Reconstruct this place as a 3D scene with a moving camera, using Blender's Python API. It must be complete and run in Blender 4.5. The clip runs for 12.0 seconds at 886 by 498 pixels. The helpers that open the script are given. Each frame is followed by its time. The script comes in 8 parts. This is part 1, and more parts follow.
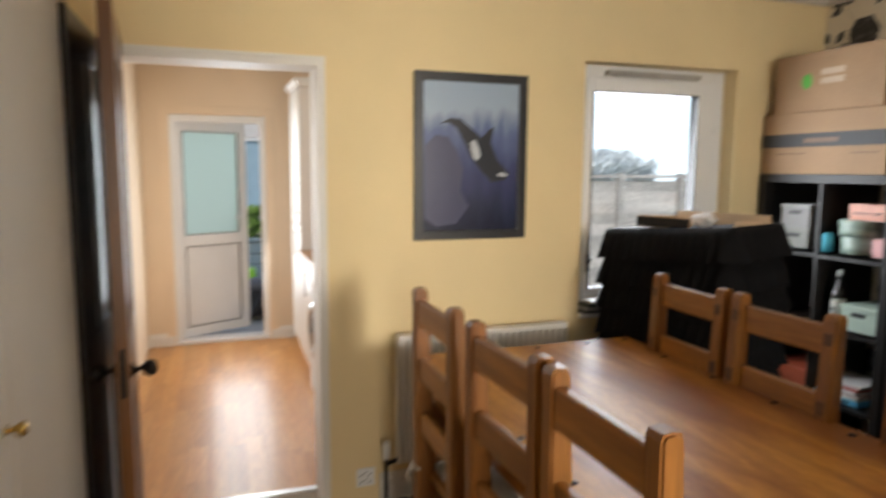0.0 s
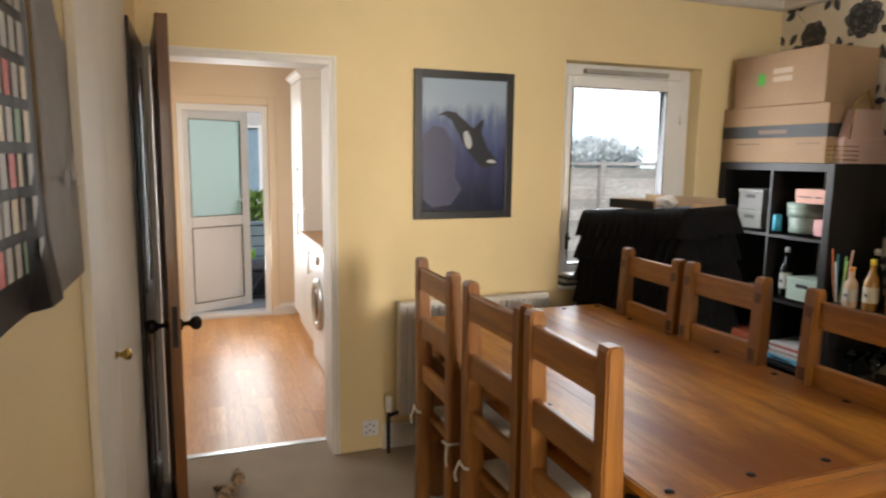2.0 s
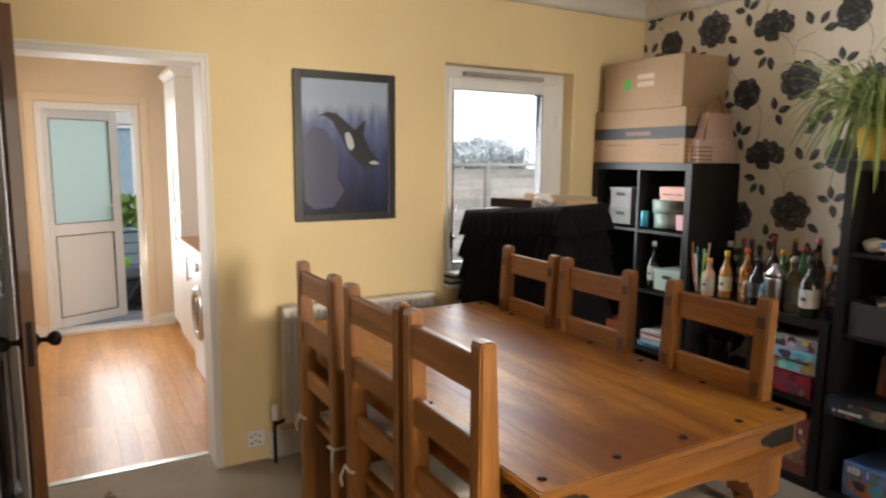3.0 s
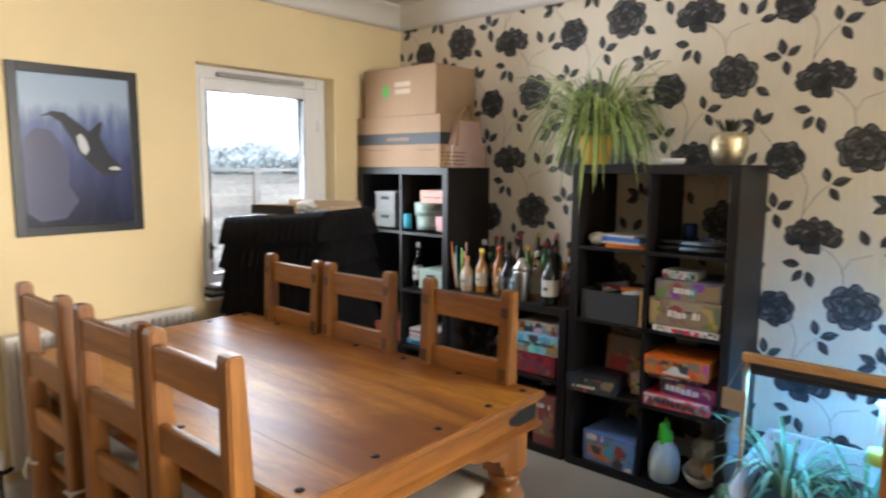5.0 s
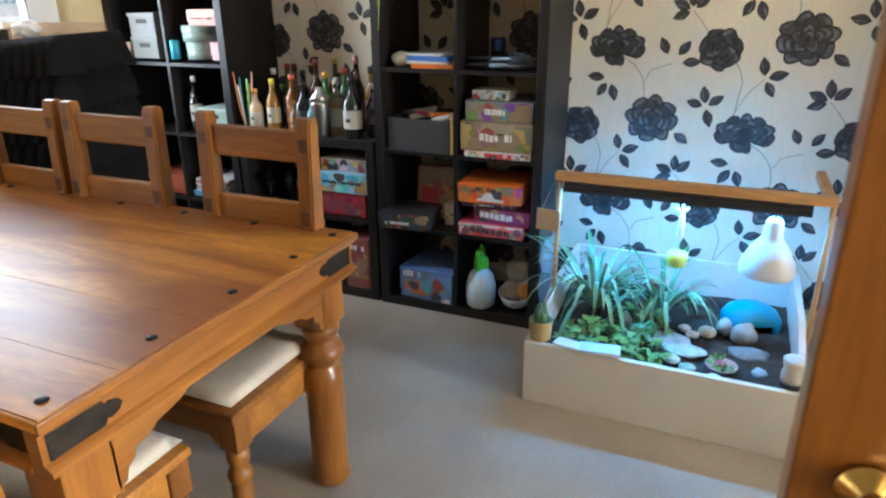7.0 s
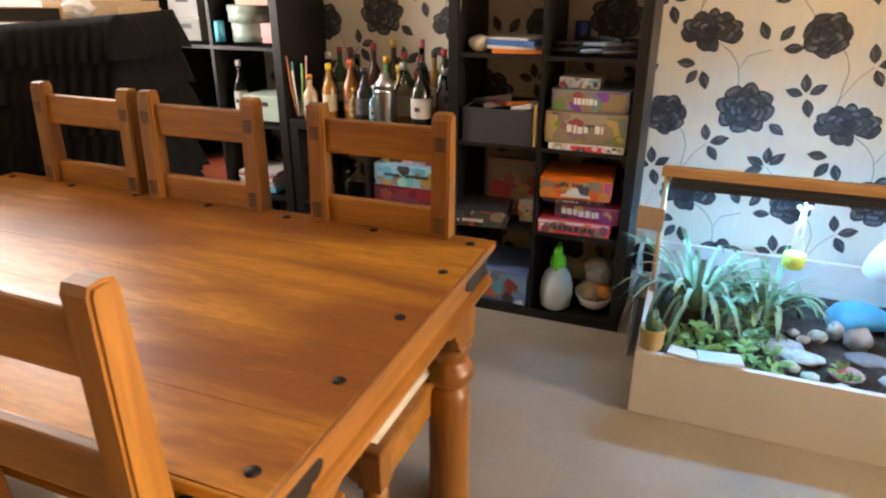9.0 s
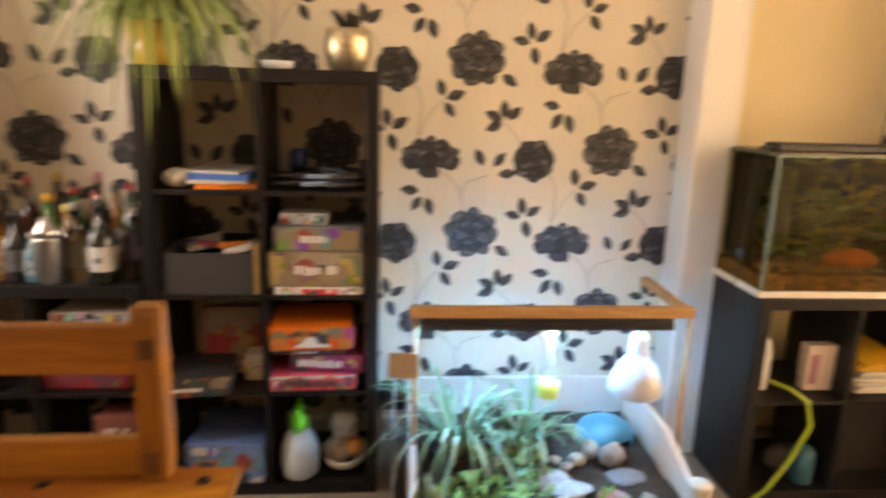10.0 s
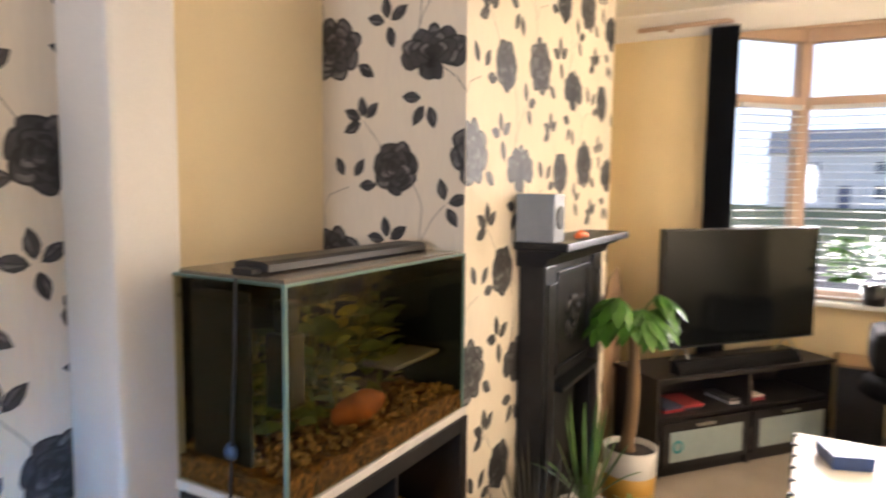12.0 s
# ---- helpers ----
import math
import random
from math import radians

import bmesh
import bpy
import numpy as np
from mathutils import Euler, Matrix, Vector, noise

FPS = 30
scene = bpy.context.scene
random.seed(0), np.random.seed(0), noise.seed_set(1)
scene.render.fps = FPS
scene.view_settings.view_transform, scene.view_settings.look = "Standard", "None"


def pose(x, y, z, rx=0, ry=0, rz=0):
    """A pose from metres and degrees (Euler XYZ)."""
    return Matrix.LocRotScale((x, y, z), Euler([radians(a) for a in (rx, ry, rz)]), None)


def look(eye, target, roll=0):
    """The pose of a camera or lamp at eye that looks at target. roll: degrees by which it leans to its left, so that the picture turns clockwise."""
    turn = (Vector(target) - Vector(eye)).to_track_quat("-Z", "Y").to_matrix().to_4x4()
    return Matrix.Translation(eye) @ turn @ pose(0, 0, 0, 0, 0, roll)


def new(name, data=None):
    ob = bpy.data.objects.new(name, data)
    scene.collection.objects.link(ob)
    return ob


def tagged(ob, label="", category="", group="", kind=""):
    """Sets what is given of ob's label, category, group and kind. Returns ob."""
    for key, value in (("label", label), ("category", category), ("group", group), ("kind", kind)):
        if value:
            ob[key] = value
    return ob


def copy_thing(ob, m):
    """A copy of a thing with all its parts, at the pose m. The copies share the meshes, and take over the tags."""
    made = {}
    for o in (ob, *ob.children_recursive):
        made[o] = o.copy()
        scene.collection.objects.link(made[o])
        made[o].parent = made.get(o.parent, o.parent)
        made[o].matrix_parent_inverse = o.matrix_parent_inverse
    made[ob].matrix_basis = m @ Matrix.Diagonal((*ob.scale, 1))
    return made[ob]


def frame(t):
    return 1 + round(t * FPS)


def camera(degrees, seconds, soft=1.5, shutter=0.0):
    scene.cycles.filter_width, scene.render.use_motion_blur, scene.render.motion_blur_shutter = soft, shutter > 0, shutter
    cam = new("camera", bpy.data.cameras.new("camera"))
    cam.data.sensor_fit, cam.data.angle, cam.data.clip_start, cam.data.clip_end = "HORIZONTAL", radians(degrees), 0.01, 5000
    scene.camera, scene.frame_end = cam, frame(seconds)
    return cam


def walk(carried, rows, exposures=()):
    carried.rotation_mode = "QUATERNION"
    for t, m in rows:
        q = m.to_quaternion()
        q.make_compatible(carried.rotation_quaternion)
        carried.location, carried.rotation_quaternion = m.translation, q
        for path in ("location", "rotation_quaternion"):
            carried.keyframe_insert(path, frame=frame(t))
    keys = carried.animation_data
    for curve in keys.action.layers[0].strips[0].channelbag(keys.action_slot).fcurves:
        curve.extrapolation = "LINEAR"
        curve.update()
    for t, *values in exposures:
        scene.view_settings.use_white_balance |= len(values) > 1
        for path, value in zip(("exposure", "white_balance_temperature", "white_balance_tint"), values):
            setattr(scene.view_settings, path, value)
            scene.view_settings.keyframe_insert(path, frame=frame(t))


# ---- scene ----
cam = camera(68.0, 12.0, soft=2.2, shutter=0.5)
METRES, EYE, TILT, LEAN, TURN = 3.13, 1.515, 0.0, 0.0, -19.3
ROWS = [
    (0.0, 0.0, 0.0, 0.0, 0.05, -6.88, -0.4),
    (0.5, 0.002, -0.0516, -0.004, 8.71, -11.09, -0.55),
    (1.0, -0.0197, -0.0977, -0.0075, 5.77, -9.82, -0.34),
    (1.5, -0.0247, -0.1224, -0.0017, 2.23, -8.9, -0.6),
    (2.0, -0.0153, -0.1269, 0.0006, -1.1, -8.01, -0.69),
    (2.5, -0.0065, -0.1282, 0.002, -5.98, -7.42, -0.57),
    (3.0, -0.0007, -0.1293, 0.0007, -10.45, -7.81, -0.47),
    (5.0, 0.023, -0.1325, -0.0002, -29.64, -7.21, -0.3),
    (5.5, 0.0326, -0.1321, -0.0011, -36.29, -6.92, -0.29),
    (6.0, 0.0402, -0.1215, -0.0043, -40.67, -8.15, -0.61),
    (6.5, 0.0535, -0.0972, -0.0135, -42.3, -12.5, -0.07),
    (7.0, 0.0825, -0.0546, -0.0336, -47.09, -20.86, 0.38),
    (9.0, 0.0378, 0.0929, -0.0342, -49.16, -22.41, -0.1),
    (9.5, 0.0757, 0.1519, -0.0295, -58.17, -15.47, 0.47),
    (10.0, 0.1355, 0.1864, -0.0149, -75.2, -13.47, -1.65),
    (10.5, 0.2346, 0.2135, -0.0128, -90.47, -11.09, -2.42),
    (11.0, 0.3309, 0.2088, -0.0117, -104.16, -9.46, -1.64),
    (11.5, 0.4419, 0.1931, -0.0069, -116.66, -6.79, -0.36),
    (12.0, 0.5316, 0.2127, -0.007, -131.18, -5.47, -0.68),
]
walk(cam, [(t, pose(0, 0, EYE, TILT, LEAN, TURN) @ pose(METRES * x, METRES * y, METRES * z, 90 + pitch, roll, yaw)) for t, x, y, z, yaw, pitch, roll in ROWS],
     exposures=[(0.0, 0.55, 6300, 9), (3.0, 0.6, 6500, 10), (5.0, 1.08, 5900, 9), (5.5, 1.16, 5900, 8), (7.0, 1.36, 5600, 5), (9.0, 1.44, 7600, 18), (9.5, 1.54, 9200, 25), (10.5, 1.42, 8000, 23), (11.2, 1.32, 7800, 24), (12.0, 1.33, 6000, 19)])

# ---- world and light ----
world = bpy.data.worlds.new("world")
scene.world = world
world.use_nodes = True
wn = world.node_tree
sky = wn.nodes.new("ShaderNodeTexSky")
sky.sky_type, sky.sun_disc = "NISHITA", False
sky.sun_elevation, sky.sun_rotation = radians(48), radians(200)
sky.air_density, sky.dust_density = 1.0, 4.0
wn.nodes["Background"].inputs["Strength"].default_value = 0.15
wn.links.new(sky.outputs[0], wn.nodes["Background"].inputs["Color"])


def sun_lamp():
    data = bpy.data.lights.new("sun", "SUN")
    data.energy, data.angle, data.color = 1.1, radians(30), (1.0, 0.96, 0.9)
    ob = new("sun", data)
    ob.matrix_world = look((0, 0, 0), (0.25, 0.62, -0.74))
    return ob


def window_light(name, eye, target, width, height, watts, color, spread=180):
    """Daylight through one opening, either a seen one or one added out of view."""
    data = bpy.data.lights.new(name, "AREA")
    data.shape, data.size, data.size_y = "RECTANGLE", width, height
    data.energy, data.color, data.spread = watts, color, radians(spread)
    ob = new(name, data)
    ob.matrix_world = look(eye, target)
    return ob


sun_lamp()
window_light("dining_daylight", (2.1, 2.99, 1.45), (2.1, 0.0, 1.1), 0.62, 0.98, 19, (0.95, 0.97, 1.0), 150)
window_light("kitchen_daylight", (0.2, 5.9, 1.2), (0.2, 3.0, 0.8), 0.5, 1.6, 11, (0.95, 0.98, 1.0))
window_light("bay_daylight", (1.38, -4.60, 1.55), (0.9, 0.0, 1.2), 0.9, 1.4, 25, (1.0, 0.91, 0.79), 66)
window_light("bay_side_daylight", (2.02, -4.38, 1.55), (0.86, -2.6, 1.4), 0.42, 1.4, 28, (1.0, 0.90, 0.78), 56)
# added fill from the unseen hall, brightens what faces the camera
window_light("hall_daylight", (0.05, -3.22, 1.2), (0.25, 0.0, 1.15), 0.7, 1.7, 40, (1.0, 0.90, 0.76))
# added fill at an unseen side opening, brightens the kitchen units
window_light("kitchen_side_daylight", (-0.57, 3.75, 1.55), (1.0, 3.95, 1.1), 0.95, 0.95, 10, (1.0, 0.96, 0.92))

# ---- materials ----


def material(name, color, rough=0.6, metal=0.0, vary=0.12, scale=6.0, grain=0.05, bump=0.1, fine=180.0, stretch=(1, 1, 1), second=None, coat=0.0, random_tint=0.0):
    """A surface with large stains and fine grain: color mixed with a second tone by noise at two sizes."""
    m = bpy.data.materials.new(name)
    m.use_nodes = True
    nt = m.node_tree
    nodes, links = nt.nodes, nt.links
    bsdf = nodes["Principled BSDF"]
    bsdf.inputs["Roughness"].default_value = rough
    bsdf.inputs["Metallic"].default_value = metal
    bsdf.inputs["Coat Weight"].default_value = coat
    coord = nodes.new("ShaderNodeTexCoord")
    mapping = nodes.new("ShaderNodeMapping")
    mapping.inputs["Scale"].default_value = stretch
    links.new(coord.outputs["Object"], mapping.inputs["Vector"])
    info = nodes.new("ShaderNodeObjectInfo")
    shift = nodes.new("ShaderNodeVectorMath")
    shift.operation = "MULTIPLY_ADD"
    links.new(info.outputs["Random"], shift.inputs[0])
    shift.inputs[1].default_value = (7.0, 13.0, 5.0)
    links.new(mapping.outputs[0], shift.inputs[2])
    big = nodes.new("ShaderNodeTexNoise")
    big.inputs["Scale"].default_value, big.inputs["Detail"].default_value = scale, 4.0
    small = nodes.new("ShaderNodeTexNoise")
    small.inputs["Scale"].default_value, small.inputs["Detail"].default_value = fine, 2.0
    for n in (big, small):
        links.new(shift.outputs[0], n.inputs["Vector"])
    dark = second or tuple(c * (1 - 2.2 * vary) for c in color)
    mix = nodes.new("ShaderNodeMix")
    mix.data_type = "RGBA"
    ramp = nodes.new("ShaderNodeMapRange")
    ramp.inputs["From Min"].default_value, ramp.inputs["From Max"].default_value = 0.3, 0.7
    links.new(big.outputs["Fac"], ramp.inputs["Value"])
    links.new(ramp.outputs[0], mix.inputs["Factor"])
    mix.inputs["A"].default_value = (*color, 1)
    mix.inputs["B"].default_value = (*dark, 1)
    mul = nodes.new("ShaderNodeMix")
    mul.data_type, mul.blend_type = "RGBA", "MULTIPLY"
    mul.inputs["Factor"].default_value = 1.0
    links.new(mix.outputs["Result"], mul.inputs["A"])
    g = nodes.new("ShaderNodeMapRange")
    g.inputs["From Min"].default_value, g.inputs["From Max"].default_value = 0.3, 0.7
    g.inputs["To Min"].default_value, g.inputs["To Max"].default_value = 1 - 2 * grain, 1.0
    links.new(small.outputs["Fac"], g.inputs["Value"])
    last = g.outputs[0]
    if random_tint:
        r = nodes.new("ShaderNodeMapRange")
        r.inputs["To Min"].default_value, r.inputs["To Max"].default_value = 1 - random_tint, 1.0
        links.new(info.outputs["Random"], r.inputs["Value"])
        k = nodes.new("ShaderNodeMath")
        k.operation = "MULTIPLY"
        links.new(last, k.inputs[0])
        links.new(r.outputs[0], k.inputs[1])
        last = k.outputs[0]
    links.new(last, mul.inputs["B"])
    links.new(mul.outputs["Result"], bsdf.inputs["Base Color"])
    if bump:
        b = nodes.new("ShaderNodeBump")
        b.inputs["Strength"].default_value, b.inputs["Distance"].default_value = bump, 0.002
        links.new(small.outputs["Fac"], b.inputs["Height"])
        links.new(b.outputs[0], bsdf.inputs["Normal"])
    return m


def wood(name, light, dark, axis="y", rough=0.4, scale=9.0, coat=0.0, tint=0.25, bump=0.12):
    """Timber with grain along one axis: long streaks, and finer pores."""
    long = {"x": (0.08, 1, 1), "y": (1, 0.08, 1), "z": (1, 1, 0.08)}[axis]
    m = material(name, light, rough, 0, scale=scale, grain=0.13, fine=110, bump=bump, stretch=long, second=dark, coat=coat, random_tint=tint)
    for n in m.node_tree.nodes:
        if n.type == "TEX_NOISE" and n.inputs["Scale"].default_value == scale:
            n.inputs["Distortion"].default_value = 0.7
    return m


def glow(name, color, strength):
    m = bpy.data.materials.new(name)
    m.use_nodes = True
    b = m.node_tree.nodes["Principled BSDF"]
    b.inputs["Base Color"].default_value = (*color, 1)
    b.inputs["Emission Color"].default_value = (*color, 1)
    b.inputs["Emission Strength"].default_value = strength
    return m


def glass(name, color=(1, 1, 1), rough=0.0, ior=1.45):
    m = bpy.data.materials.new(name)
    m.use_nodes = True
    b = m.node_tree.nodes["Principled BSDF"]
    b.inputs["Base Color"].default_value = (*color, 1)
    b.inputs["Roughness"].default_value = rough
    b.inputs["Transmission Weight"].default_value = 1.0
    b.inputs["IOR"].default_value = ior
    return m


def pane_glass(name, tint=(1, 1, 1), mirror=0.03):
    """Thin window glass: it lets the view through, with a faint mirror of its own."""
    m = bpy.data.materials.new(name)
    m.use_nodes = True
    nt = m.node_tree
    out = nt.nodes["Material Output"]
    clear = nt.nodes.new("ShaderNodeBsdfTransparent")
    clear.inputs["Color"].default_value = (*tint, 1)
    gloss = nt.nodes.new("ShaderNodeBsdfGlossy")
    gloss.inputs["Roughness"].default_value = 0.02
    mix = nt.nodes.new("ShaderNodeMixShader")
    mix.inputs[0].default_value = mirror
    nt.links.new(clear.outputs[0], mix.inputs[1])
    nt.links.new(gloss.outputs[0], mix.inputs[2])
    nt.links.new(mix.outputs[0], out.inputs["Surface"])
    return m


WALL = material("cream_wall_paint", (0.82, 0.655, 0.37), 0.75, vary=0.04, scale=1.6, grain=0.02, bump=0.12, fine=260)
WALL_LIVING = material("pale_cream_wall_paint", (0.87, 0.74, 0.50), 0.75, vary=0.04, scale=1.6, grain=0.02, bump=0.12, fine=260)
WALL_KITCHEN = material("kitchen_wall_paint", (0.82, 0.66, 0.48), 0.75, vary=0.03, scale=1.6, grain=0.02, bump=0.12, fine=260)
PAPER = material("cream_wallpaper", (0.83, 0.75, 0.62), 0.8, vary=0.03, scale=2.5, grain=0.03, bump=0.1, fine=140, stretch=(1, 1, 0.1))
WHITE = material("white_paint", (0.80, 0.77, 0.72), 0.5, vary=0.03, scale=3, grain=0.02, bump=0.05)
CEIL = material("ceiling_paint", (0.80, 0.78, 0.74), 0.85, vary=0.03, scale=2, grain=0.03, bump=0.2, fine=90)
UPVC = material("white_upvc", (0.82, 0.82, 0.82), 0.3, vary=0.02, scale=3, grain=0.01, bump=0.02)
CARPET = material("beige_carpet", (0.50, 0.42, 0.33), 0.95, vary=0.10, scale=2.2, grain=0.22, bump=0.9, fine=420)
LAMINATE = wood("laminate_floor", (0.70, 0.35, 0.11), (0.56, 0.24, 0.06), "y", 0.36, 7, coat=0.12, tint=0.22, bump=0.03)
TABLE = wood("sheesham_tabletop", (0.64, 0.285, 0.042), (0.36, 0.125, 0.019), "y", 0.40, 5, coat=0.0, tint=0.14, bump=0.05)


def figured(m):
    """Broad brown figure and pale sapwood streaks over the grain."""
    nodes, links = m.node_tree.nodes, m.node_tree.links
    bsdf = nodes["Principled BSDF"]
    base = bsdf.inputs["Base Color"].links[0].from_socket
    co, mp = nodes.new("ShaderNodeTexCoord"), nodes.new("ShaderNodeMapping")
    mp.inputs["Scale"].default_value = (1.0, 0.13, 1.0)
    links.new(co.outputs["Object"], mp.inputs[0])
    last = base
    for scale, lo, hi, tone, most in ((3.2, 0.45, 0.58, (0.19, 0.056, 0.013, 1), 0.8), (8.0, 0.60, 0.78, (0.74, 0.42, 0.12, 1), 0.6), (16.0, 0.56, 0.74, (0.18, 0.052, 0.013, 1), 0.4)):
        no, rg, mx = nodes.new("ShaderNodeTexNoise"), nodes.new("ShaderNodeMapRange"), nodes.new("ShaderNodeMix")
        no.inputs["Scale"].default_value, no.inputs["Detail"].default_value, no.inputs["Distortion"].default_value = scale, 5.0, 1.1
        links.new(mp.outputs[0], no.inputs["Vector"])
        rg.inputs["From Min"].default_value, rg.inputs["From Max"].default_value, rg.inputs["To Max"].default_value = lo, hi, most
        links.new(no.outputs["Fac"], rg.inputs["Value"])
        mx.data_type = "RGBA"
        links.new(rg.outputs[0], mx.inputs["Factor"])
        links.new(last, mx.inputs["A"])
        mx.inputs["B"].default_value = tone
        last = mx.outputs["Result"]
    links.new(last, bsdf.inputs["Base Color"])


for n in TABLE.node_tree.nodes:
    if n.type == "MAPPING":
        n.inputs["Scale"].default_value = (1.0, 0.2, 1.0)
    if n.type == "TEX_NOISE" and n.inputs["Scale"].default_value == 5:
        n.inputs["Distortion"].default_value = 1.8
figured(TABLE)
TABLE.node_tree.nodes["Principled BSDF"].inputs["Specular IOR Level"].default_value = 0.2
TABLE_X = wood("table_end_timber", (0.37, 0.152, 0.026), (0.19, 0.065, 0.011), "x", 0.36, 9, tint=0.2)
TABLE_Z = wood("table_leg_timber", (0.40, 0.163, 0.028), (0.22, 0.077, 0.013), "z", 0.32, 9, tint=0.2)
CHAIR_Z = wood("chair_timber_upright", (0.38, 0.155, 0.026), (0.20, 0.070, 0.012), "z", 0.4, 11, tint=0.22)
CHAIR_Y = wood("chair_timber_rail", (0.48, 0.205, 0.034), (0.26, 0.094, 0.015), "y", 0.4, 11, tint=0.22)
PEG = wood("dark_end_grain", (0.15, 0.060, 0.016), (0.07, 0.026, 0.008), "z", 0.5, 30, tint=0.2)
PINE = wood("varnished_pine", (0.34, 0.130, 0.018), (0.20, 0.066, 0.009), "z", 0.35, 9, coat=0.2, tint=0.1)
DARKDOOR = wood("dark_stained_door", (0.26, 0.105, 0.026), (0.12, 0.043, 0.011), "z", 0.35, 9, coat=0.1, tint=0.1)
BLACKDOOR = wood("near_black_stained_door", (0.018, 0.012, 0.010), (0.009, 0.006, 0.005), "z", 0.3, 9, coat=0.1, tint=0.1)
BLACK_WOOD = wood("black_brown_veneer", (0.016, 0.013, 0.012), (0.009, 0.008, 0.008), "z", 0.42, 9, tint=0.1, bump=0.03)
BLACK_WOOD.node_tree.nodes["Principled BSDF"].inputs["Specular IOR Level"].default_value = 0.35
IRON = material("black_iron", (0.035, 0.03, 0.028), 0.5, 0.8, vary=0.2, scale=30, grain=0.1)
IRON_PLATE = material("worn_iron_plate", (0.055, 0.045, 0.035), 0.45, 0.7, vary=0.25, scale=22, grain=0.15, bump=0.2)
STEEL = material("brushed_steel", (0.55, 0.54, 0.52), 0.3, 1.0, vary=0.05, scale=20, grain=0.03, bump=0.02)
BRASS = material("brass", (0.62, 0.42, 0.12), 0.22, 1.0, vary=0.15, scale=18, grain=0.04, bump=0.03)
BLACK = material("black_plastic", (0.018, 0.018, 0.02), 0.4, vary=0.1, scale=12, grain=0.05, bump=0.05)
BLACK_CLOTH = material("black_cloth", (0.0065, 0.006, 0.007), 0.85, vary=0.2, scale=14, grain=0.2, bump=0.6, fine=300)
BLACK_CLOTH.node_tree.nodes["Principled BSDF"].inputs["Specular IOR Level"].default_value = 0.2
CREAM_CLOTH = material("cream_cushion_cloth", (0.66, 0.60, 0.50), 0.9, vary=0.08, scale=9, grain=0.12, bump=0.5, fine=320)
CARD = material("brown_cardboard", (0.40, 0.255, 0.145), 0.8, vary=0.07, scale=4, grain=0.06, bump=0.15, fine=120)
CARD_IN = material("pale_cardboard", (0.55, 0.39, 0.24), 0.8, vary=0.07, scale=4, grain=0.06, bump=0.15, fine=120)
GLASS = pane_glass("window_glass")
CLEAR = glass("clear_glass", (0.95, 0.98, 0.97))


def plain(name, color, rough=0.5, metal=0.0):
    return material(name, color, rough, metal, vary=0.05, scale=14, grain=0.04, bump=0.06)


# ---- mesh helpers ----


def box(bm, x0, x1, y0, y1, z0, z1, bevel=0.0, m=None, mi=0):
    r = bmesh.ops.create_cube(bm, size=1.0)
    vs = r["verts"]
    for v in vs:
        v.co = Vector((x0 + (v.co.x + 0.5) * (x1 - x0), y0 + (v.co.y + 0.5) * (y1 - y0), z0 + (v.co.z + 0.5) * (z1 - z0)))
    faces = {f for v in vs for f in v.link_faces}
    for f in faces:
        f.material_index = mi
    if bevel:
        edges = list({e for v in vs for e in v.link_edges})
        r = bmesh.ops.bevel(bm, geom=edges, offset=bevel, segments=2, affect="EDGES", profile=0.6)
        vs = list({v for f in r["faces"] for v in f.verts} | {v for v in vs if v.is_valid})
        for f in r["faces"]:
            f.material_index = mi
    if m is not None:
        bmesh.ops.transform(bm, matrix=m, verts=[v for v in vs if v.is_valid])
    return bm


def lathe(bm, profile, seg=20, m=None, mi=0, cap=True):
    """Turn a profile of (radius, height) round z."""
    rings = []
    for r, z in profile:
        rings.append([bm.verts.new((r * math.cos(2 * math.pi * i / seg), r * math.sin(2 * math.pi * i / seg), z)) for i in range(seg)])
    for a, b in zip(rings, rings[1:]):
        for i in range(seg):
            f = bm.faces.new((a[i], a[(i + 1) % seg], b[(i + 1) % seg], b[i]))
            f.smooth, f.material_index = True, mi
    if cap:
        for ring, flip in ((rings[0], True), (rings[-1], False)):
            f = bm.faces.new(ring[::-1] if flip else ring)
            f.material_index = mi
    if m is not None:
        bmesh.ops.transform(bm, matrix=m, verts=[v for r in rings for v in r])
    return bm


def tube(bm, points, radius, seg=8, mi=0, taper=1.0):
    """A round rod along points."""
    pts = [Vector(p) for p in points]
    rings = []
    for i, p in enumerate(pts):
        d = (pts[min(i + 1, len(pts) - 1)] - pts[max(i - 1, 0)]).normalized()
        a = d.orthogonal().normalized() if not rings else (side - d * side.dot(d)).normalized()
        side = a
        b = d.cross(a)
        r = radius * (1 + (taper - 1) * i / max(1, len(pts) - 1))
        rings.append([bm.verts.new(p + r * (a * math.cos(2 * math.pi * k / seg) + b * math.sin(2 * math.pi * k / seg))) for k in range(seg)])
    for a, b in zip(rings, rings[1:]):
        for i in range(seg):
            f = bm.faces.new((a[i], a[(i + 1) % seg], b[(i + 1) % seg], b[i]))
            f.smooth, f.material_index = True, mi
    bm.faces.new(rings[0][::-1]).material_index = mi
    bm.faces.new(rings[-1]).material_index = mi
    return bm


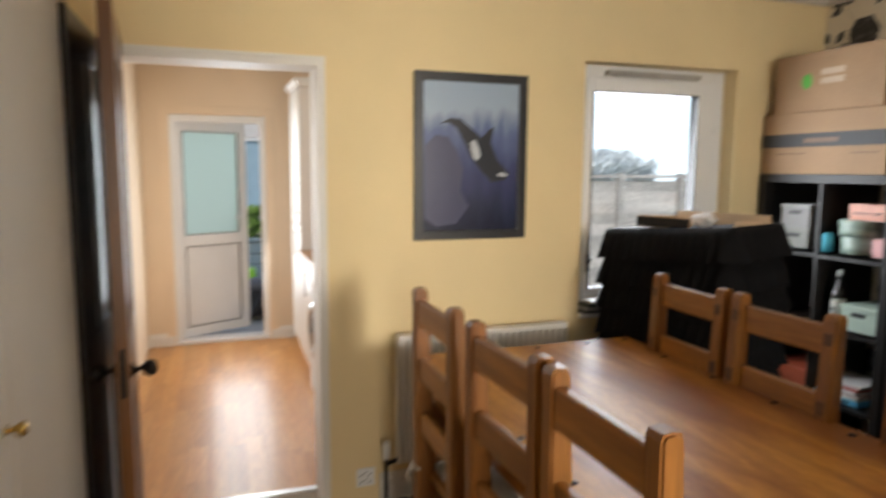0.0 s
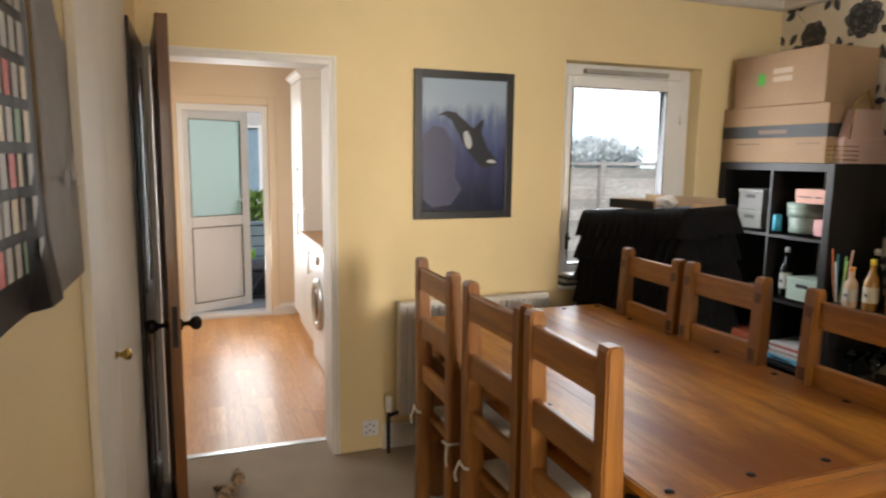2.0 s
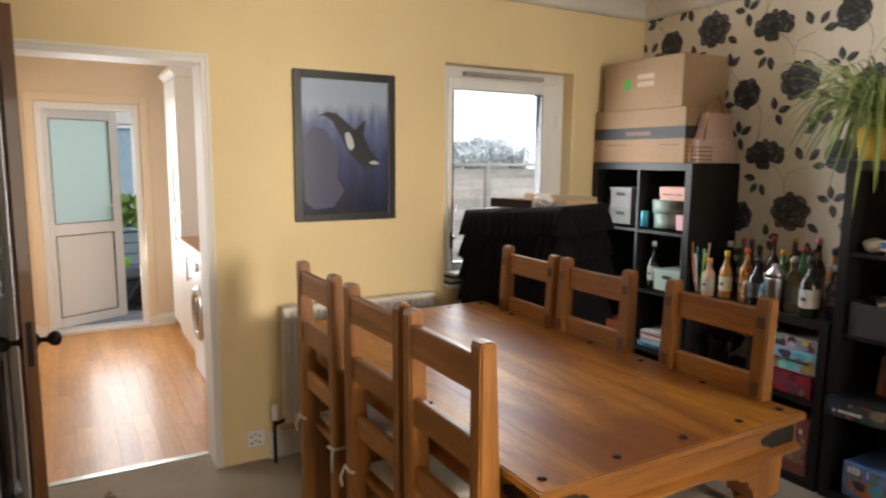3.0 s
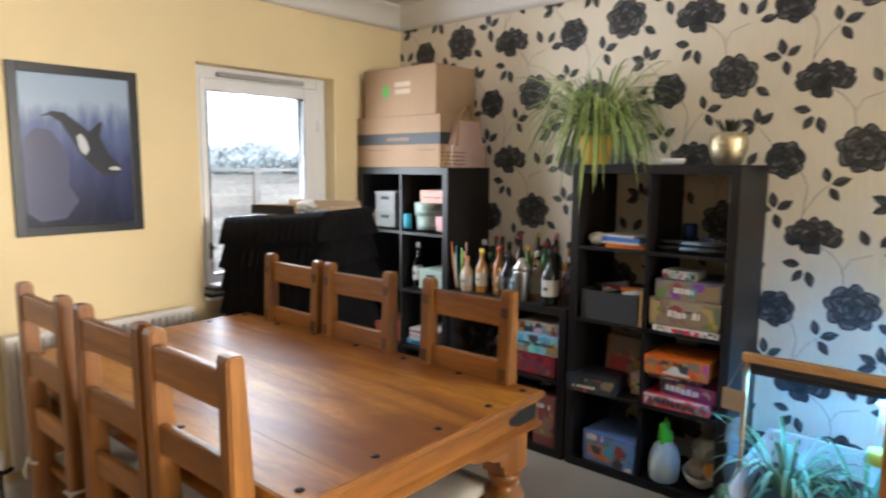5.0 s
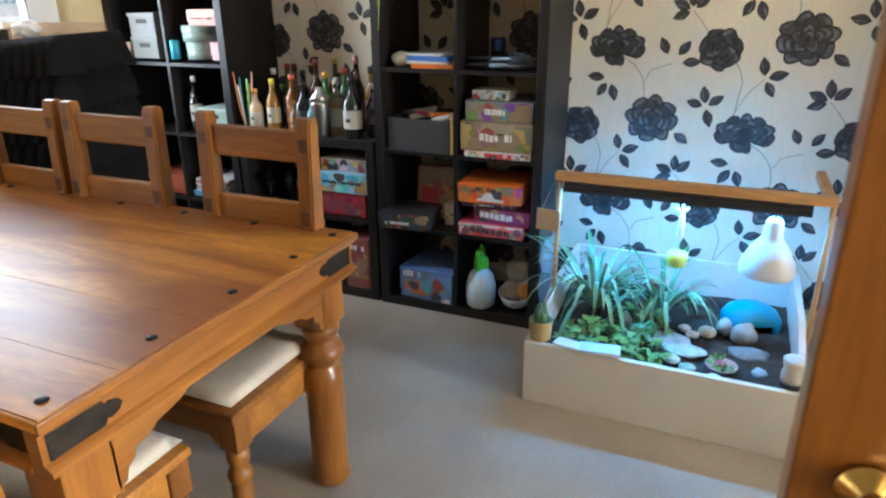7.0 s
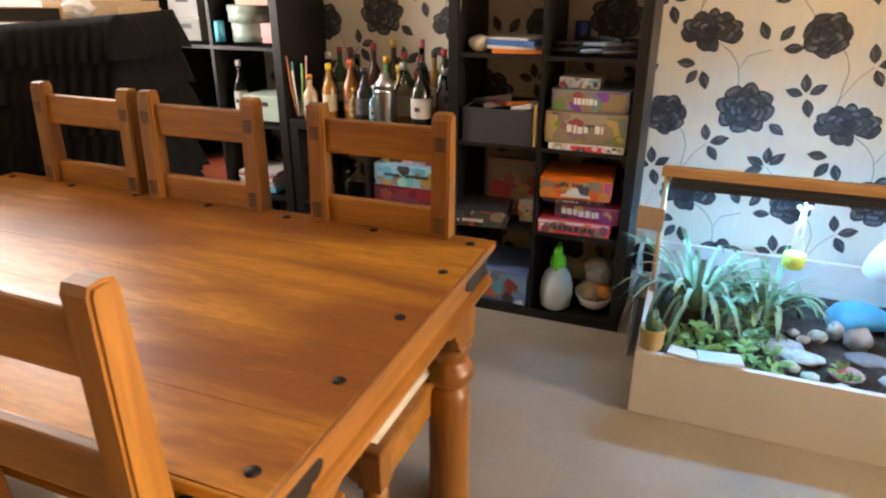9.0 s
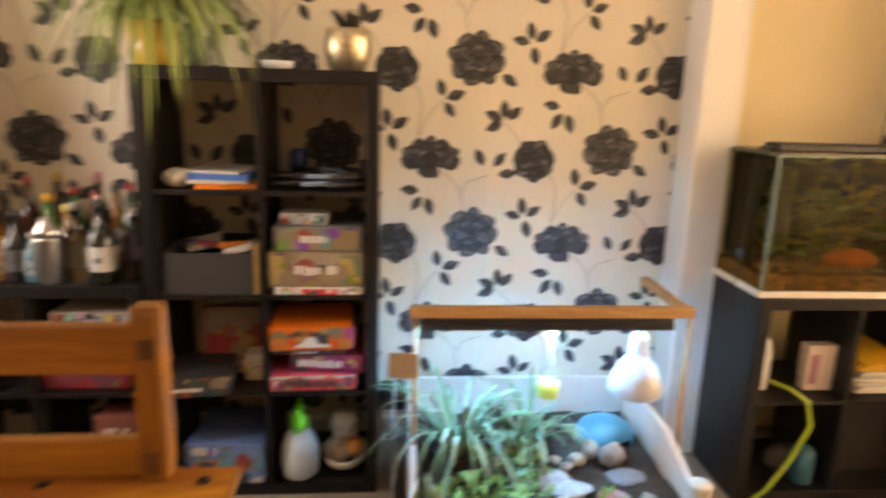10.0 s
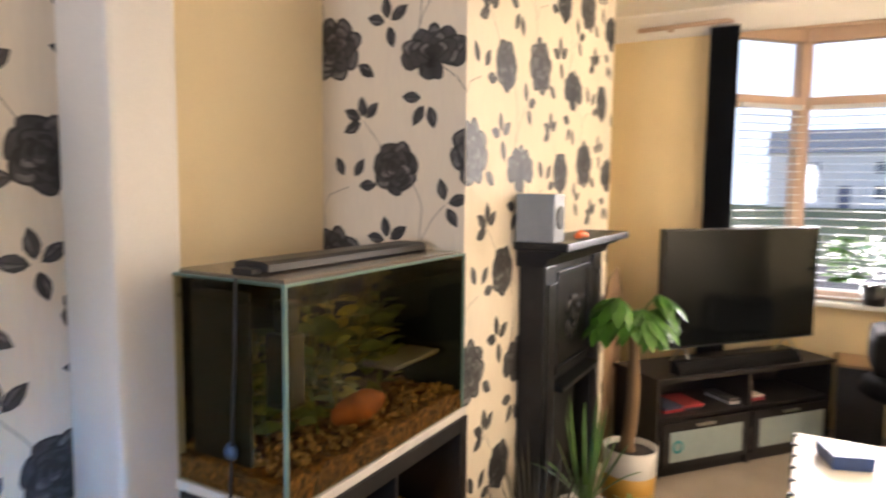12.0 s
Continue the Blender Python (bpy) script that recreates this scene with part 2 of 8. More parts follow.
def prism(bm, outline, axis, a, b, mi=0):
    """A plate: an outline of (u, v) swept along an axis from a to b."""
    def at(u, v, w):
        return {"x": (w, u, v), "y": (u, w, v), "z": (u, v, w)}[axis]
    lo = [bm.verts.new(at(u, v, a)) for u, v in outline]
    hi = [bm.verts.new(at(u, v, b)) for u, v in outline]
    n = len(outline)
    fs = [bm.faces.new(lo), bm.faces.new(hi[::-1])] + [bm.faces.new((lo[i], hi[i], hi[(i + 1) % n], lo[(i + 1) % n])) for i in range(n)]
    for f in fs:
        f.material_index = mi
    bmesh.ops.recalc_face_normals(bm, faces=fs)
    return bm


def part(name, bm, mats, parent=None, label="", smooth=False):
    """One mesh object, under a thing or a part."""
    data = bpy.data.meshes.new(name)
    bm.to_mesh(data)
    bm.free()
    for mm in mats if isinstance(mats, (list, tuple)) else [mats]:
        data.materials.append(mm)
    if smooth:
        data.polygons.foreach_set("use_smooth", [True] * len(data.polygons))
    ob = new(name, data)
    if parent is not None:
        ob.parent = parent
    if label:
        ob["label"] = label
    return ob


def thing(name, m, label, category, group=""):
    ob = new(name)
    ob.empty_display_size = 0.1
    ob.matrix_basis = m
    return tagged(ob, label, category, group)


def structure(name, bm, mats, label=""):
    return tagged(part(name, bm, mats), label, kind="structure")


def wall_with_hole(bm, axis, at0, at1, u0, u1, z0, z1, holes):
    """A wall across axis ('x' or 'y') from at0 to at1, along u, with openings (ua, ub, za, zb)."""
    cuts_u = sorted({u0, u1, *[h[0] for h in holes], *[h[1] for h in holes]})
    cuts_z = sorted({z0, z1, *[h[2] for h in holes], *[h[3] for h in holes]})
    for a, b in zip(cuts_u, cuts_u[1:]):
        for c, d in zip(cuts_z, cuts_z[1:]):
            um, zm = (a + b) / 2, (c + d) / 2
            if any(h[0] < um < h[1] and h[2] < zm < h[3] for h in holes):
                continue
            if axis == "y":
                box(bm, a, b, at0, at1, c, d)
            else:
                box(bm, at0, at1, a, b, c, d)
    bmesh.ops.remove_doubles(bm, verts=bm.verts, dist=0.0005)
    seen = {}
    for f in bm.faces:
        seen.setdefault(frozenset(f.verts), []).append(f)
    bmesh.ops.delete(bm, geom=[f for fs in seen.values() if len(fs) > 1 for f in fs], context="FACES_ONLY")
    return bm


B = bmesh.new

# ---- structure: dining room, living room, hall, kitchen ----
CEILING = 2.54
YW = 2.81        # kitchen wall, dining side
XW = 3.19        # papered wall
XL = -0.40       # wall with the cupboard
structure("floor", box(B(), -0.62, 3.4, -4.32, 3.0, -0.12, 0.0), CARPET, "beige carpet over the dining and living room floor")
structure("ceiling", box(B(), -0.62, 3.4, -4.32, 2.9, CEILING, CEILING + 0.1), CEIL, "white painted ceiling")
structure("wall_north", wall_with_hole(B(), "y", YW, YW + 0.2, -0.62, 3.4, 0, CEILING, [(-0.37, 0.44, 0, 1.96), (1.70, 2.61, 0.80, 2.04)]), WALL, "cream painted wall with a doorway and a window")
structure("wall_east", box(B(), XW, XW + 0.2, -0.745, YW, 0, CEILING), PAPER, "cream papered wall with black roses")
structure("wall_pier", box(B(), 3.02, XW + 0.2, -0.91, -0.745, 0, CEILING, 0.012), WHITE, "white painted pier between the two rooms")
structure("wall_alcove", box(B(), 3.24, 3.4, -4.2, -0.91, 0, CEILING), WALL_LIVING, "cream painted alcove wall")
structure("wall_chimney", box(B(), 2.70, 3.24, -3.23, -1.66, 0, CEILING), PAPER, "papered chimney breast with black roses")
structure("wall_west", box(B(), XL - 0.15, XL, -1.1, YW, 0, CEILING), WALL, "cream painted wall")
structure("wall_hall", wall_with_hole(B(), "y", -1.25, -1.1, XL - 0.15, 0.86, 0, CEILING, [(-0.12, 0.70, 0, 2.0)]), WALL, "cream wall with the hall doorway")
structure("wall_living_west", box(B(), 0.76, 0.86, -4.75, -1.25, 0, CEILING), WALL_LIVING, "cream painted wall")
# unseen end wall; its opening is added for the hall fill lamp
structure("wall_hall_end", wall_with_hole(B(), "y", -3.3, -3.2, -0.62, 0.76, 0, CEILING, [(-0.33, 0.45, 0.2, 2.1)]), WALL, "cream painted hall wall with an added, unseen opening")
structure("wall_hall_west", box(B(), XL - 0.15, XL, -3.2, -1.25, 0, CEILING), WALL, "cream painted hall wall")

# kitchen shell
structure("kitchen_floor_base", box(B(), -0.62, 1.4, 3.0, 6.05, -0.12, -0.006), LAMINATE)
# the hole in the west wall is added out of view for the side fill
structure("wall_kitchen_west", wall_with_hole(B(), "x", -0.70, -0.55, 3.01, 6.15, 0, 2.4, [(3.25, 4.25, 1.05, 2.05)]), WALL_KITCHEN, "cream painted kitchen wall")
structure("wall_kitchen_east", box(B(), 1.24, 1.4, 3.01, 6.15, 0, 2.4), WALL_KITCHEN, "cream painted kitchen wall")
structure("wall_kitchen_north", wall_with_hole(B(), "y", 5.95, 6.15, -0.55, 1.24, 0, 2.4, [(-0.33, 0.45, 0.0, 1.96)]), WALL_KITCHEN, "cream kitchen wall with the back doorway")
structure("ceiling_kitchen", box(B(), -0.70, 1.4, 2.9, 6.15, 2.4, 2.5), CEIL, "white kitchen ceiling")

# ---- trim ----


def coving(name, pts, label=""):
    """A curved coving along the top of walls; pts run with the room on their left."""
    bm = B()
    prof = [(0.0, -0.13), (0.012, -0.13), (0.022, -0.10), (0.05, -0.055), (0.095, -0.022), (0.13, -0.012), (0.13, 0.0), (0.0, 0.0)]
    for (ax, ay), (bx, by) in zip(pts, pts[1:]):
        d = Vector((bx - ax, by - ay)).normalized()
        n = Vector((-d.y, d.x))
        rows = []
        for x, y, e in ((ax, ay, 1), (bx, by, -1)):
            rows.append([bm.verts.new((x + n.x * (o + 0.001) + d.x * o * e, y + n.y * (o + 0.001) + d.y * o * e, CEILING - 0.001 + h)) for o, h in prof])
        for i in range(len(prof)):
            j = (i + 1) % len(prof)
            bm.faces.new((rows[0][i], rows[1][i], rows[1][j], rows[0][j])).smooth = i not in (0, 5, 6, 7)
    bmesh.ops.recalc_face_normals(bm, faces=bm.faces)
    return structure(name, bm, WHITE, label)


coving("trim_coving", [(XW, -0.745), (XW, YW), (XL, YW), (XL, -1.1)], "white coved ceiling moulding")
coving("trim_coving_living", [(0.86, -4.2), (3.24, -4.2), (3.24, -3.23), (2.70, -3.23), (2.70, -1.66), (3.24, -1.66), (3.24, -0.91)], "white coved ceiling moulding")


def skirting(name, x0, x1, y0, y1, axis, side, h=0.13):
    bm = B()
    t = 0.018
    prof = [(0, 0), (t, 0), (t, h - 0.03), (t * 0.5, h - 0.012), (t * 0.4, h), (0, h)]
    if axis == "x":
        prism(bm, [(y0 + side * (u + 0.0005), v) for u, v in prof], "x", x0, x1)
    else:
        prism(bm, [(x0 + side * (u + 0.0005), v) for u, v in prof], "y", y0, y1)
    return structure(name, bm, WHITE, "white painted skirting board")


skirting("baseboard_north", 0.68, XW, YW, YW, "x", -1)
skirting("baseboard_east", XW, XW, -0.74, YW - 0.02, "y", -1)
skirting("baseboard_west", XL, XL, -1.1, 1.08, "y", 1)
skirting("baseboard_kitchen", 0.46, 0.66, 5.95, 5.95, "x", -1, 0.11)
skirting("baseboard_kitchen_west", -0.55, -0.34, 5.95, 5.95, "x", -1, 0.11)
skirting("baseboard_alcove", 3.24, 3.24, -4.2, -3.24, "y", -1)

# kitchen doorway frame
bm = B()
for x0, x1 in ((-0.372, -0.352), (0.422, 0.442)):
    box(bm, x0, x1, YW - 0.004, YW + 0.206, 0, 1.962, 0.002)
box(bm, -0.352, 0.422, YW - 0.004, YW + 0.206, 1.938, 1.962, 0.002)
box(bm, 0.442, 0.457, YW - 0.010, YW - 0.0005, 0, 1.978, 0.003)
box(bm, -0.378, 0.442, YW - 0.010, YW - 0.0005, 1.962, 1.978, 0.003)
structure("trim_kitchen_doorway", bm, WHITE, "white painted door lining and architrave")

# back doorway frame
bm = B()
for x0, x1 in ((-0.33, -0.28), (0.40, 0.45)):
    box(bm, x0, x1, 5.98, 6.05, 0.0, 1.96, 0.004)
box(bm, -0.28, 0.40, 5.98, 6.05, 1.90, 1.96, 0.004)
box(bm, -0.33, 0.45, 5.955, 6.13, -0.004, 0.03, 0.003)
structure("trim_back_doorway", bm, UPVC, "white plastic door frame with a sill")
bm = B()
for x0, x1 in ((-0.40, -0.332), (0.452, 0.52)):
    box(bm, x0, x1, 5.934, 5.9495, 0.03, 2.03, 0.004)
box(bm, -0.332, 0.452, 5.934, 5.9495, 1.962, 2.03, 0.004)
structure("trim_back_architrave", bm, WALL_KITCHEN, "cream painted architrave")


def dining_window():
    w = new("window_1")
    tagged(w, "white plastic window in a deep reveal", kind="structure")
    bm = B()
    y0, y1 = 2.905, 2.975
    box(bm, 1.701, 1.765, y0, y1, 0.80, 2.039, 0.004)
    box(bm, 2.545, 2.609, y0, y1, 0.80, 2.039, 0.004)
    box(bm, 1.765, 2.545, y0, y1, 1.975, 2.039, 0.004)
    box(bm, 1.765, 2.545, y0, y1, 0.80, 0.86, 0.004)
    part("window_frame", bm, UPVC, w)
    bm = B()
    y0, y1 = 2.895, 2.955
    box(bm, 1.767, 1.80, y0, y1, 0.862, 1.973, 0.006)
    box(bm, 2.44, 2.543, y0, y1, 0.862, 1.973, 0.006)
    box(bm, 1.80, 2.44, y0, y1, 1.91, 1.973, 0.006)
    box(bm, 1.80, 2.44, y0, y1, 0.862, 0.91, 0.006)
    part("sash", bm, UPVC, w)
    bm = B()
    for x0, x1, z0, z1 in ((1.80, 1.806, 0.91, 1.91), (2.434, 2.44, 0.91, 1.91), (1.806, 2.434, 0.91, 0.916), (1.806, 2.434, 1.904, 1.91)):
        box(bm, x0, x1, 2.893, 2.951, z0, z1)
    part("gasket", bm, BLACK, w, "black rubber gasket")
    pane = part("pane", box(B(), 1.806, 2.434, 2.922, 2.926, 0.916, 1.904), GLASS, w)
    pane.visible_shadow = False
    part("window_sill", box(B(), 1.70, 2.61, 2.79, 2.905, 0.785, 0.803, 0.005), UPVC, w)
    bm = B()
    box(bm, 1.785, 1.80, 2.878, 2.895, 1.0, 1.09, 0.004)
    box(bm, 1.782, 1.803, 2.862, 2.880, 1.055, 1.075, 0.004)
    part("handle", bm, BLACK, w, "black window handle")
    bm = B()
    for z in (1.12, 1.72):
        lathe(bm, [(0.008, 0), (0.008, 0.07)], 10, pose(2.545, 2.893, z))
    part("hinge", bm, UPVC, w)
    bm = B()
    box(bm, 1.86, 2.42, 2.86, 2.894, 1.985, 2.01, 0.004)
    part("trickle_vent", bm, material("grey_vent", (0.45, 0.43, 0.40), 0.5), w, "grey trickle vent")


dining_window()


def picture():
    t = thing("picture", pose(0.842, YW, 1.200), "black-framed poster of a whale in dark blue water on the wall", "picture")
    W, H = 0.543, 0.744
    bm = B()
    f = 0.04
    for a in ((0, f, 0, H), (W - f, W, 0, H), (f, W - f, 0, f), (f, W - f, H - f, H)):
        box(bm, a[0], a[1], -0.025, -0.001, a[2], a[3], 0.003)
    part("frame", bm, plain("black_frame", (0.012, 0.012, 0.014), 0.35), t)
    sea = bpy.data.materials.new("deep_sea_print")
    sea.use_nodes = True
    nt = sea.node_tree
    bs = nt.nodes["Principled BSDF"]
    bs.inputs["Roughness"].default_value = 0.25
    co = nt.nodes.new("ShaderNodeTexCoord")
    sep = nt.nodes.new("ShaderNodeSeparateXYZ")
    nt.links.new(co.outputs["Generated"], sep.inputs[0])
    no = nt.nodes.new("ShaderNodeTexNoise")
    no.inputs["Scale"].default_value, no.inputs["Detail"].default_value = 6, 5
    mp = nt.nodes.new("ShaderNodeMapping")
    mp.inputs["Scale"].default_value = (1.6, 1.0, 0.5)
    nt.links.new(co.outputs["Generated"], mp.inputs[0])
    nt.links.new(mp.outputs[0], no.inputs["Vector"])
    ad = nt.nodes.new("ShaderNodeMath")
    ad.operation = "MULTIPLY_ADD"
    nt.links.new(no.outputs["Fac"], ad.inputs[0])
    ad.inputs[1].default_value = 0.35
    nt.links.new(sep.outputs["Z"], ad.inputs[2])
    rp = nt.nodes.new("ShaderNodeValToRGB")
    cr = rp.color_ramp
    cr.elements[0].position, cr.elements[0].color = 0.2, (0.010, 0.013, 0.035, 1)
    cr.elements[1].position, cr.elements[1].color = 1.02, (0.33, 0.41, 0.52, 1)
    e = cr.elements.new(0.62)
    e.color = (0.055, 0.065, 0.16, 1)
    e = cr.elements.new(0.85)
    e.color = (0.12, 0.155, 0.29, 1)
    nt.links.new(ad.outputs[0], rp.inputs[0])
    nt.links.new(rp.outputs[0], bs.inputs["Base Color"])
    part("print", box(B(), f, W - f, -0.012, -0.002, f, H - f), sea, t, "dark blue underwater print")
    # the whale, printed: a dark body, white patches
    dark, pale = plain("print_black", (0.01, 0.012, 0.02), 0.3), plain("print_white", (0.55, 0.57, 0.60), 0.3)
    def blob(name, pts, y, mm):
        bm = B()
        prism(bm, pts, "y", y, y + 0.0008)
        part(name, bm, mm, t)
    blob("whale_print", [(0.12, 0.52), (0.17, 0.545), (0.22, 0.54), (0.27, 0.50), (0.32, 0.46), (0.36, 0.50), (0.38, 0.51), (0.365, 0.44), (0.40, 0.36), (0.46, 0.30), (0.44, 0.27), (0.37, 0.26), (0.32, 0.31), (0.27, 0.37), (0.24, 0.43), (0.20, 0.50), (0.16, 0.525)], -0.0130, dark)
    blob("whale_patch", [(0.265, 0.44), (0.285, 0.45), (0.305, 0.42), (0.315, 0.38), (0.30, 0.355), (0.28, 0.37), (0.27, 0.40)], -0.0140, pale)
    blob("whale_patch", [(0.40, 0.30), (0.43, 0.305), (0.455, 0.29), (0.43, 0.285), (0.40, 0.29)], -0.0140, pale)
    blob("rock_print", [(0.05, 0.10), (0.05, 0.42), (0.10, 0.47), (0.16, 0.46), (0.20, 0.40), (0.23, 0.32), (0.22, 0.22), (0.26, 0.15), (0.20, 0.07), (0.10, 0.06)], -0.0126, plain("print_indigo", (0.050, 0.052, 0.118), 0.3))


picture()


def radiator():
    t = thing("radiator", pose(0.752, YW, 0.0), "white ribbed panel radiator on the wall", "radiator")
    W = 0.83
    bm = B()
    n = 24
    front = []
    for i in range(n):
        a = W * i / n
        s = W / n
        front += [(a + 0.0, -0.075), (a + s * 0.15, -0.088), (a + s * 0.75, -0.088), (a + s * 0.9, -0.075)]
    front.append((W, -0.075))
    bm_out = [(u, v) for u, v in front] + [(W, -0.05), (0, -0.05)]
    prism(bm, bm_out, "z", 0.20, 0.765)
    part("panel", bm, WHITE, t)
    bm = B()
    box(bm, -0.004, W + 0.004, -0.098, -0.04, 0.765, 0.79, 0.004)
    box(bm, -0.006, 0.0, -0.098, -0.04, 0.20, 0.79, 0.002)
    box(bm, W, W + 0.006, -0.098, -0.04, 0.20, 0.79, 0.002)
    part("grille", bm, WHITE, t)
    for x in (0.15, W - 0.15):
        part("bracket", box(B(), x, x + 0.03, -0.05, -0.001, 0.3, 0.7), WHITE, t)
    bm = B()
    lathe(bm, [(0.016, 0.0), (0.018, 0.01), (0.018, 0.07), (0.012, 0.08)], 14, pose(-0.055, -0.07, 0.225))
    part("valve_cap", bm, WHITE, t, "white thermostatic valve")
    bm = B()
    tube(bm, [(-0.055, -0.07, 0.0), (-0.055, -0.07, 0.225)], 0.008)
    tube(bm, [(-0.055, -0.07, 0.20), (0.0, -0.07, 0.215)], 0.01)
    part("pipe", bm, IRON, t, "dark pipe to the floor")


radiator()


def socket(name, x, z):
    t = thing(name, pose(x, YW, z), "white double wall socket above the skirting", "socket")
    part("plate", box(B(), 0, 0.086, -0.012, -0.0005, 0, 0.086, 0.004), UPVC, t)
    bm = B()
    for a, b in ((0.02, 0.055), (0.06, 0.055), (0.02, 0.022), (0.06, 0.022), (0.04, 0.066), (0.04, 0.032)):
        box(bm, a - 0.004, a + 0.004, -0.0135, -0.0121, b - 0.004, b + 0.004)
    part("holes", bm, BLACK, t)


socket("wall_socket", 0.573, 0.078)

# ---- doors ----


def panel_door(name, m, w, h, t, mat_, label, panels, st=0.105):
    """A framed door leaf: stiles, rails and recessed panels; local x along the leaf, y through it."""
    d = thing(name, m, label, "door")
    bm = B()
    box(bm, 0, st, 0, t, 0.008, h, 0.003)
    part("stile", bm, mat_, d)
    part("stile", box(B(), w - st, w, 0, t, 0.008, h, 0.003), mat_, d)
    zs = [0.008] + [z for p in panels for z in p] + [h]
    bm = B()
    for a, b in zip(zs[0::2], zs[1::2]):
        box(bm, st, w - st, 0.001, t - 0.001, a, b, 0.002)
    part("rail", bm, mat_, d)
    for a, b in panels:
        bm = B()
        mid = (st + w - st) / 2
        for x0, x1 in ((st, mid - 0.04), (mid + 0.04, w - st)):
            box(bm, x0, x1, t * 0.3, t * 0.7, a, b)
            box(bm, x0 + 0.03, x1 - 0.03, t * 0.18, t * 0.82, a + 0.03, b - 0.03, 0.006)
        box(bm, mid - 0.04, mid + 0.04, 0.001, t - 0.001, a, b, 0.002)
        part("panel", bm, mat_, d)
    return d


def knob(d, x, z, t, r, mat_, label):
    bm = B()
    prof = [(r * 0.85, 0), (r * 0.85, 0.006), (r * 0.35, 0.012), (r * 0.33, 0.03), (r * 0.75, 0.04), (r, 0.052), (r * 0.95, 0.064), (r * 0.6, 0.073), (0.001, 0.076)]
    lathe(bm, prof, 20, pose(x, t, z, -90, 0, 0))
    lathe(bm, prof, 20, pose(x, 0, z, 90, 0, 0))
    part("knob", bm, mat_, d, label)


# the door to the kitchen, folded back towards the cupboard wall
kd = panel_door("door_1", pose(-0.345, 2.787, 0, 0, 0, -85.4), 0.69, 1.98, 0.04, DARKDOOR, "dark stained wooden panel door standing open", [(0.2, 0.78), (0.98, 1.86)])
knob(kd, 0.63, 0.90, 0.04, 0.026, IRON, "dark metal door knob")
bm = B()
box(bm, 0.6902, 0.6918, 0.011, 0.029, 0.83, 0.98)
part("latch_plate", bm, IRON, kd)
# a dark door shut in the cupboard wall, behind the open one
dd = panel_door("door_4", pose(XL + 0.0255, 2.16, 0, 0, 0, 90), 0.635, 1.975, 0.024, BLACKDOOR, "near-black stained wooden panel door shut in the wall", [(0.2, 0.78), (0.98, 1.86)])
# the hall door, folded back into the room
hd = panel_door("door_2", pose(0.765, -1.09, 0, 0, 0, 90), 0.757, 1.98, 0.042, PINE, "varnished pine panel door standing open", [(0.22, 0.80), (1.02, 1.85)], 0.07)
knob(hd, 0.70, 1.03, 0.042, 0.03, BRASS, "polished brass door knob")
bm = B()
for x0, x1 in ((-0.12, -0.10), (0.68, 0.70)):
    box(bm, x0, x1, -1.255, -1.095, 0, 2.0, 0.002)
box(bm, -0.10, 0.68, -1.255, -1.095, 1.98, 2.0, 0.002)
structure("trim_hall_doorway", bm, WHITE, "white painted door lining")


def back_door():
    d = thing("door_3", pose(-0.31, 6.035, 0.035, 0, 0, 28), "white plastic back door with frosted glass, ajar outwards", "door")
    w, h, t = 0.69, 1.88, 0.055
    bm = B()
    s = 0.085
    for a in ((0, s, 0, h), (w - s, w, 0, h), (s, w - s, h - s, h), (s, w - s, 0, s), (s, w - s, 0.80, 0.90)):
        box(bm, a[0], a[1], 0, t, a[2], a[3], 0.005)
    part("door_frame", bm, UPVC, d)
    frost = glass("frosted_glass", (0.72, 0.93, 0.88), 0.35, 1.1)
    g = part("pane", box(B(), s, w - s, 0.02, 0.03, 0.90, h - s), frost, d, "pale green frosted glass")
    g.visible_shadow = False
    part("lower_panel", box(B(), s, w - s, 0.014, 0.04, s, 0.80), UPVC, d)
    bm = B()
    for z0, z1 in ((s, 0.80), (0.90, h - s)):
        for a in ((s, s + 0.006, z0, z1), (w - s - 0.006, w - s, z0, z1), (s + 0.006, w - s - 0.006, z0, z0 + 0.006), (s + 0.006, w - s - 0.006, z1 - 0.006, z1)):
            box(bm, a[0], a[1], -0.001, 0.012, a[2], a[3])
    part("gasket", bm, BLACK, d, "black rubber gasket")
    bm = B()
    box(bm, w - 0.055, w - 0.03, -0.012, 0, 0.92, 1.14, 0.004)
    box(bm, w - 0.15, w - 0.03, -0.05, -0.03, 1.03, 1.05, 0.005)
    box(bm, w - 0.05, w - 0.035, -0.035, -0.01, 1.03, 1.05, 0.003)
    part("handle", bm, UPVC, d)


back_door()


def cupboard():
    t = thing("stair_cupboard", pose(XL, 1.08, 0), "white painted cupboard doors set in the wall", "cupboard")
    bm = B()
    box(bm, 0.0005, 0.02, 0.0, 0.345, 0.02, 2.06, 0.004)
    part("door", bm, WHITE, t)
    bm = B()
    box(bm, 0.0005, 0.02, 0.35, 1.01, 0.02, 2.06, 0.004)
    part("door", bm, WHITE, t)
    bm = B()
    lathe(bm, [(0.012, 0), (0.006, 0.004), (0.006, 0.014), (0.014, 0.022), (0.015, 0.03), (0.009, 0.036), (0.001, 0.037)], 16, pose(0.02, 0.30, 1.025, 0, 90, 0))
    part("knob", bm, BRASS, t, "small brass knob")


cupboard()

# ---- dining table and chairs ----


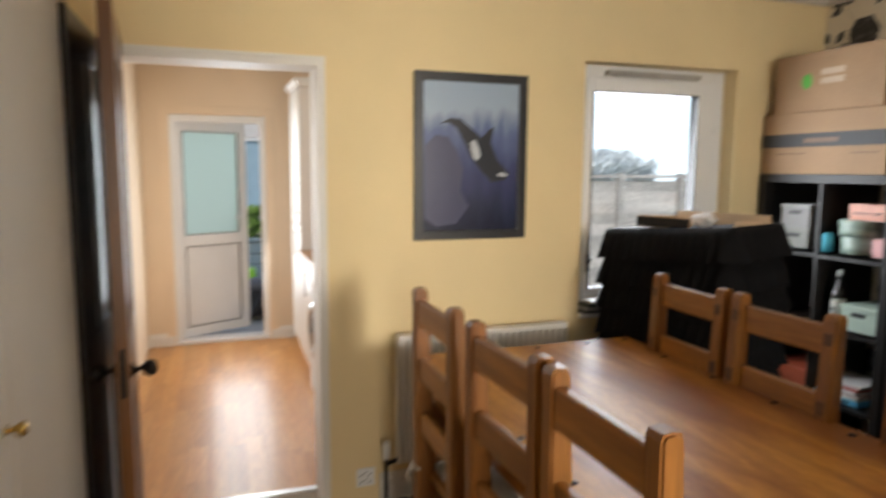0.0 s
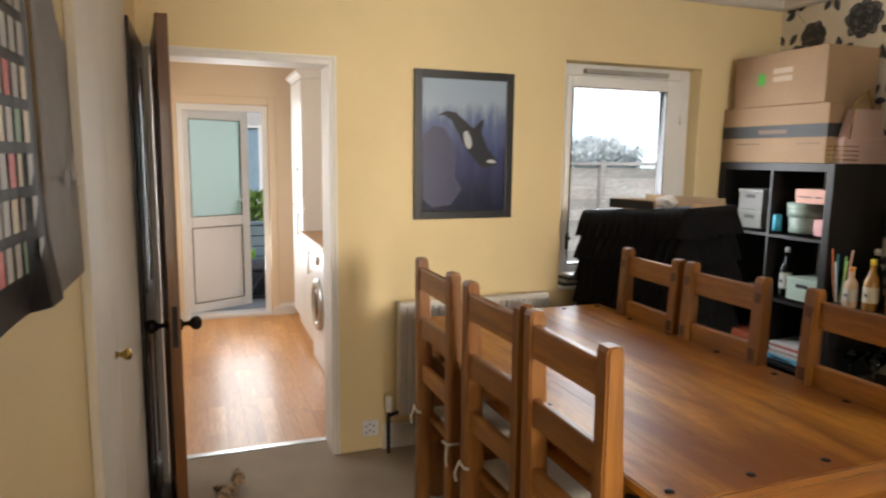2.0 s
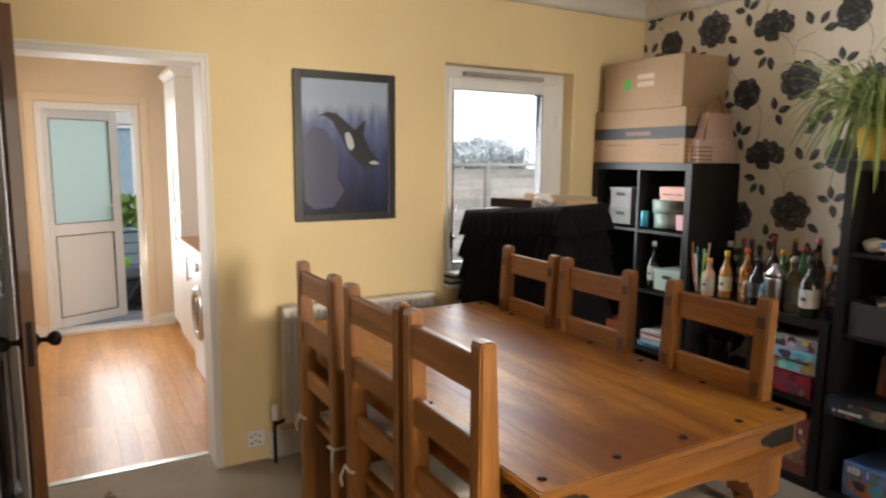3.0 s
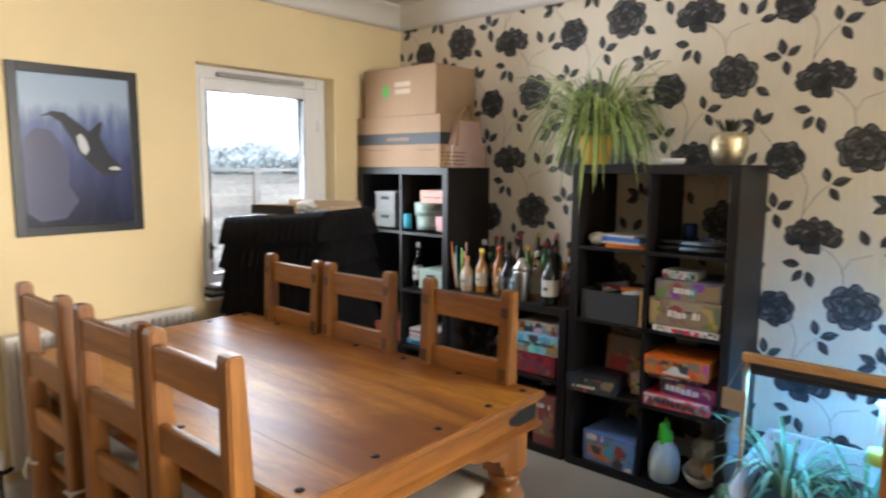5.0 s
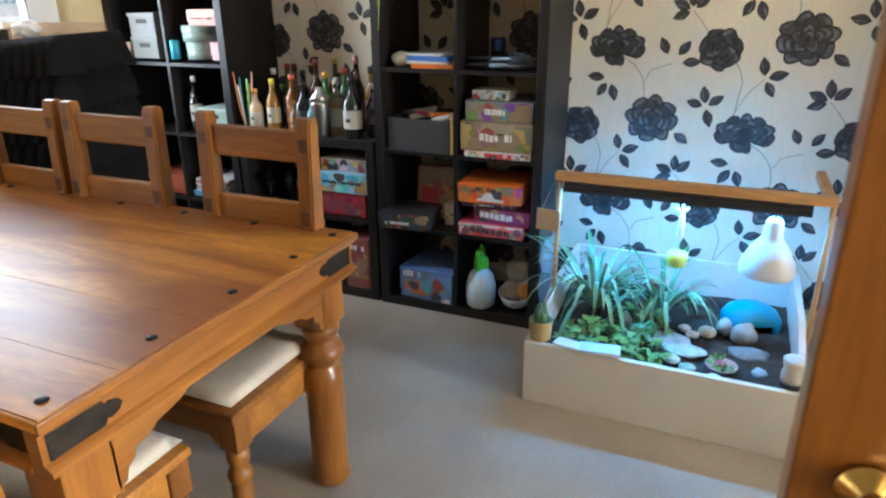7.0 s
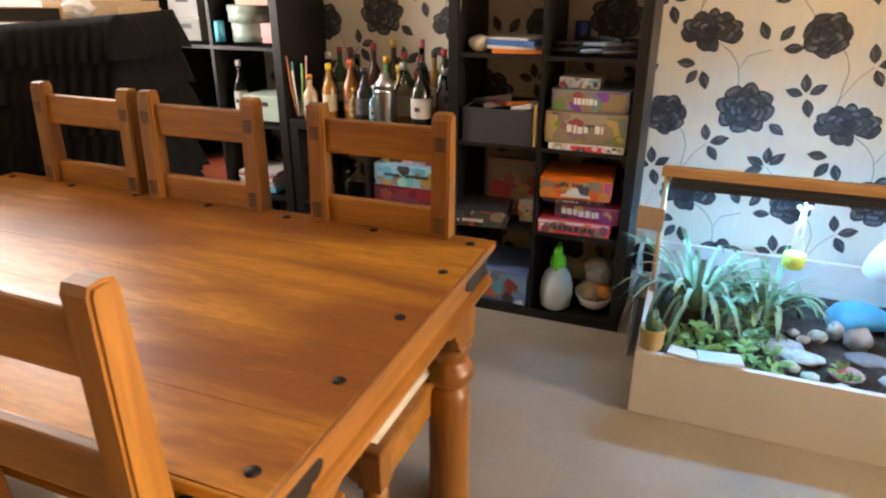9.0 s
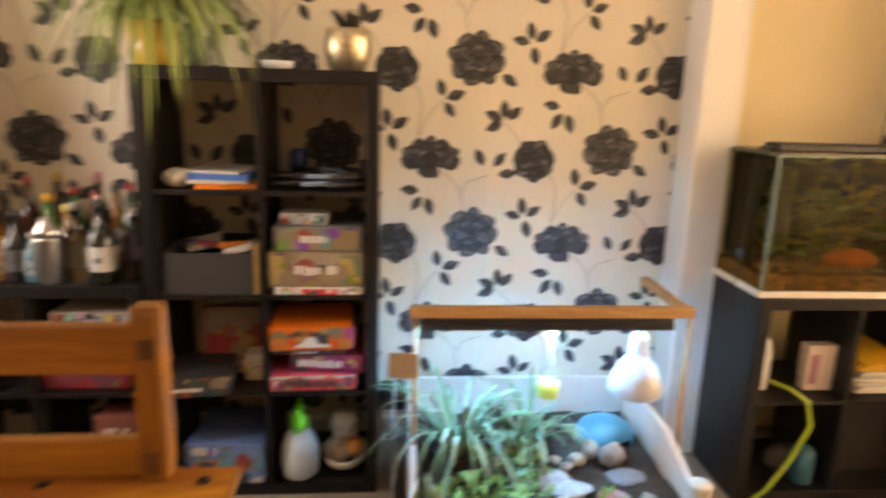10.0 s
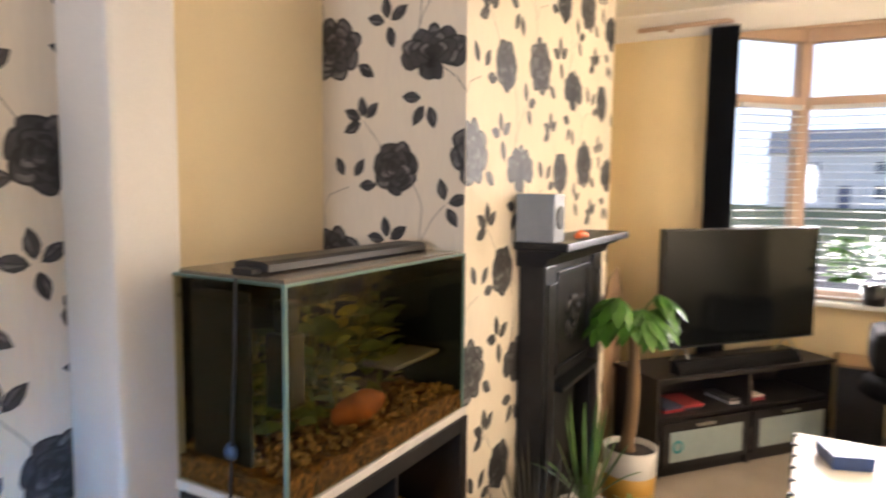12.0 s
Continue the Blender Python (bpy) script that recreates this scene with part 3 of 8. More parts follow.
def dining_table():
    t = thing("dining_table", pose(0.72, 0.68, 0), "large solid wood dining table with iron studs and turned legs", "table")
    W, L, H = 0.955, 1.69, 0.80
    widths = [0.16, 0.21, 0.18, 0.22, 0.185]
    x = 0.0
    for w in widths:
        part("plank", box(B(), x + 0.0002, x + w - 0.0002, 0, L, H - 0.020, H, 0.0008), TABLE, t)
        x += w
    # rounded nosing round the top
    for y0, y1 in ((-0.008, -0.0003), (L + 0.0003, L + 0.008)):
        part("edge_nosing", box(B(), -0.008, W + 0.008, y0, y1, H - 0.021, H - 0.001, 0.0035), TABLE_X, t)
    for x0, x1 in ((-0.008, -0.0003), (W + 0.0003, W + 0.008)):
        part("edge_nosing", box(B(), x0, x1, 0.0, L, H - 0.021, H - 0.001, 0.0035), TABLE, t)
    cove = [(0.0, H - 0.021), (0.0, H - 0.026), (0.010, H - 0.034), (0.014, H - 0.036), (0.014, H - 0.092), (0.006, H - 0.096), (-0.004, H - 0.104), (-0.004, H - 0.112), (0.008, H - 0.120), (0.022, H - 0.124), (0.045, H - 0.124), (0.045, H - 0.021)]
    # the frieze with its mouldings, all round
    for y, sy in ((0.0, 1), (L, -1)):
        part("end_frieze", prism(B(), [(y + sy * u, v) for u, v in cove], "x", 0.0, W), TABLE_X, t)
    for x, sx in ((0.0, 1), (W, -1)):
        part("side_frieze", prism(B(), [(x + sx * u, v) for u, v in cove], "y", 0.0452, L - 0.0452), TABLE, t)
    # shaped brackets under the frieze
    for y in (0.030, L - 0.052):
        for sx in (1, -1):
            bm = B()
            o = [(0.13, H - 0.1245), (0.13, H - 0.245), (0.150, H - 0.24), (0.158, H - 0.215), (0.175, H - 0.205), (0.18, H - 0.185), (0.21, H - 0.18), (0.235, H - 0.165), (0.30, H - 0.152), (0.36, H - 0.1245)]
            prism(bm, [(u if sx > 0 else W - u, v) for u, v in o], "y", y, y + 0.022)
            part("bracket", bm, TABLE_X, t)
    prof = [(0.050, 0.0), (0.060, 0.010), (0.062, 0.022), (0.057, 0.032), (0.056, 0.08), (0.056, 0.34), (0.054, 0.40), (0.042, 0.412), (0.042, 0.422), (0.060, 0.436), (0.066, 0.456), (0.060, 0.476), (0.043, 0.487), (0.042, 0.500), (0.050, 0.512), (0.056, 0.530), (0.050, 0.545)]
    for lx in (0.085, W - 0.085):
        for ly in (0.080, L - 0.080):
            bm = B()
            lathe(bm, prof, 28, pose(lx, ly, 0))
            box(bm, lx - 0.055, lx + 0.055, ly - 0.05, ly + 0.05, 0.545, H - 0.1245, 0.005)
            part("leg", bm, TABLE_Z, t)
    stud = lambda bm, x, y: lathe(bm, [(0.012, H - 0.001), (0.0115, H + 0.002), (0.007, H + 0.004), (0.001, H + 0.0045)], 10, pose(x, y, 0))
    for y in (0.045, L - 0.045):
        for x in (0.042, 0.272, 0.505, 0.733, 0.915):
            bm = B()
            stud(bm, x, y)
            part("stud", bm, IRON, t, "black iron stud")
    for x in (0.042, W - 0.042):
        for k in range(1, 6):
            bm = B()
            stud(bm, x, 0.045 + k * (L - 0.09) / 6)
            part("stud", bm, IRON, t, "black iron stud")
    # iron corner plates on the frieze, ending in a spade
    o = [(0.0, H - 0.040), (0.105, H - 0.040), (0.112, H - 0.050), (0.120, H - 0.046), (0.137, H - 0.052), (0.146, H - 0.064), (0.137, H - 0.076), (0.120, H - 0.082), (0.112, H - 0.078), (0.105, H - 0.090), (0.0, H - 0.090)]
    for cx, sx in ((0.0138, 1), (W - 0.0138, -1)):
        for cy, sy in ((0.0138, 1), (L - 0.0138, -1)):
            bm = prism(B(), [(cx + sx * u, v) for u, v in o], "y", cy - sy * 0.0022, cy)
            prism(bm, [(cy + sy * u, v) for u, v in o], "x", cx - sx * 0.0022, cx)
            part("corner_plate", bm, IRON_PLATE, t, "dark worn iron corner plate")
    return t


dining_table()


def dining_chair(m):
    """Faces local +x, back at x = 0, centred on y = 0."""
    t = thing("dining_chair", m, "rustic brown wooden ladder-back dining chair with a cream seat pad", "chair", "chairs round the dining table")
    for y in (-0.175, 0.175):
        bm = B()
        pts = [(-0.030, 0.0), (0.022, 0.0), (0.040, 0.42), (0.040, 0.52), (0.011, 1.094), (0.005, 1.109), (-0.010, 1.112), (-0.029, 1.110), (-0.034, 1.098), (-0.030, 0.52), (-0.030, 0.42)]
        prism(bm, pts, "y", y - 0.024, y + 0.024)
        bmesh.ops.bevel(bm, geom=[e for e in bm.edges if abs(e.verts[0].co.y - e.verts[1].co.y) < 0.001], offset=0.005, segments=2, affect="EDGES")
        part("back_post", bm, CHAIR_Z, t)
    for z0, z1, x in ((0.985, 1.075, -0.016), (0.79, 0.87, -0.010), (0.60, 0.67, -0.004)):
        bm = B()
        box(bm, x - 0.012, x + 0.012, -0.152, 0.152, z0, z1, 0.006)
        part("slat", bm, CHAIR_Y, t)
    for y in (-0.175, 0.175):
        for z, x in ((1.03, 0.0135), (0.83, 0.0240)):
            bm = box(B(), x - 0.004, x + 0.0012, y - 0.014, y + 0.014, z - 0.026, z + 0.026, 0.001)
            part("peg", bm, PEG, t, "dark end-grain peg")
    part("seat", box(B(), 0.02, 0.43, -0.20, 0.20, 0.420, 0.445, 0.006), CHAIR_Y, t)
    for y in (-0.190, 0.162):
        part("side_rail", box(B(), 0.03, 0.36, y, y + 0.028, 0.330, 0.4195, 0.004), CHAIR_Y, t)
    bm = B()
    prism(bm, [(-0.135, 0.4195), (-0.135, 0.325), (-0.11, 0.33), (-0.095, 0.352), (0.095, 0.352), (0.11, 0.33), (0.135, 0.325), (0.135, 0.4195)], "x", 0.385, 0.41)
    part("front_rail", bm, CHAIR_Y, t)
    prof = [(0.017, 0), (0.022, 0.012), (0.021, 0.03), (0.026, 0.13), (0.029, 0.20), (0.022, 0.212), (0.033, 0.226), (0.035, 0.240), (0.030, 0.254), (0.022, 0.262), (0.030, 0.285), (0.030, 0.325)]
    for y in (-0.165, 0.165):
        bm = B()
        lathe(bm, prof, 16, pose(0.392, y, 0))
        box(bm, 0.362, 0.422, y - 0.03, y + 0.03, 0.325, 0.4195, 0.004)
        part("front_leg", bm, CHAIR_Z, t)
    bm = B()
    nx, ny = 10, 10
    def pad(u, v, s):
        e = (1 - abs(2 * u - 1) ** 5) * (1 - abs(2 * v - 1) ** 5)
        return (0.035 + u * 0.385, -0.19 + v * 0.38, 0.4455 + 0.02 + s * 0.02 * e ** 0.5 + s * 0.004 * math.sin(5 * u) * math.cos(7 * v) * e)
    for s in (1, -1):
        g = [[bm.verts.new(pad(i / nx, j / ny, s)) for j in range(ny + 1)] for i in range(nx + 1)]
        for i in range(nx):
            for j in range(ny):
                q = (g[i][j], g[i + 1][j], g[i + 1][j + 1], g[i][j + 1])
                bm.faces.new(q if s > 0 else q[::-1]).smooth = True
    bmesh.ops.remove_doubles(bm, verts=bm.verts, dist=0.0001)
    part("seat_pad", bm, CREAM_CLOTH, t, "cream seat pad")
    for y in (-0.175, 0.175):
        bm = B()
        s = 1 if y > 0 else -1
        tube(bm, [(0.05, y * 0.95, 0.47), (0.0, y + s * 0.028, 0.478), (-0.034, y + s * 0.02, 0.476), (-0.036, y - s * 0.02, 0.472), (-0.02, y - s * 0.03, 0.468)], 0.006, 6)
        tube(bm, [(-0.034, y + s * 0.02, 0.476), (-0.045, y + s * 0.035, 0.43), (-0.04, y + s * 0.03, 0.40)], 0.005, 6)
        part("tie", bm, CREAM_CLOTH, t, "cream fabric tie")
    return t


first = dining_chair(pose(0.675, 1.00, 0))
copy_thing(first, pose(0.675, 1.43, 0, 0, 0, 2))
copy_thing(first, pose(0.675, 1.955, 0))
for y, a in ((0.985, 180), (1.545, 181), (1.975, 179)):
    copy_thing(first, pose(1.66, y, 0, 0, 0, a))

# ---- cube shelving ----


def cube_shelf(m, cols, rows, w, h, d, label, group=""):
    """Open cube shelving; local x runs back from the front, y along it."""
    t = thing("cube_shelf", m, label, "shelf", group)
    f, s = 0.042, 0.016
    for y in (0, w - f):
        part("side_panel", box(B(), 0, d, y, y + f, 0, h, 0.002), BLACK_WOOD, t)
    for z in (0, h - f):
        part("top_panel" if z else "base_panel", box(B(), 0.0005, d - 0.0005, f, w - f, z, z + f, 0.0015), BLACK_WOOD, t)
    for c in range(1, cols):
        y = f + c * (w - 2 * f) / cols - s / 2
        part("divider", box(B(), 0.004, d - 0.004, y, y + s, f, h - f), BLACK_WOOD, t)
    for c in range(cols):
        y0 = f + c * (w - 2 * f) / cols + (s / 2 if c else 0)
        y1 = f + (c + 1) * (w - 2 * f) / cols - (s / 2 if c < cols - 1 else 0)
        for r in range(1, rows):
            z = f + r * (h - 2 * f) / rows - s / 2
            part("shelf_board", box(B(), 0.006, d - 0.006, y0, y1, z, z + s), BLACK_WOOD, t)
    return t


cube_shelf(pose(2.785, 0.445, 0), 2, 4, 0.785, 1.525, 0.395, "tall black-brown cube shelf filled with board games")
cube_shelf(pose(2.785, 2.035, 0), 2, 4, 0.765, 1.505, 0.395, "tall black-brown cube shelf beside the window with boxes on top")
cube_shelf(pose(2.785, 1.245, 0), 2, 2, 0.775, 0.80, 0.39, "low black-brown cube shelf with bottles on top")
cube_shelf(pose(2.675, -1.652, 0), 2, 2, 0.765, 0.80, 0.39, "low black-brown cube shelf under the fish tank")

# ---- printed roses of the wallpaper ----
INK = [material("ink_black", (0.036, 0.036, 0.038), 0.5, vary=0.25, scale=30, grain=0.06, bump=0.05),
       material("ink_charcoal", (0.082, 0.080, 0.084), 0.5, scale=20, grain=0.10, bump=0.05, fine=90, second=(0.034, 0.034, 0.036)),
       material("ink_grey", (0.24, 0.235, 0.235), 0.5, scale=24, grain=0.12, bump=0.05, fine=90, second=(0.050, 0.049, 0.052)),
       material("ink_stem", (0.30, 0.27, 0.22), 0.5, vary=0.2, scale=40, grain=0.05, bump=0.0)]

for m, gloss in zip(INK + [PAPER], (0.45, 0.45, 0.45, 0.3, 0.15)):
    m.node_tree.nodes["Principled BSDF"].inputs["Specular IOR Level"].default_value = gloss


def oval(bm, u, v, a, b, turn, layer, ink, n=12, wob=0.0, rng=random):
    c, s = math.cos(turn), math.sin(turn)
    vs = []
    for i in range(n):
        t = 2 * math.pi * i / n
        k = 1 + wob * math.sin(3 * t + turn * 5)
        x, y = a * k * math.cos(t), b * k * math.sin(t)
        vs.append(bm.verts.new((u + c * x - s * y, v + s * x + c * y, layer)))
    bm.faces.new(vs).material_index = ink


def petal(bm, u, v, a, b, turn, layer, ink):
    oval(bm, u, v, a * 1.06, b * 1.10, turn, layer, 0, 14, 0.09)
    d = Vector((math.cos(turn), math.sin(turn)))
    oval(bm, u + d.x * a * 0.10, v + d.y * a * 0.10, a * 0.88, b * 0.86, turn, layer + 0.15, 1, 14, 0.12)
    oval(bm, u + d.x * a * 0.42, v + d.y * a * 0.42, a * 0.40, b * 0.70, turn + 0.15, layer + 0.26, ink, 12, 0.16)
    oval(bm, u - d.x * a * 0.02, v - d.y * a * 0.02, a * 0.50, b * 0.62, turn + 0.1, layer + 0.34, 1, 12, 0.14)
    oval(bm, u - d.x * a * 0.38, v - d.y * a * 0.38, a * 0.5, b * 0.55, turn, layer + 0.38, 0, 10, 0.10)


def rose_front(bm, u, v, r, rng):
    for count, rad, size, ink in ((8, 0.66, 0.42, 2), (6, 0.46, 0.36, 1), (5, 0.27, 0.30, 2), (3, 0.11, 0.2, 1)):
        base = rng.random() * 6
        for i in range(count):
            t = base + 2 * math.pi * i / count
            lay = {0.66: 0, 0.46: 1, 0.27: 2, 0.11: 3}[rad] + (i % 2) * 0.4
            petal(bm, u + r * rad * math.cos(t), v + r * rad * 0.88 * math.sin(t), r * size, r * size * 0.82, t, lay, ink if i % 3 else 2)
    oval(bm, u, v, r * 0.10, r * 0.08, 0.3, 4.2, 0)


def rose_side(bm, u, v, r, rng):
    for i in range(4):
        petal(bm, u + r * (-0.25 + 0.1 * i), v - r * 0.42 - r * 0.1 * (i % 2), r * 0.40, r * 0.26, -1.7 + 0.15 * i, 0.4 * (i % 2), 1)
    for ring, (rad, size) in enumerate(((0.68, 0.42), (0.46, 0.37), (0.26, 0.30))):
        n = 7 - ring
        for i in range(n):
            t = -0.15 + (math.pi + 0.3) * i / (n - 1)
            petal(bm, u + r * rad * 1.15 * math.cos(t), v - r * 0.15 + r * rad * 0.72 * math.sin(t), r * size, r * size * 0.72, t, 1 + ring + 0.4 * (i % 2), 2 if (i + ring) % 2 else 1)
    oval(bm, u, v, r * 0.3, r * 0.16, 0.1, 4.2, 0)


def rose_bud(bm, u, v, r, rng):
    for count, rad, size in ((7, 0.62, 0.44), (5, 0.36, 0.38), (3, 0.13, 0.28)):
        for i in range(count):
            t = 0.4 * count + 2 * math.pi * i / count
            petal(bm, u + r * rad * math.cos(t), v + r * rad * math.sin(t), r * size, r * size * 0.7, t + 1.2, (0.66 - rad) * 5 + 0.4 * (i % 2), 1 + i % 2)


def leaf_print(bm, u, v, size, turn, rng):
    c, s = math.cos(turn), math.sin(turn)
    def at(x, y):
        return (u + (c * x - s * y) * size, v + (s * x + c * y) * size)
    shape = [(0, 0), (0.18, 0.17), (0.42, 0.27), (0.68, 0.22), (0.88, 0.09), (1, 0)]
    for k, (grow, lay, ink) in enumerate(((1.0, 0, 0), (0.80, 0.3, 1))):
        for sgn in (1, -1):
            vs = [bm.verts.new((*at(0.5 + (x - 0.5) * grow, sgn * y * grow + (sgn * 0.015 if k else 0)), lay)) for x, y in shape]
            bm.faces.new(vs if sgn < 0 else vs[::-1]).material_index = ink
    vs = [bm.verts.new((*at(x, y), 0.6)) for x, y in ((0.12, 0.02), (0.62, 0.16), (0.8, 0.07), (0.62, 0.05))]
    bm.faces.new(vs[::-1]).material_index = 2


def stem_print(bm, pts, width):
    pts = [Vector(p) for p in pts]
    left, right = [], []
    for i, p in enumerate(pts):
        d = (pts[min(i + 1, len(pts) - 1)] - pts[max(0, i - 1)]).normalized()
        n = Vector((-d.y, d.x)) * width / 2
        left.append(bm.verts.new((*(p + n), -0.4)))
        right.append(bm.verts.new((*(p - n), -0.4)))
    for i in range(len(pts) - 1):
        bm.faces.new((left[i], right[i], right[i + 1], left[i + 1])).material_index = 3


def wallpaper(name, u0, u1, v0, v1, au, av, place):
    """The half-drop pattern between u0..u1 and v0..v1, with one rose at (au, av)."""
    rng = random.Random(7)
    bm = B()
    PU, PV = 0.549, 0.68
    for i in range(int((u0 - au) / PU) - 2, int((u1 - au) / PU) + 3):
        for j in range(-4, 4):
            u, v = au + PU * i, av + PV * j - PV * 0.5 * (i % 2)
            if not (u0 - 0.6 < u < u1 + 0.6 and v0 - 0.6 < v < v1 + 0.6):
                continue
            rose_front(bm, u, v, 0.103, rng)
            leaf_print(bm, u + 0.10, v - 0.055, 0.075, -0.6, rng)
            rose_side(bm, u - 0.17, v + 0.308, 0.098, rng)
            rose_bud(bm, u + 0.243, v + 0.296, 0.088, rng)
            sprigs = (((-0.125, -0.155), (1.75, 0.35, -1.0), 0.0), ((0.121, -0.234), (1.65, 0.75, 2.7, 3.5), 0.0), ((0.214, 0.064), (1.75, 0.6, 2.9, -1.3), 0.0),
                      ((0.060, 0.235), (2.05, 0.95, 0.1), 0.03), ((-0.19, 0.165), (3.0, 4.1, 5.0), 0.012))
            for (du, dv), turns, gap in sprigs:
                for t in turns:
                    g = gap + 0.012
                    leaf_print(bm, u + du + g * math.cos(t), v + dv + g * math.sin(t), 0.068 + 0.012 * rng.random(), t + 0.15 * (rng.random() - 0.5), rng)
            cu, cv = u + 0.243, v + 0.296
            stem_print(bm, [(cu + 0.05, cv - 0.03), (cu + 0.085, cv - 0.08), (cu + 0.10, cv - 0.13), (cu + 0.092, cv - 0.19), (cu + 0.085, cv - 0.26)], 0.003)
            bu, bv = u - 0.17, v + 0.308
            stem_print(bm, [(bu + 0.03, bv - 0.05), (bu + 0.08, bv - 0.085), (bu + 0.115, bv - 0.13), (bu + 0.128, bv - 0.18), (bu + 0.13, bv - 0.25)], 0.003)
            stem_print(bm, [(bu + 0.125, bv - 0.15), (bu + 0.15, bv - 0.10), (u + 0.06, v + 0.235)], 0.0025)
            stem_print(bm, [(u - 0.125, v - 0.155), (u - 0.17, v - 0.20), (u - 0.21, v - 0.27), (u - 0.23, v - 0.32)], 0.0025)
            stem_print(bm, [(u + 0.121, v - 0.234), (u + 0.16, v - 0.28), (u + 0.20, v - 0.33)], 0.0025)
    for co, no in (((u0, 0, 0), (-1, 0, 0)), ((u1, 0, 0), (1, 0, 0)), ((0, v0, 0), (0, -1, 0)), ((0, v1, 0), (0, 1, 0))):
        bmesh.ops.bisect_plane(bm, geom=bm.verts[:] + bm.edges[:] + bm.faces[:], plane_co=co, plane_no=no, clear_outer=True)
    for vert in bm.verts:
        vert.co = Vector(place(vert.co.x, vert.co.y, 0.0006 + (vert.co.z + 0.4) * 0.00022))
    return structure(name, bm, INK, "black and grey roses with leaves printed on the wallpaper")


wallpaper("wall_east_roses", -YW + 0.002, 0.743, 0.13, CEILING - 0.13, -0.078, 1.594, lambda u, v, o: (XW - o, -u, v))
wallpaper("wall_chimney_roses", 1.661, 3.228, 0.13, CEILING - 0.13, 1.70, 1.594, lambda u, v, o: (2.70 - o, -u, v))
wallpaper("wall_chimney_side_roses", -3.238, -2.701, 0.13, CEILING - 0.13, -2.642, 1.592, lambda u, v, o: (-u, -1.66 + o, v))

# ---- kitchen ----


def floor_planks():
    floor = new("kitchen_floor")
    tagged(floor, "glossy orange wood laminate floor", kind="structure")
    rng = random.Random(3)
    meshes = {}
    w = 0.096
    x = -0.55
    while x < 1.2:
        y = 3.0 - rng.random() * 0.6
        while y < 5.95:
            ln = rng.choice((0.42, 0.56, 0.70))
            a, b = max(y, 3.0), min(y + ln, 5.95)
            if b - a > 0.03:
                key = round(b - a, 3)
                if key not in meshes:
                    bm = box(B(), 0.0004, w - 0.0004, 0.0004, key - 0.0004, -0.006, 0.0, 0.0)
                    d = bpy.data.meshes.new("plank")
                    bm.to_mesh(d)
                    bm.free()
                    d.materials.append(LAMINATE)
                    meshes[key] = d
                p = new("plank", meshes[key])
                p.parent = floor
                p.location = (x, a, 0)
            y += ln
        x += w


floor_planks()
bm = B()
prism(bm, [(2.985, 0.0), (2.992, 0.006), (3.03, 0.006), (3.04, 0.0)], "x", -0.352, 0.422)
structure("trim_threshold", bm, STEEL, "metal threshold strip")
CAB = material("white_cabinet_foil", (0.80, 0.78, 0.75), 0.35, vary=0.02, scale=3, grain=0.01, bump=0.02)
WORKTOP = wood("oak_worktop", (0.55, 0.30, 0.12), (0.40, 0.19, 0.06), "y", 0.35, 8, tint=0.1)


def bar_handle(bm, x, y, z0, z1):
    tube(bm, [(x - 0.03, y, z0), (x - 0.03, y, z1)], 0.006, 8)
    for z in (z0 + 0.02, z1 - 0.02):
        tube(bm, [(x - 0.03, y, z), (x, y, z)], 0.004, 6)


def kitchen_unit(name, y0, y1, z0, z1, doors, label, drawer=False):
    t = thing(name, pose(0.62, y0, 0), label, "cabinet", "kitchen units")
    w = y1 - y0
    part("carcass", box(B(), 0.02, 0.6, 0.001, w - 0.001, z0, z1, 0.002), CAB, t)
    if z0 < 0.2:
        part("plinth", box(B(), 0.05, 0.08, 0, w, 0.0, z0), CAB, t)
    for a, b, hz0, hz1, hy in doors:
        d = part("cabinet_door", box(B(), 0, 0.019, 0.003, w - 0.003, a, b, 0.004), CAB, t)
        bm = B()
        bar_handle(bm, 0, hy * w, hz0, hz1)
        part("handle", bm, STEEL, d, "brushed steel bar handle")
    return t


tall = kitchen_unit("tall_cabinet", 5.05, 5.64, 0.12, 2.12, [(0.13, 1.08, 0.86, 1.05, 0.12), (1.09, 2.11, 1.16, 1.42, 0.12)], "tall white kitchen cabinet with steel handles")
bm = B()
prism(bm, [(-0.035, 2.16), (-0.035, 2.185), (0.60, 2.185), (0.60, 2.121), (0.0, 2.121), (-0.008, 2.14)], "y", -0.03, 0.59)
part("cornice", bm, CAB, tall)
kitchen_unit("base_cabinet", 4.56, 5.045, 0.12, 0.86, [(0.13, 0.855, 0.62, 0.80, 0.12)], "white kitchen base cabinet with a steel handle")
kitchen_unit("base_cabinet", 3.95 - 0.42, 3.95 - 0.005, 0.12, 0.86, [(0.13, 0.855, 0.62, 0.80, 0.12)], "white kitchen base cabinet with a steel handle")


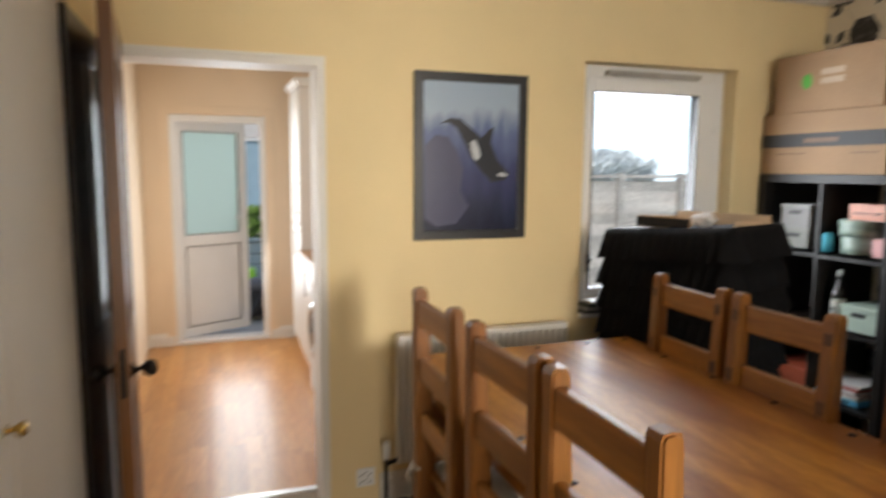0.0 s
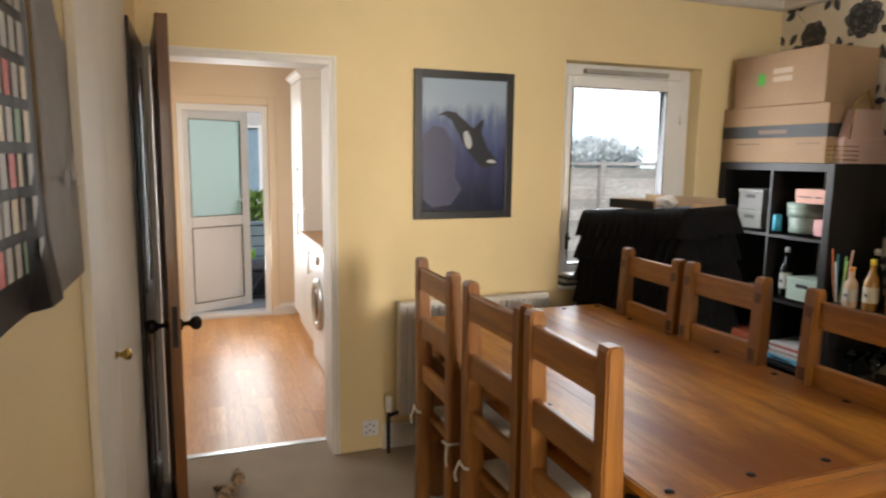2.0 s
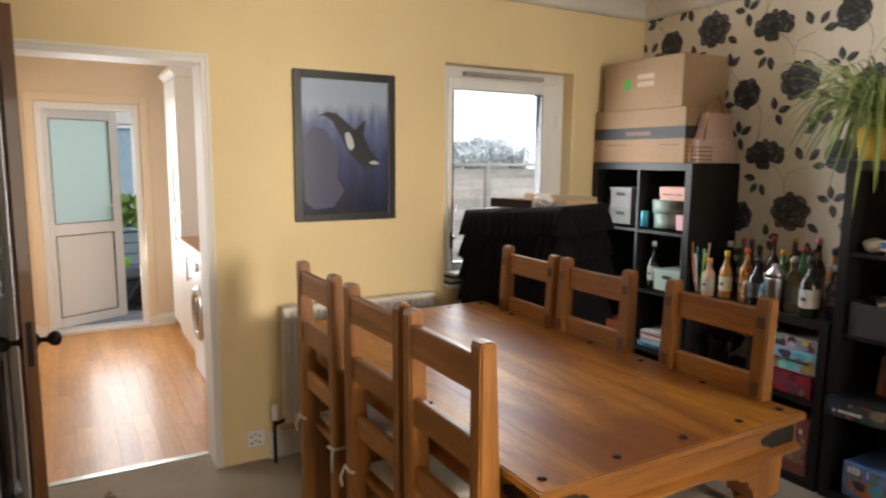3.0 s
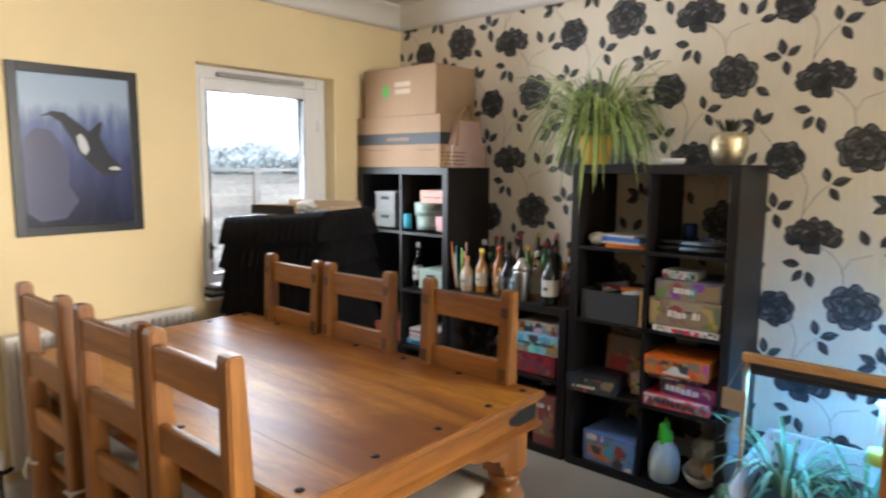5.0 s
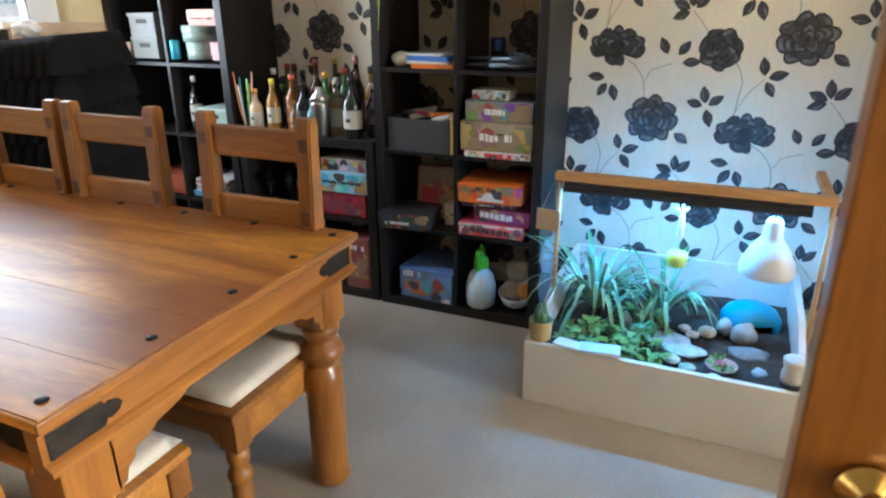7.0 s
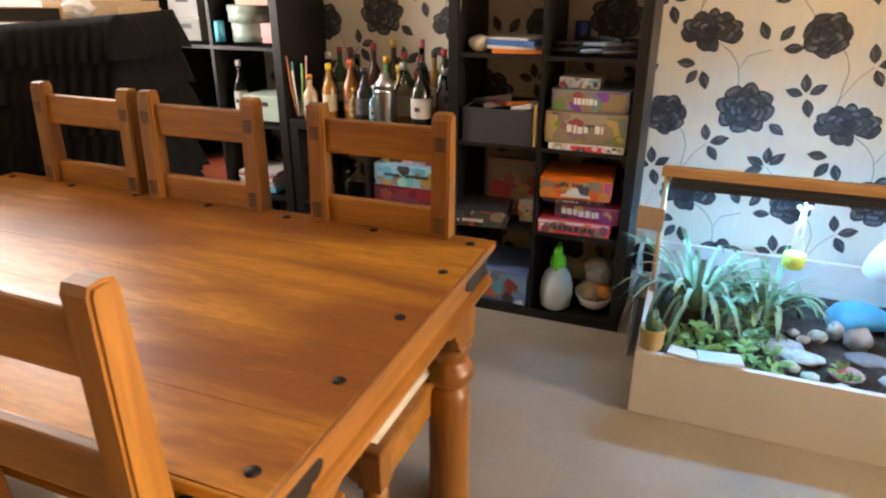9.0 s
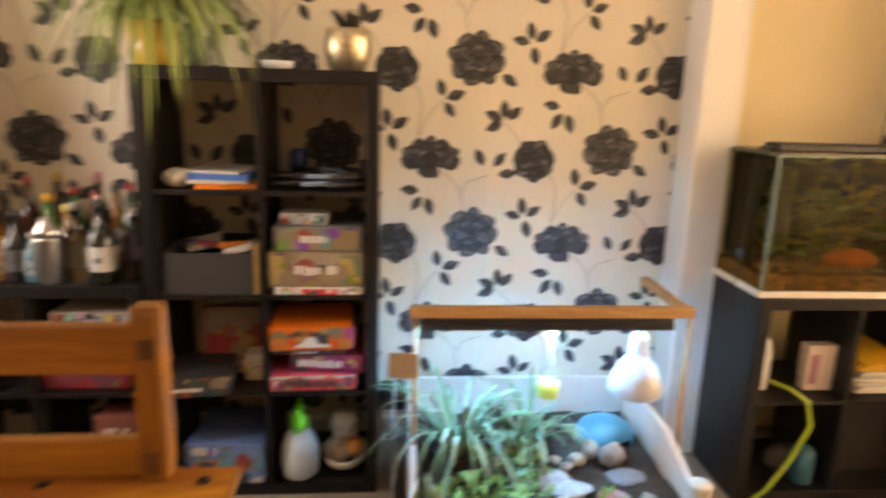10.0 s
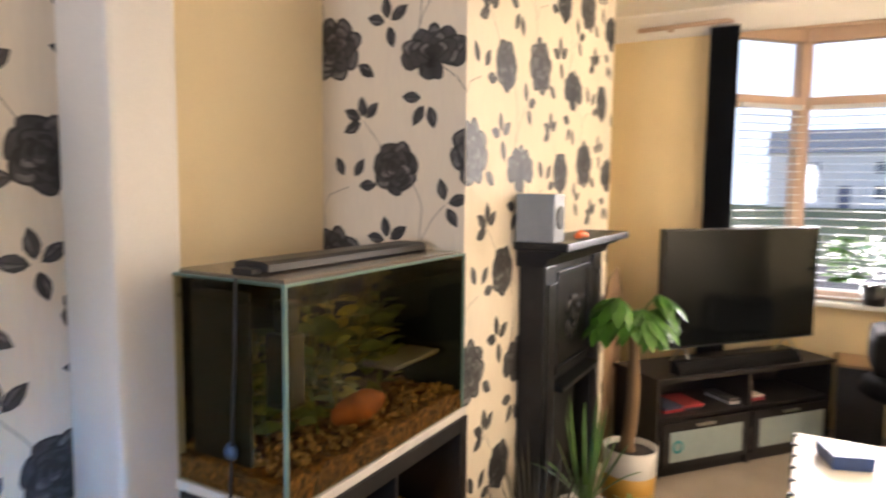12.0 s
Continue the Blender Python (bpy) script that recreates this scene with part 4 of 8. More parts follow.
def washing_machine():
    t = thing("washing_machine", pose(0.61, 3.955, 0), "white front-loading washing machine under the worktop", "washing machine")
    part("body", box(B(), 0.0, 0.56, 0, 0.595, 0.0, 0.85, 0.012), UPVC, t)
    bm = B()
    lathe(bm, [(0.13, 0), (0.185, 0.0), (0.19, 0.015), (0.175, 0.03), (0.14, 0.034), (0.13, 0.02)], 32, pose(0.0, 0.30, 0.46, 0, -90, 0), cap=False)
    door = part("door", bm, STEEL, t, "round steel door ring")
    bm = B()
    lathe(bm, [(0.14, 0.0), (0.14, 0.012), (0.08, 0.03), (0.001, 0.034)], 28, pose(0.0, 0.30, 0.46, 0, -90, 0))
    part("porthole", bm, plain("dark_glass", (0.02, 0.02, 0.025), 0.08), door, "dark glass porthole")
    bm = B()
    lathe(bm, [(0.03, 0), (0.028, 0.02), (0.001, 0.021)], 20, pose(0.0, 0.33, 0.77, 0, -90, 0))
    part("dial", bm, STEEL, t)
    part("detergent_drawer", box(B(), -0.004, 0.001, 0.42, 0.57, 0.72, 0.82, 0.002), UPVC, t)


washing_machine()
tagged(part("worktop", box(B(), 0.595, 1.235, 3.05, 5.045, 0.862, 0.90, 0.004), WORKTOP), "pale wood-effect kitchen worktop on the cabinets", "worktop")
bm = B()
lathe(bm, [(0.035, 0), (0.037, 0.01), (0.037, 0.17), (0.016, 0.21), (0.014, 0.26), (0.016, 0.265)], 18)
ob = part("bottle", bm, plain("brown_bottle", (0.10, 0.035, 0.015), 0.15))
ob.location = (0.72, 4.35, 0.90)
tagged(ob, "brown bottle on the kitchen worktop", "bottle")

# ---- outside ----
GRASS = material("rough_lawn", (0.10, 0.14, 0.04), 0.95, vary=0.2, scale=2, grain=0.3, bump=0.8, fine=60)
PAVE = material("pale_concrete", (0.46, 0.44, 0.40), 0.9, vary=0.12, scale=2, grain=0.12, bump=0.4, fine=70)
structure("ground", box(B(), -400, 400, -400, 400, -0.4, -0.13), GRASS, "rough lawn behind and round the house")
structure("pavement", box(B(), -1.4, 8.0, 6.15, 9.6, -0.13, -0.03, 0.01), PAVE, "pale concrete yard")
FENCE = material("weathered_fence", (0.80, 0.78, 0.74), 0.9, vary=0.15, scale=4, grain=0.15, bump=0.4, fine=60, stretch=(0.2, 1, 1), random_tint=0.3)


def fence(y, x0, n):
    t = thing("fence", pose(x0, y, -0.13), "weathered wooden panel fence with pale posts", "fence")
    red = plain("red_paint", (0.45, 0.05, 0.05), 0.6)
    for k in range(n + 1):
        part("post", box(B(), k * 0.9 - 0.04, k * 0.9 + 0.04, -0.05, 0.05, 0, 1.62, 0.01), red if k == 2 else FENCE, t, "red painted post" if k == 2 else "")
    for k in range(n):
        for r in range(11):
            bm = B()
            z = 0.06 + r * 0.132
            prism(bm, [(0.022, z), (0.03, z), (0.012, z + 0.145), (0.004, z + 0.145)], "x", k * 0.9 + 0.042, k * 0.9 + 0.858)
            part("slat", bm, FENCE, t)
    part("top_rail", box(B(), -0.04, n * 0.9 + 0.04, -0.03, 0.04, 1.56, 1.60, 0.005), FENCE, t)


fence(6.9, 2.0, 6)


def tree(x, y, h, r, seed, label):
    rng = random.Random(seed)
    t = thing("tree", pose(x, y, -0.13), label, "tree")
    bm = B()
    tube(bm, [(0, 0, 0), (0.1, 0.05, h * 0.3), (0.0, 0.1, h * 0.6), (0.1, 0.0, h * 0.85)], 0.16, 8, taper=0.3)
    for k in range(7):
        a = rng.random() * 6.28
        z = h * (0.35 + 0.06 * k)
        tube(bm, [(0.05, 0.05, z), (r * 0.4 * math.cos(a), r * 0.4 * math.sin(a), z + h * 0.12), (r * 0.75 * math.cos(a), r * 0.75 * math.sin(a), z + h * 0.2)], 0.06, 6, taper=0.3)
    part("trunk", bm, material("bark", (0.12, 0.09, 0.07), 0.9, vary=0.2, scale=8), t)
    bm = B()
    for k in range(5000):
        v = Vector((rng.gauss(0, 1), rng.gauss(0, 1), rng.gauss(0, 1))).normalized() * rng.random() ** 0.4
        c = Vector((v.x * r, v.y * r, h * 0.66 + v.z * h * 0.34))
        c += 0.25 * r * Vector((math.sin(c.z * 2), math.cos(c.x * 2), math.sin(c.y)))
        s = 0.16 + 0.12 * rng.random()
        n = Vector((rng.gauss(0, 1), rng.gauss(0, 1), rng.gauss(0, 1))).normalized()
        a = n.orthogonal().normalized()
        b = n.cross(a)
        vs = [bm.verts.new(c + s * (a * q + b * p)) for q, p in ((1, 0), (0.3, 0.6), (-1, 0.1), (0.2, -0.6))]
        bm.faces.new(vs)
    # distance haze is put into the leaf colour: pale blue-grey, not foliage green
    part("crown", bm, material("haze_pale_leaves", (0.66, 0.73, 0.76), 0.9, vary=0.08, scale=1), t)


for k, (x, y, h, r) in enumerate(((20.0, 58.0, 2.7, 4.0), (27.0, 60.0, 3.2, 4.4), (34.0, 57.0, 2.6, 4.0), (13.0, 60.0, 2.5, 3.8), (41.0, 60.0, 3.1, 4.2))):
    tree(x, y, h, r, k + 1, "leafy tree beyond the garden fence, coloured pale for haze")


def outhouse():
    t = thing("outhouse", pose(0.0, 8.9, -0.03), "pale rendered outhouse with a white window across the yard", "building")
    bm = wall_with_hole(B(), "y", 0, 0.2, -1.2, 1.6, 0, 2.5, [(0.35, 1.0, 1.0, 1.95)])
    part("wall", bm, material("pale_render", (0.55, 0.53, 0.52), 0.9, vary=0.05, scale=3), t)
    w = part("window", box(B(), 0.35, 1.0, 0.02, 0.08, 1.9, 1.95), UPVC, t)
    bm = B()
    for a in ((0.35, 0.40, 1.0, 1.9), (0.95, 1.0, 1.0, 1.9), (0.40, 0.95, 1.0, 1.05), (0.62, 0.66, 1.05, 1.9)):
        box(bm, a[0], a[1], 0.02, 0.08, a[2], a[3], 0.004)
    part("window_frame", bm, UPVC, w)
    part("window_pane", box(B(), 0.40, 0.95, 0.05, 0.056, 1.05, 1.9), plain("blue_grey_glass", (0.25, 0.36, 0.45), 0.1), w)
    part("roof", box(B(), -1.3, 1.7, -0.25, 0.5, 2.5, 2.6, 0.01), plain("pale_roof", (0.35, 0.42, 0.48), 0.6), t)


outhouse()
SKY_CARD = glow("bright_cloud", (0.76, 0.89, 1.0), 0.50)
structure("backdrop_north", box(B(), -90, 90, 80, 80.1, -0.13, 70), SKY_CARD, "bright white overcast sky")
structure("backdrop_south", box(B(), -90, 90, -80.1, -80, -0.13, 70), glow("pale_cloud", (0.84, 0.92, 1.0), 0.42), "bright white overcast sky")


def storage_chest():
    t = thing("garden_chest", pose(0.25, 8.1, -0.03), "blue-grey garden storage chest in the yard", "chest")
    m = plain("blue_grey_plastic", (0.16, 0.22, 0.26), 0.6)
    for k in range(5):
        part("slat", box(B(), 0, 0.9, 0, 0.45, 0.02 + k * 0.13, 0.14 + k * 0.13, 0.008), m, t)
    part("lid", box(B(), -0.02, 0.92, -0.02, 0.47, 0.675, 0.72, 0.01), m, t)


storage_chest()
bm = B()
rng = random.Random(9)
for k in range(260):
    a, rr = rng.random() * 6.28, 0.28 * rng.random() ** 0.5
    c = Vector((0.55 + rr * math.cos(a), 8.3 + rr * math.sin(a), 0.70 + 0.34 * rng.random()))
    n = Vector((rng.gauss(0, 1), rng.gauss(0, 1), 0.6)).normalized()
    x = n.orthogonal().normalized() * 0.045
    y = n.cross(x)
    bm.faces.new([bm.verts.new(c + q) for q in (x * 1.5, y * 0.8, -x * 1.5, -y * 0.8)])
tagged(part("shrub", bm, material("bright_shrub_leaves", (0.16, 0.28, 0.05), 0.6, vary=0.2, scale=3)), "bright green leafy shrub on the chest", "plant")


def vacuum_cleaner():
    t = thing("vacuum_cleaner", pose(0.42, 6.95, -0.03), "black and yellow tub vacuum cleaner with a hose in the yard", "vacuum cleaner")
    bm = B()
    lathe(bm, [(0.15, 0.05), (0.17, 0.08), (0.17, 0.28), (0.15, 0.32)], 20)
    part("tub", bm, BLACK, t)
    bm = B()
    lathe(bm, [(0.165, 0.322), (0.15, 0.38), (0.08, 0.42), (0.001, 0.43)], 20)
    part("motor_head", bm, plain("grey_plastic", (0.12, 0.12, 0.13), 0.4), t)
    part("switch_panel", box(B(), -0.175, -0.15, -0.06, 0.06, 0.12, 0.30, 0.01), plain("yellow_plastic", (0.75, 0.42, 0.02), 0.4), t, "yellow side panel")
    bm = B()
    tube(bm, [(0.05, -0.16, 0.25), (0.05, -0.30, 0.35), (-0.08, -0.32, 0.15), (-0.18, -0.20, 0.03), (-0.22, 0.0, 0.03), (-0.2, 0.1, 0.35), (-0.2, 0.12, 0.62)], 0.022, 10)
    part("hose", bm, BLACK, t)
    for k in range(4):
        bm = B()
        lathe(bm, [(0.03, -0.02), (0.03, 0.02)], 12, pose(0.13 * math.cos(k * 1.57 + 0.8), 0.13 * math.sin(k * 1.57 + 0.8), 0.03, 90, 0, 0))
        part("wheel", bm, BLACK, t)


vacuum_cleaner()
bm = B()
box(bm, 0.17, 0.42, 7.4, 7.6, -0.03, 0.42, 0.03)
tagged(part("garden_bag", bm, plain("lime_plastic", (0.25, 0.55, 0.04), 0.5)), "lime green plastic garden bag in the yard", "bag")

# ---- plants ----
LEAF = material("green_leaf", (0.11, 0.22, 0.05), 0.4, vary=0.2, scale=12, grain=0.08, bump=0.05)
LEAF_PALE = material("pale_green_leaf", (0.52, 0.58, 0.22), 0.45, vary=0.2, scale=14, grain=0.08, bump=0.05, second=(0.28, 0.40, 0.09))
LEAF_MID = material("mid_green_leaf", (0.24, 0.34, 0.09), 0.45, vary=0.2, scale=12, grain=0.08, bump=0.05)
LEAF_DEEP = material("deep_green_leaf", (0.05, 0.13, 0.05), 0.4, vary=0.2, scale=12, grain=0.08, bump=0.05)
LEAF_RED = material("dark_purple_leaf", (0.055, 0.05, 0.03), 0.45, vary=0.25, scale=12, grain=0.08, bump=0.05)
SOIL = material("dark_soil", (0.075, 0.055, 0.04), 0.95, vary=0.25, scale=18, grain=0.3, bump=0.9, fine=120)


def strap_leaf(bm, base, a, length, rise, droop, width, n=7, mi=0):
    """One arching strap leaf."""
    d = Vector((math.cos(a), math.sin(a), 0))
    s = Vector((-d.y, d.x, 0))
    rows = []
    for i in range(n + 1):
        t = i / n
        p = Vector(base) + d * (length * (t - 0.12 * t * t)) + Vector((0, 0, rise * t - droop * t * t))
        w = width * (0.45 + 0.9 * t) * (1 - t) ** 0.55 + 0.0004
        rows.append((bm.verts.new(p - s * w), bm.verts.new(p - Vector((0, 0, w * 0.5))), bm.verts.new(p + s * w)))
    for r, q in zip(rows, rows[1:]):
        for k in (0, 1):
            f = bm.faces.new((r[k], r[k + 1], q[k + 1], q[k]))
            f.smooth, f.material_index = True, mi


def blade_leaf(bm, c, d, n, length, width, mi=0):
    """One oval leaf from c along d."""
    d, n = Vector(d).normalized(), Vector(n)
    s = d.cross(n).normalized()
    up = s.cross(d)
    pts = [(0, 0.0), (0.25, 0.8), (0.5, 1.0), (0.75, 0.75), (1.0, 0.0)]
    mid = [bm.verts.new(Vector(c) + d * length * t - up * length * 0.18 * t * t) for t, w in pts]
    for sg in (1, -1):
        side = [bm.verts.new(Vector(c) + d * length * t - up * length * 0.18 * t * t + s * sg * width * w * 0.5 + up * width * 0.12 * w) for t, w in pts[1:-1]]
        ring = [mid[0], *side, mid[-1]]
        for i in range(4):
            a, b = ring[i], ring[i + 1]
            loop = [v for v in dict.fromkeys((mid[i], a, b, mid[i + 1]))]
            if len(loop) > 2:
                f = bm.faces.new(loop if sg > 0 else loop[::-1])
                f.smooth, f.material_index = True, mi


def pot(bm, r0, r1, h, wall=0.006, mi=0, seg=24):
    lathe(bm, [(r0 * 0.9, 0), (r0, 0.004), (r1, h), (r1 - wall, h), (r1 - wall * 1.3, h - 0.02), (r1 - wall * 1.6, h - 0.025)], seg, mi=mi)


def spider_plant(name, m, label, count, length, width, mat_, pot_mat, r, h, rise, droop, seed, with_pot=True, wall=9.0, edge=9.0):
    t = thing(name, m, label, "plant")
    rng = random.Random(seed)
    if with_pot:
        bm = B()
        pot(bm, r * 0.8, r, h)
        part("pot", bm, pot_mat, t)
        bm = B()
        lathe(bm, [(0.001, h - 0.024), (r - 0.012, h - 0.024), (r - 0.012, h - 0.02), (0.001, h - 0.015)], 18, cap=False)
        part("soil", bm, SOIL, t)
    bm = B()
    for k in range(count):
        a = k * 2.39996 + rng.random() * 0.5
        f = rng.random()
        strap_leaf(bm, (0.02 * math.cos(a), 0.02 * math.sin(a), h - 0.02), a, length * (0.4 + 0.65 * f), rise * (0.75 + 0.6 * rng.random()), droop * (0.55 + 0.6 * rng.random()), width * (0.7 + 0.5 * rng.random()), mi=int(rng.random() > 0.55))
    for v in bm.verts:
        v.co.x = min(v.co.x, wall)
        if v.co.x > edge:
            v.co.z = max(v.co.z, 0.004)
    part("leaves", bm, mat_ if isinstance(mat_, list) else [mat_, LEAF_MID], t)
    if not with_pot:
        bm = B()
        lathe(bm, [(0.05, -0.12), (0.04, -0.05), (0.025, 0.0), (0.018, h - 0.012), (0.001, h - 0.008)], 12)
        part("root_stock", bm, SOIL, t, "earthy root stock")
    return t


spider_plant("spider_plant", pose(2.94, 1.19, 1.526), "bushy spider plant with long drooping striped leaves on the shelf", 260, 0.46, 0.0095, LEAF_PALE, plain("yellow_ceramic", (0.62, 0.40, 0.06), 0.3), 0.085, 0.14, 0.62, 0.74, 4, wall=0.235, edge=-0.16)


def rosette_pot():
    t = thing("succulent", pose(2.95, 0.555, 1.526), "spiky succulent in a shiny gold dimpled pot", "plant")
    bm = B()
    lathe(bm, [(0.050, 0), (0.066, 0.02), (0.080, 0.07), (0.078, 0.11), (0.070, 0.14), (0.065, 0.14), (0.070, 0.11)], 24, cap=False)
    for v in bm.verts:
        k = 1 + 0.06 * math.sin(10 * math.atan2(v.co.y, v.co.x)) * math.sin(v.co.z * 130)
        v.co.x, v.co.y = v.co.x * k, v.co.y * k
    part("pot", bm, material("gold_glaze", (0.90, 0.77, 0.50), 0.42, 1.0, vary=0.2, scale=40, grain=0.05), t)
    bm = B()
    rng = random.Random(5)
    for k in range(26):
        a = k * 2.4
        strap_leaf(bm, (0.01 * math.cos(a), 0.01 * math.sin(a), 0.12), a, 0.05 + 0.03 * rng.random(), 0.10, 0.02, 0.007, 4)
    part("leaves", bm, LEAF_RED, t)


rosette_pot()
bm = B()
lathe(bm, [(0.03, 0), (0.05, 0.006), (0.055, 0.028), (0.05, 0.028), (0.045, 0.01)], 20, pose(2.93, 0.79, 1.526))
tagged(part("dish", bm, UPVC), "small white dish on top of the shelf", "dish")

# ---- boxes and tins ----
BARS = plain("printed_dark_bars", (0.04, 0.04, 0.045), 0.5)
PALE_BARS = plain("printed_pale_bars", (0.75, 0.72, 0.68), 0.5)


def game_box(x, y0, y1, z0, h, depth, color, label, bars=None, turn=0.0, spots=(), lean=0.0, name="board_game"):
    """A lidded carton, front at x, from y0 to y1; bars and spots are the print on its front."""
    w = y1 - y0
    color = tuple(min(0.8, (1.35 if name == "board_game" else 1.3) * c) for c in color)
    t = thing(name, pose(x, (y0 + y1) / 2, z0, 0, lean, turn), label, "box")
    m = plain("carton_print", color, 0.45)
    part("base", box(B(), 0.003, depth - 0.003, -w / 2 + 0.003, w / 2 - 0.003, 0, h * 0.5, 0.001), m, t)
    part("lid", box(B(), 0, depth, -w / 2, w / 2, h * 0.25, h, 0.002), m, t)
    if name == "board_game":
        rng = random.Random(sum(ord(ch) * (k + 1) for k, ch in enumerate(label)))
        hue = [tuple(min(0.7, max(0.01, c * rng.uniform(0.25, 1.4) + rng.uniform(-0.02, 0.05))) for c in color) for _ in range(4)]
        hue += [(0.45, 0.30, 0.10), (0.30, 0.06, 0.05), (0.06, 0.06, 0.07), (0.26, 0.19, 0.12)]
        bm = B()
        for k in range(22):
            cy, cz = rng.uniform(-0.44, 0.44) * w, rng.uniform(0.14, 0.86) * h
            r = min(rng.uniform(0.05, 0.16) * w, 0.4 * h)
            n = rng.choice((5, 6, 7))
            vs = []
            for q in range(n):
                a = -6.2832 * q / n + 0.3
                g = r * rng.uniform(0.6, 1.2)
                vs.append(bm.verts.new((-0.00008 * (k + 1), max(-0.49 * w, min(0.49 * w, cy + g * math.cos(a))), max(0.03 * h, min(0.97 * h, cz + g * math.sin(a))))))
            bm.faces.new(vs).material_index = rng.randrange(8)
        part("artwork", bm, [plain("art_print", c, 0.5) for c in hue], t, "busy colour artwork")["kind"] = "stuff"
    if bars:
        bm = B()
        pen = random.Random(len(label))
        for a, b, c, d in bars:
            u = a
            while u < b:
                step = pen.uniform(0.45, 0.95) * (d - c) * h / w
                if pen.random() < 0.88:
                    low = c + (d - c) * pen.choice((0.0, 0.0, 0.12))
                    box(bm, -0.0034, -0.0024, -w / 2 + w * (1 - min(b, u + step * 0.78)), -w / 2 + w * (1 - u), h * low, h * (d - (d - c) * pen.choice((0.0, 0.18, 0.05))))
                u += step
        part("lettering", bm, BARS if sum(color) > 0.9 else PALE_BARS, t)["kind"] = "stuff"
    for k, (a, b, c, d, col) in enumerate(spots):
        part("picture", box(B(), -0.0006 - 0.0003 * k, -0.0001, -w / 2 + w * (1 - b), -w / 2 + w * (1 - a), h * c, h * d), plain("picture_print", col, 0.45), t)
    return t


# tall shelf: right-hand column, from the floor up
game_box(2.80, 0.50, 0.80, 0.764, 0.032, 0.30, (0.70, 0.62, 0.60), "flat white and red board game box under a stack", spots=[(0.3, 0.75, 0.15, 0.85, (0.65, 0.05, 0.06))])
game_box(2.80, 0.495, 0.82, 0.797, 0.125, 0.31, (0.22, 0.16, 0.10), "large brown illustrated board game box", bars=[(0.28, 0.72, 0.35, 0.62)], spots=[(0.02, 0.25, 0.1, 0.9, (0.45, 0.33, 0.14)), (0.75, 0.98, 0.1, 0.9, (0.16, 0.20, 0.14)), (0.25, 0.75, 0.65, 0.95, (0.33, 0.27, 0.20))])
game_box(2.81, 0.50, 0.80, 0.923, 0.085, 0.30, (0.14, 0.15, 0.17), "dark illustrated board game box", bars=[(0.3, 0.6, 0.35, 0.65)], spots=[(0.02, 0.28, 0.1, 0.9, (0.28, 0.24, 0.22)), (0.66, 0.96, 0.1, 0.9, (0.30, 0.22, 0.12))])
game_box(2.84, 0.62, 0.78, 1.009, 0.04, 0.12, (0.72, 0.70, 0.68), "small white game carton on a stack", spots=[(0.1, 0.3, 0.2, 0.8, (0.55, 0.08, 0.08)), (0.7, 0.95, 0.2, 0.8, (0.2, 0.3, 0.5))])
game_box(2.79, 0.52, 0.82, 0.414, 0.058, 0.28, (0.62, 0.06, 0.09), "red and white property board game box", bars=[(0.22, 0.78, 0.25, 0.7)], turn=3, spots=[(0.0, 0.98, 0.78, 0.98, (0.55, 0.58, 0.50)), (0.03, 0.16, 0.2, 0.7, (0.75, 0.70, 0.66))])
game_box(2.81, 0.492, 0.76, 0.473, 0.07, 0.27, (0.17, 0.020, 0.055), "dark purple board game box in a stack", bars=[(0.12, 0.7, 0.3, 0.72)], turn=-5, lean=-3)
game_box(2.80, 0.56, 0.81, 0.546, 0.022, 0.26, (0.05, 0.02, 0.03), "thin dark card game box", turn=2, bars=[(0.3, 0.6, 0.3, 0.7)])
game_box(2.78, 0.53, 0.818, 0.572, 0.085, 0.28, (0.74, 0.12, 0.010), "orange board game box on a stack", turn=4, bars=[(0.28, 0.66, 0.62, 0.85)], spots=[(0.30, 0.72, 0.12, 0.58, (0.75, 0.72, 0.68)), (0.05, 0.2, 0.2, 0.6, (0.35, 0.55, 0.20)), (0.9, 0.99, 0.05, 0.95, (0.45, 0.08, 0.25))])
# left-hand column
game_box(2.80, 0.855, 1.14, 0.043, 0.155, 0.30, (0.10, 0.17, 0.36), "blue illustrated game box on the bottom shelf", bars=[(0.08, 0.4, 0.72, 0.93)], turn=-4, spots=[(0.1, 0.55, 0.15, 0.6, (0.55, 0.16, 0.06)), (0.55, 0.95, 0.5, 0.9, (0.16, 0.28, 0.48)), (0.82, 0.96, 0.04, 0.18, (0.7, 0.7, 0.68))])
game_box(2.95, 0.86, 1.11, 0.414, 0.25, 0.07, (0.22, 0.13, 0.10), "brown and red game box standing on end", bars=[(0.3, 0.75, 0.1, 0.2)], lean=8, spots=[(0.1, 0.9, 0.3, 0.6, (0.40, 0.05, 0.06)), (0.1, 0.9, 0.65, 0.95, (0.28, 0.22, 0.18))])
game_box(2.74, 0.95, 1.20, 0.414, 0.075, 0.24, (0.02, 0.02, 0.022), "black boxed set on the shelf edge", bars=[(0.15, 0.6, 0.3, 0.5)], turn=8)
game_box(2.88, 0.85, 0.93, 0.414, 0.10, 0.18, (0.48, 0.40, 0.30), "small tan card box on the shelf")


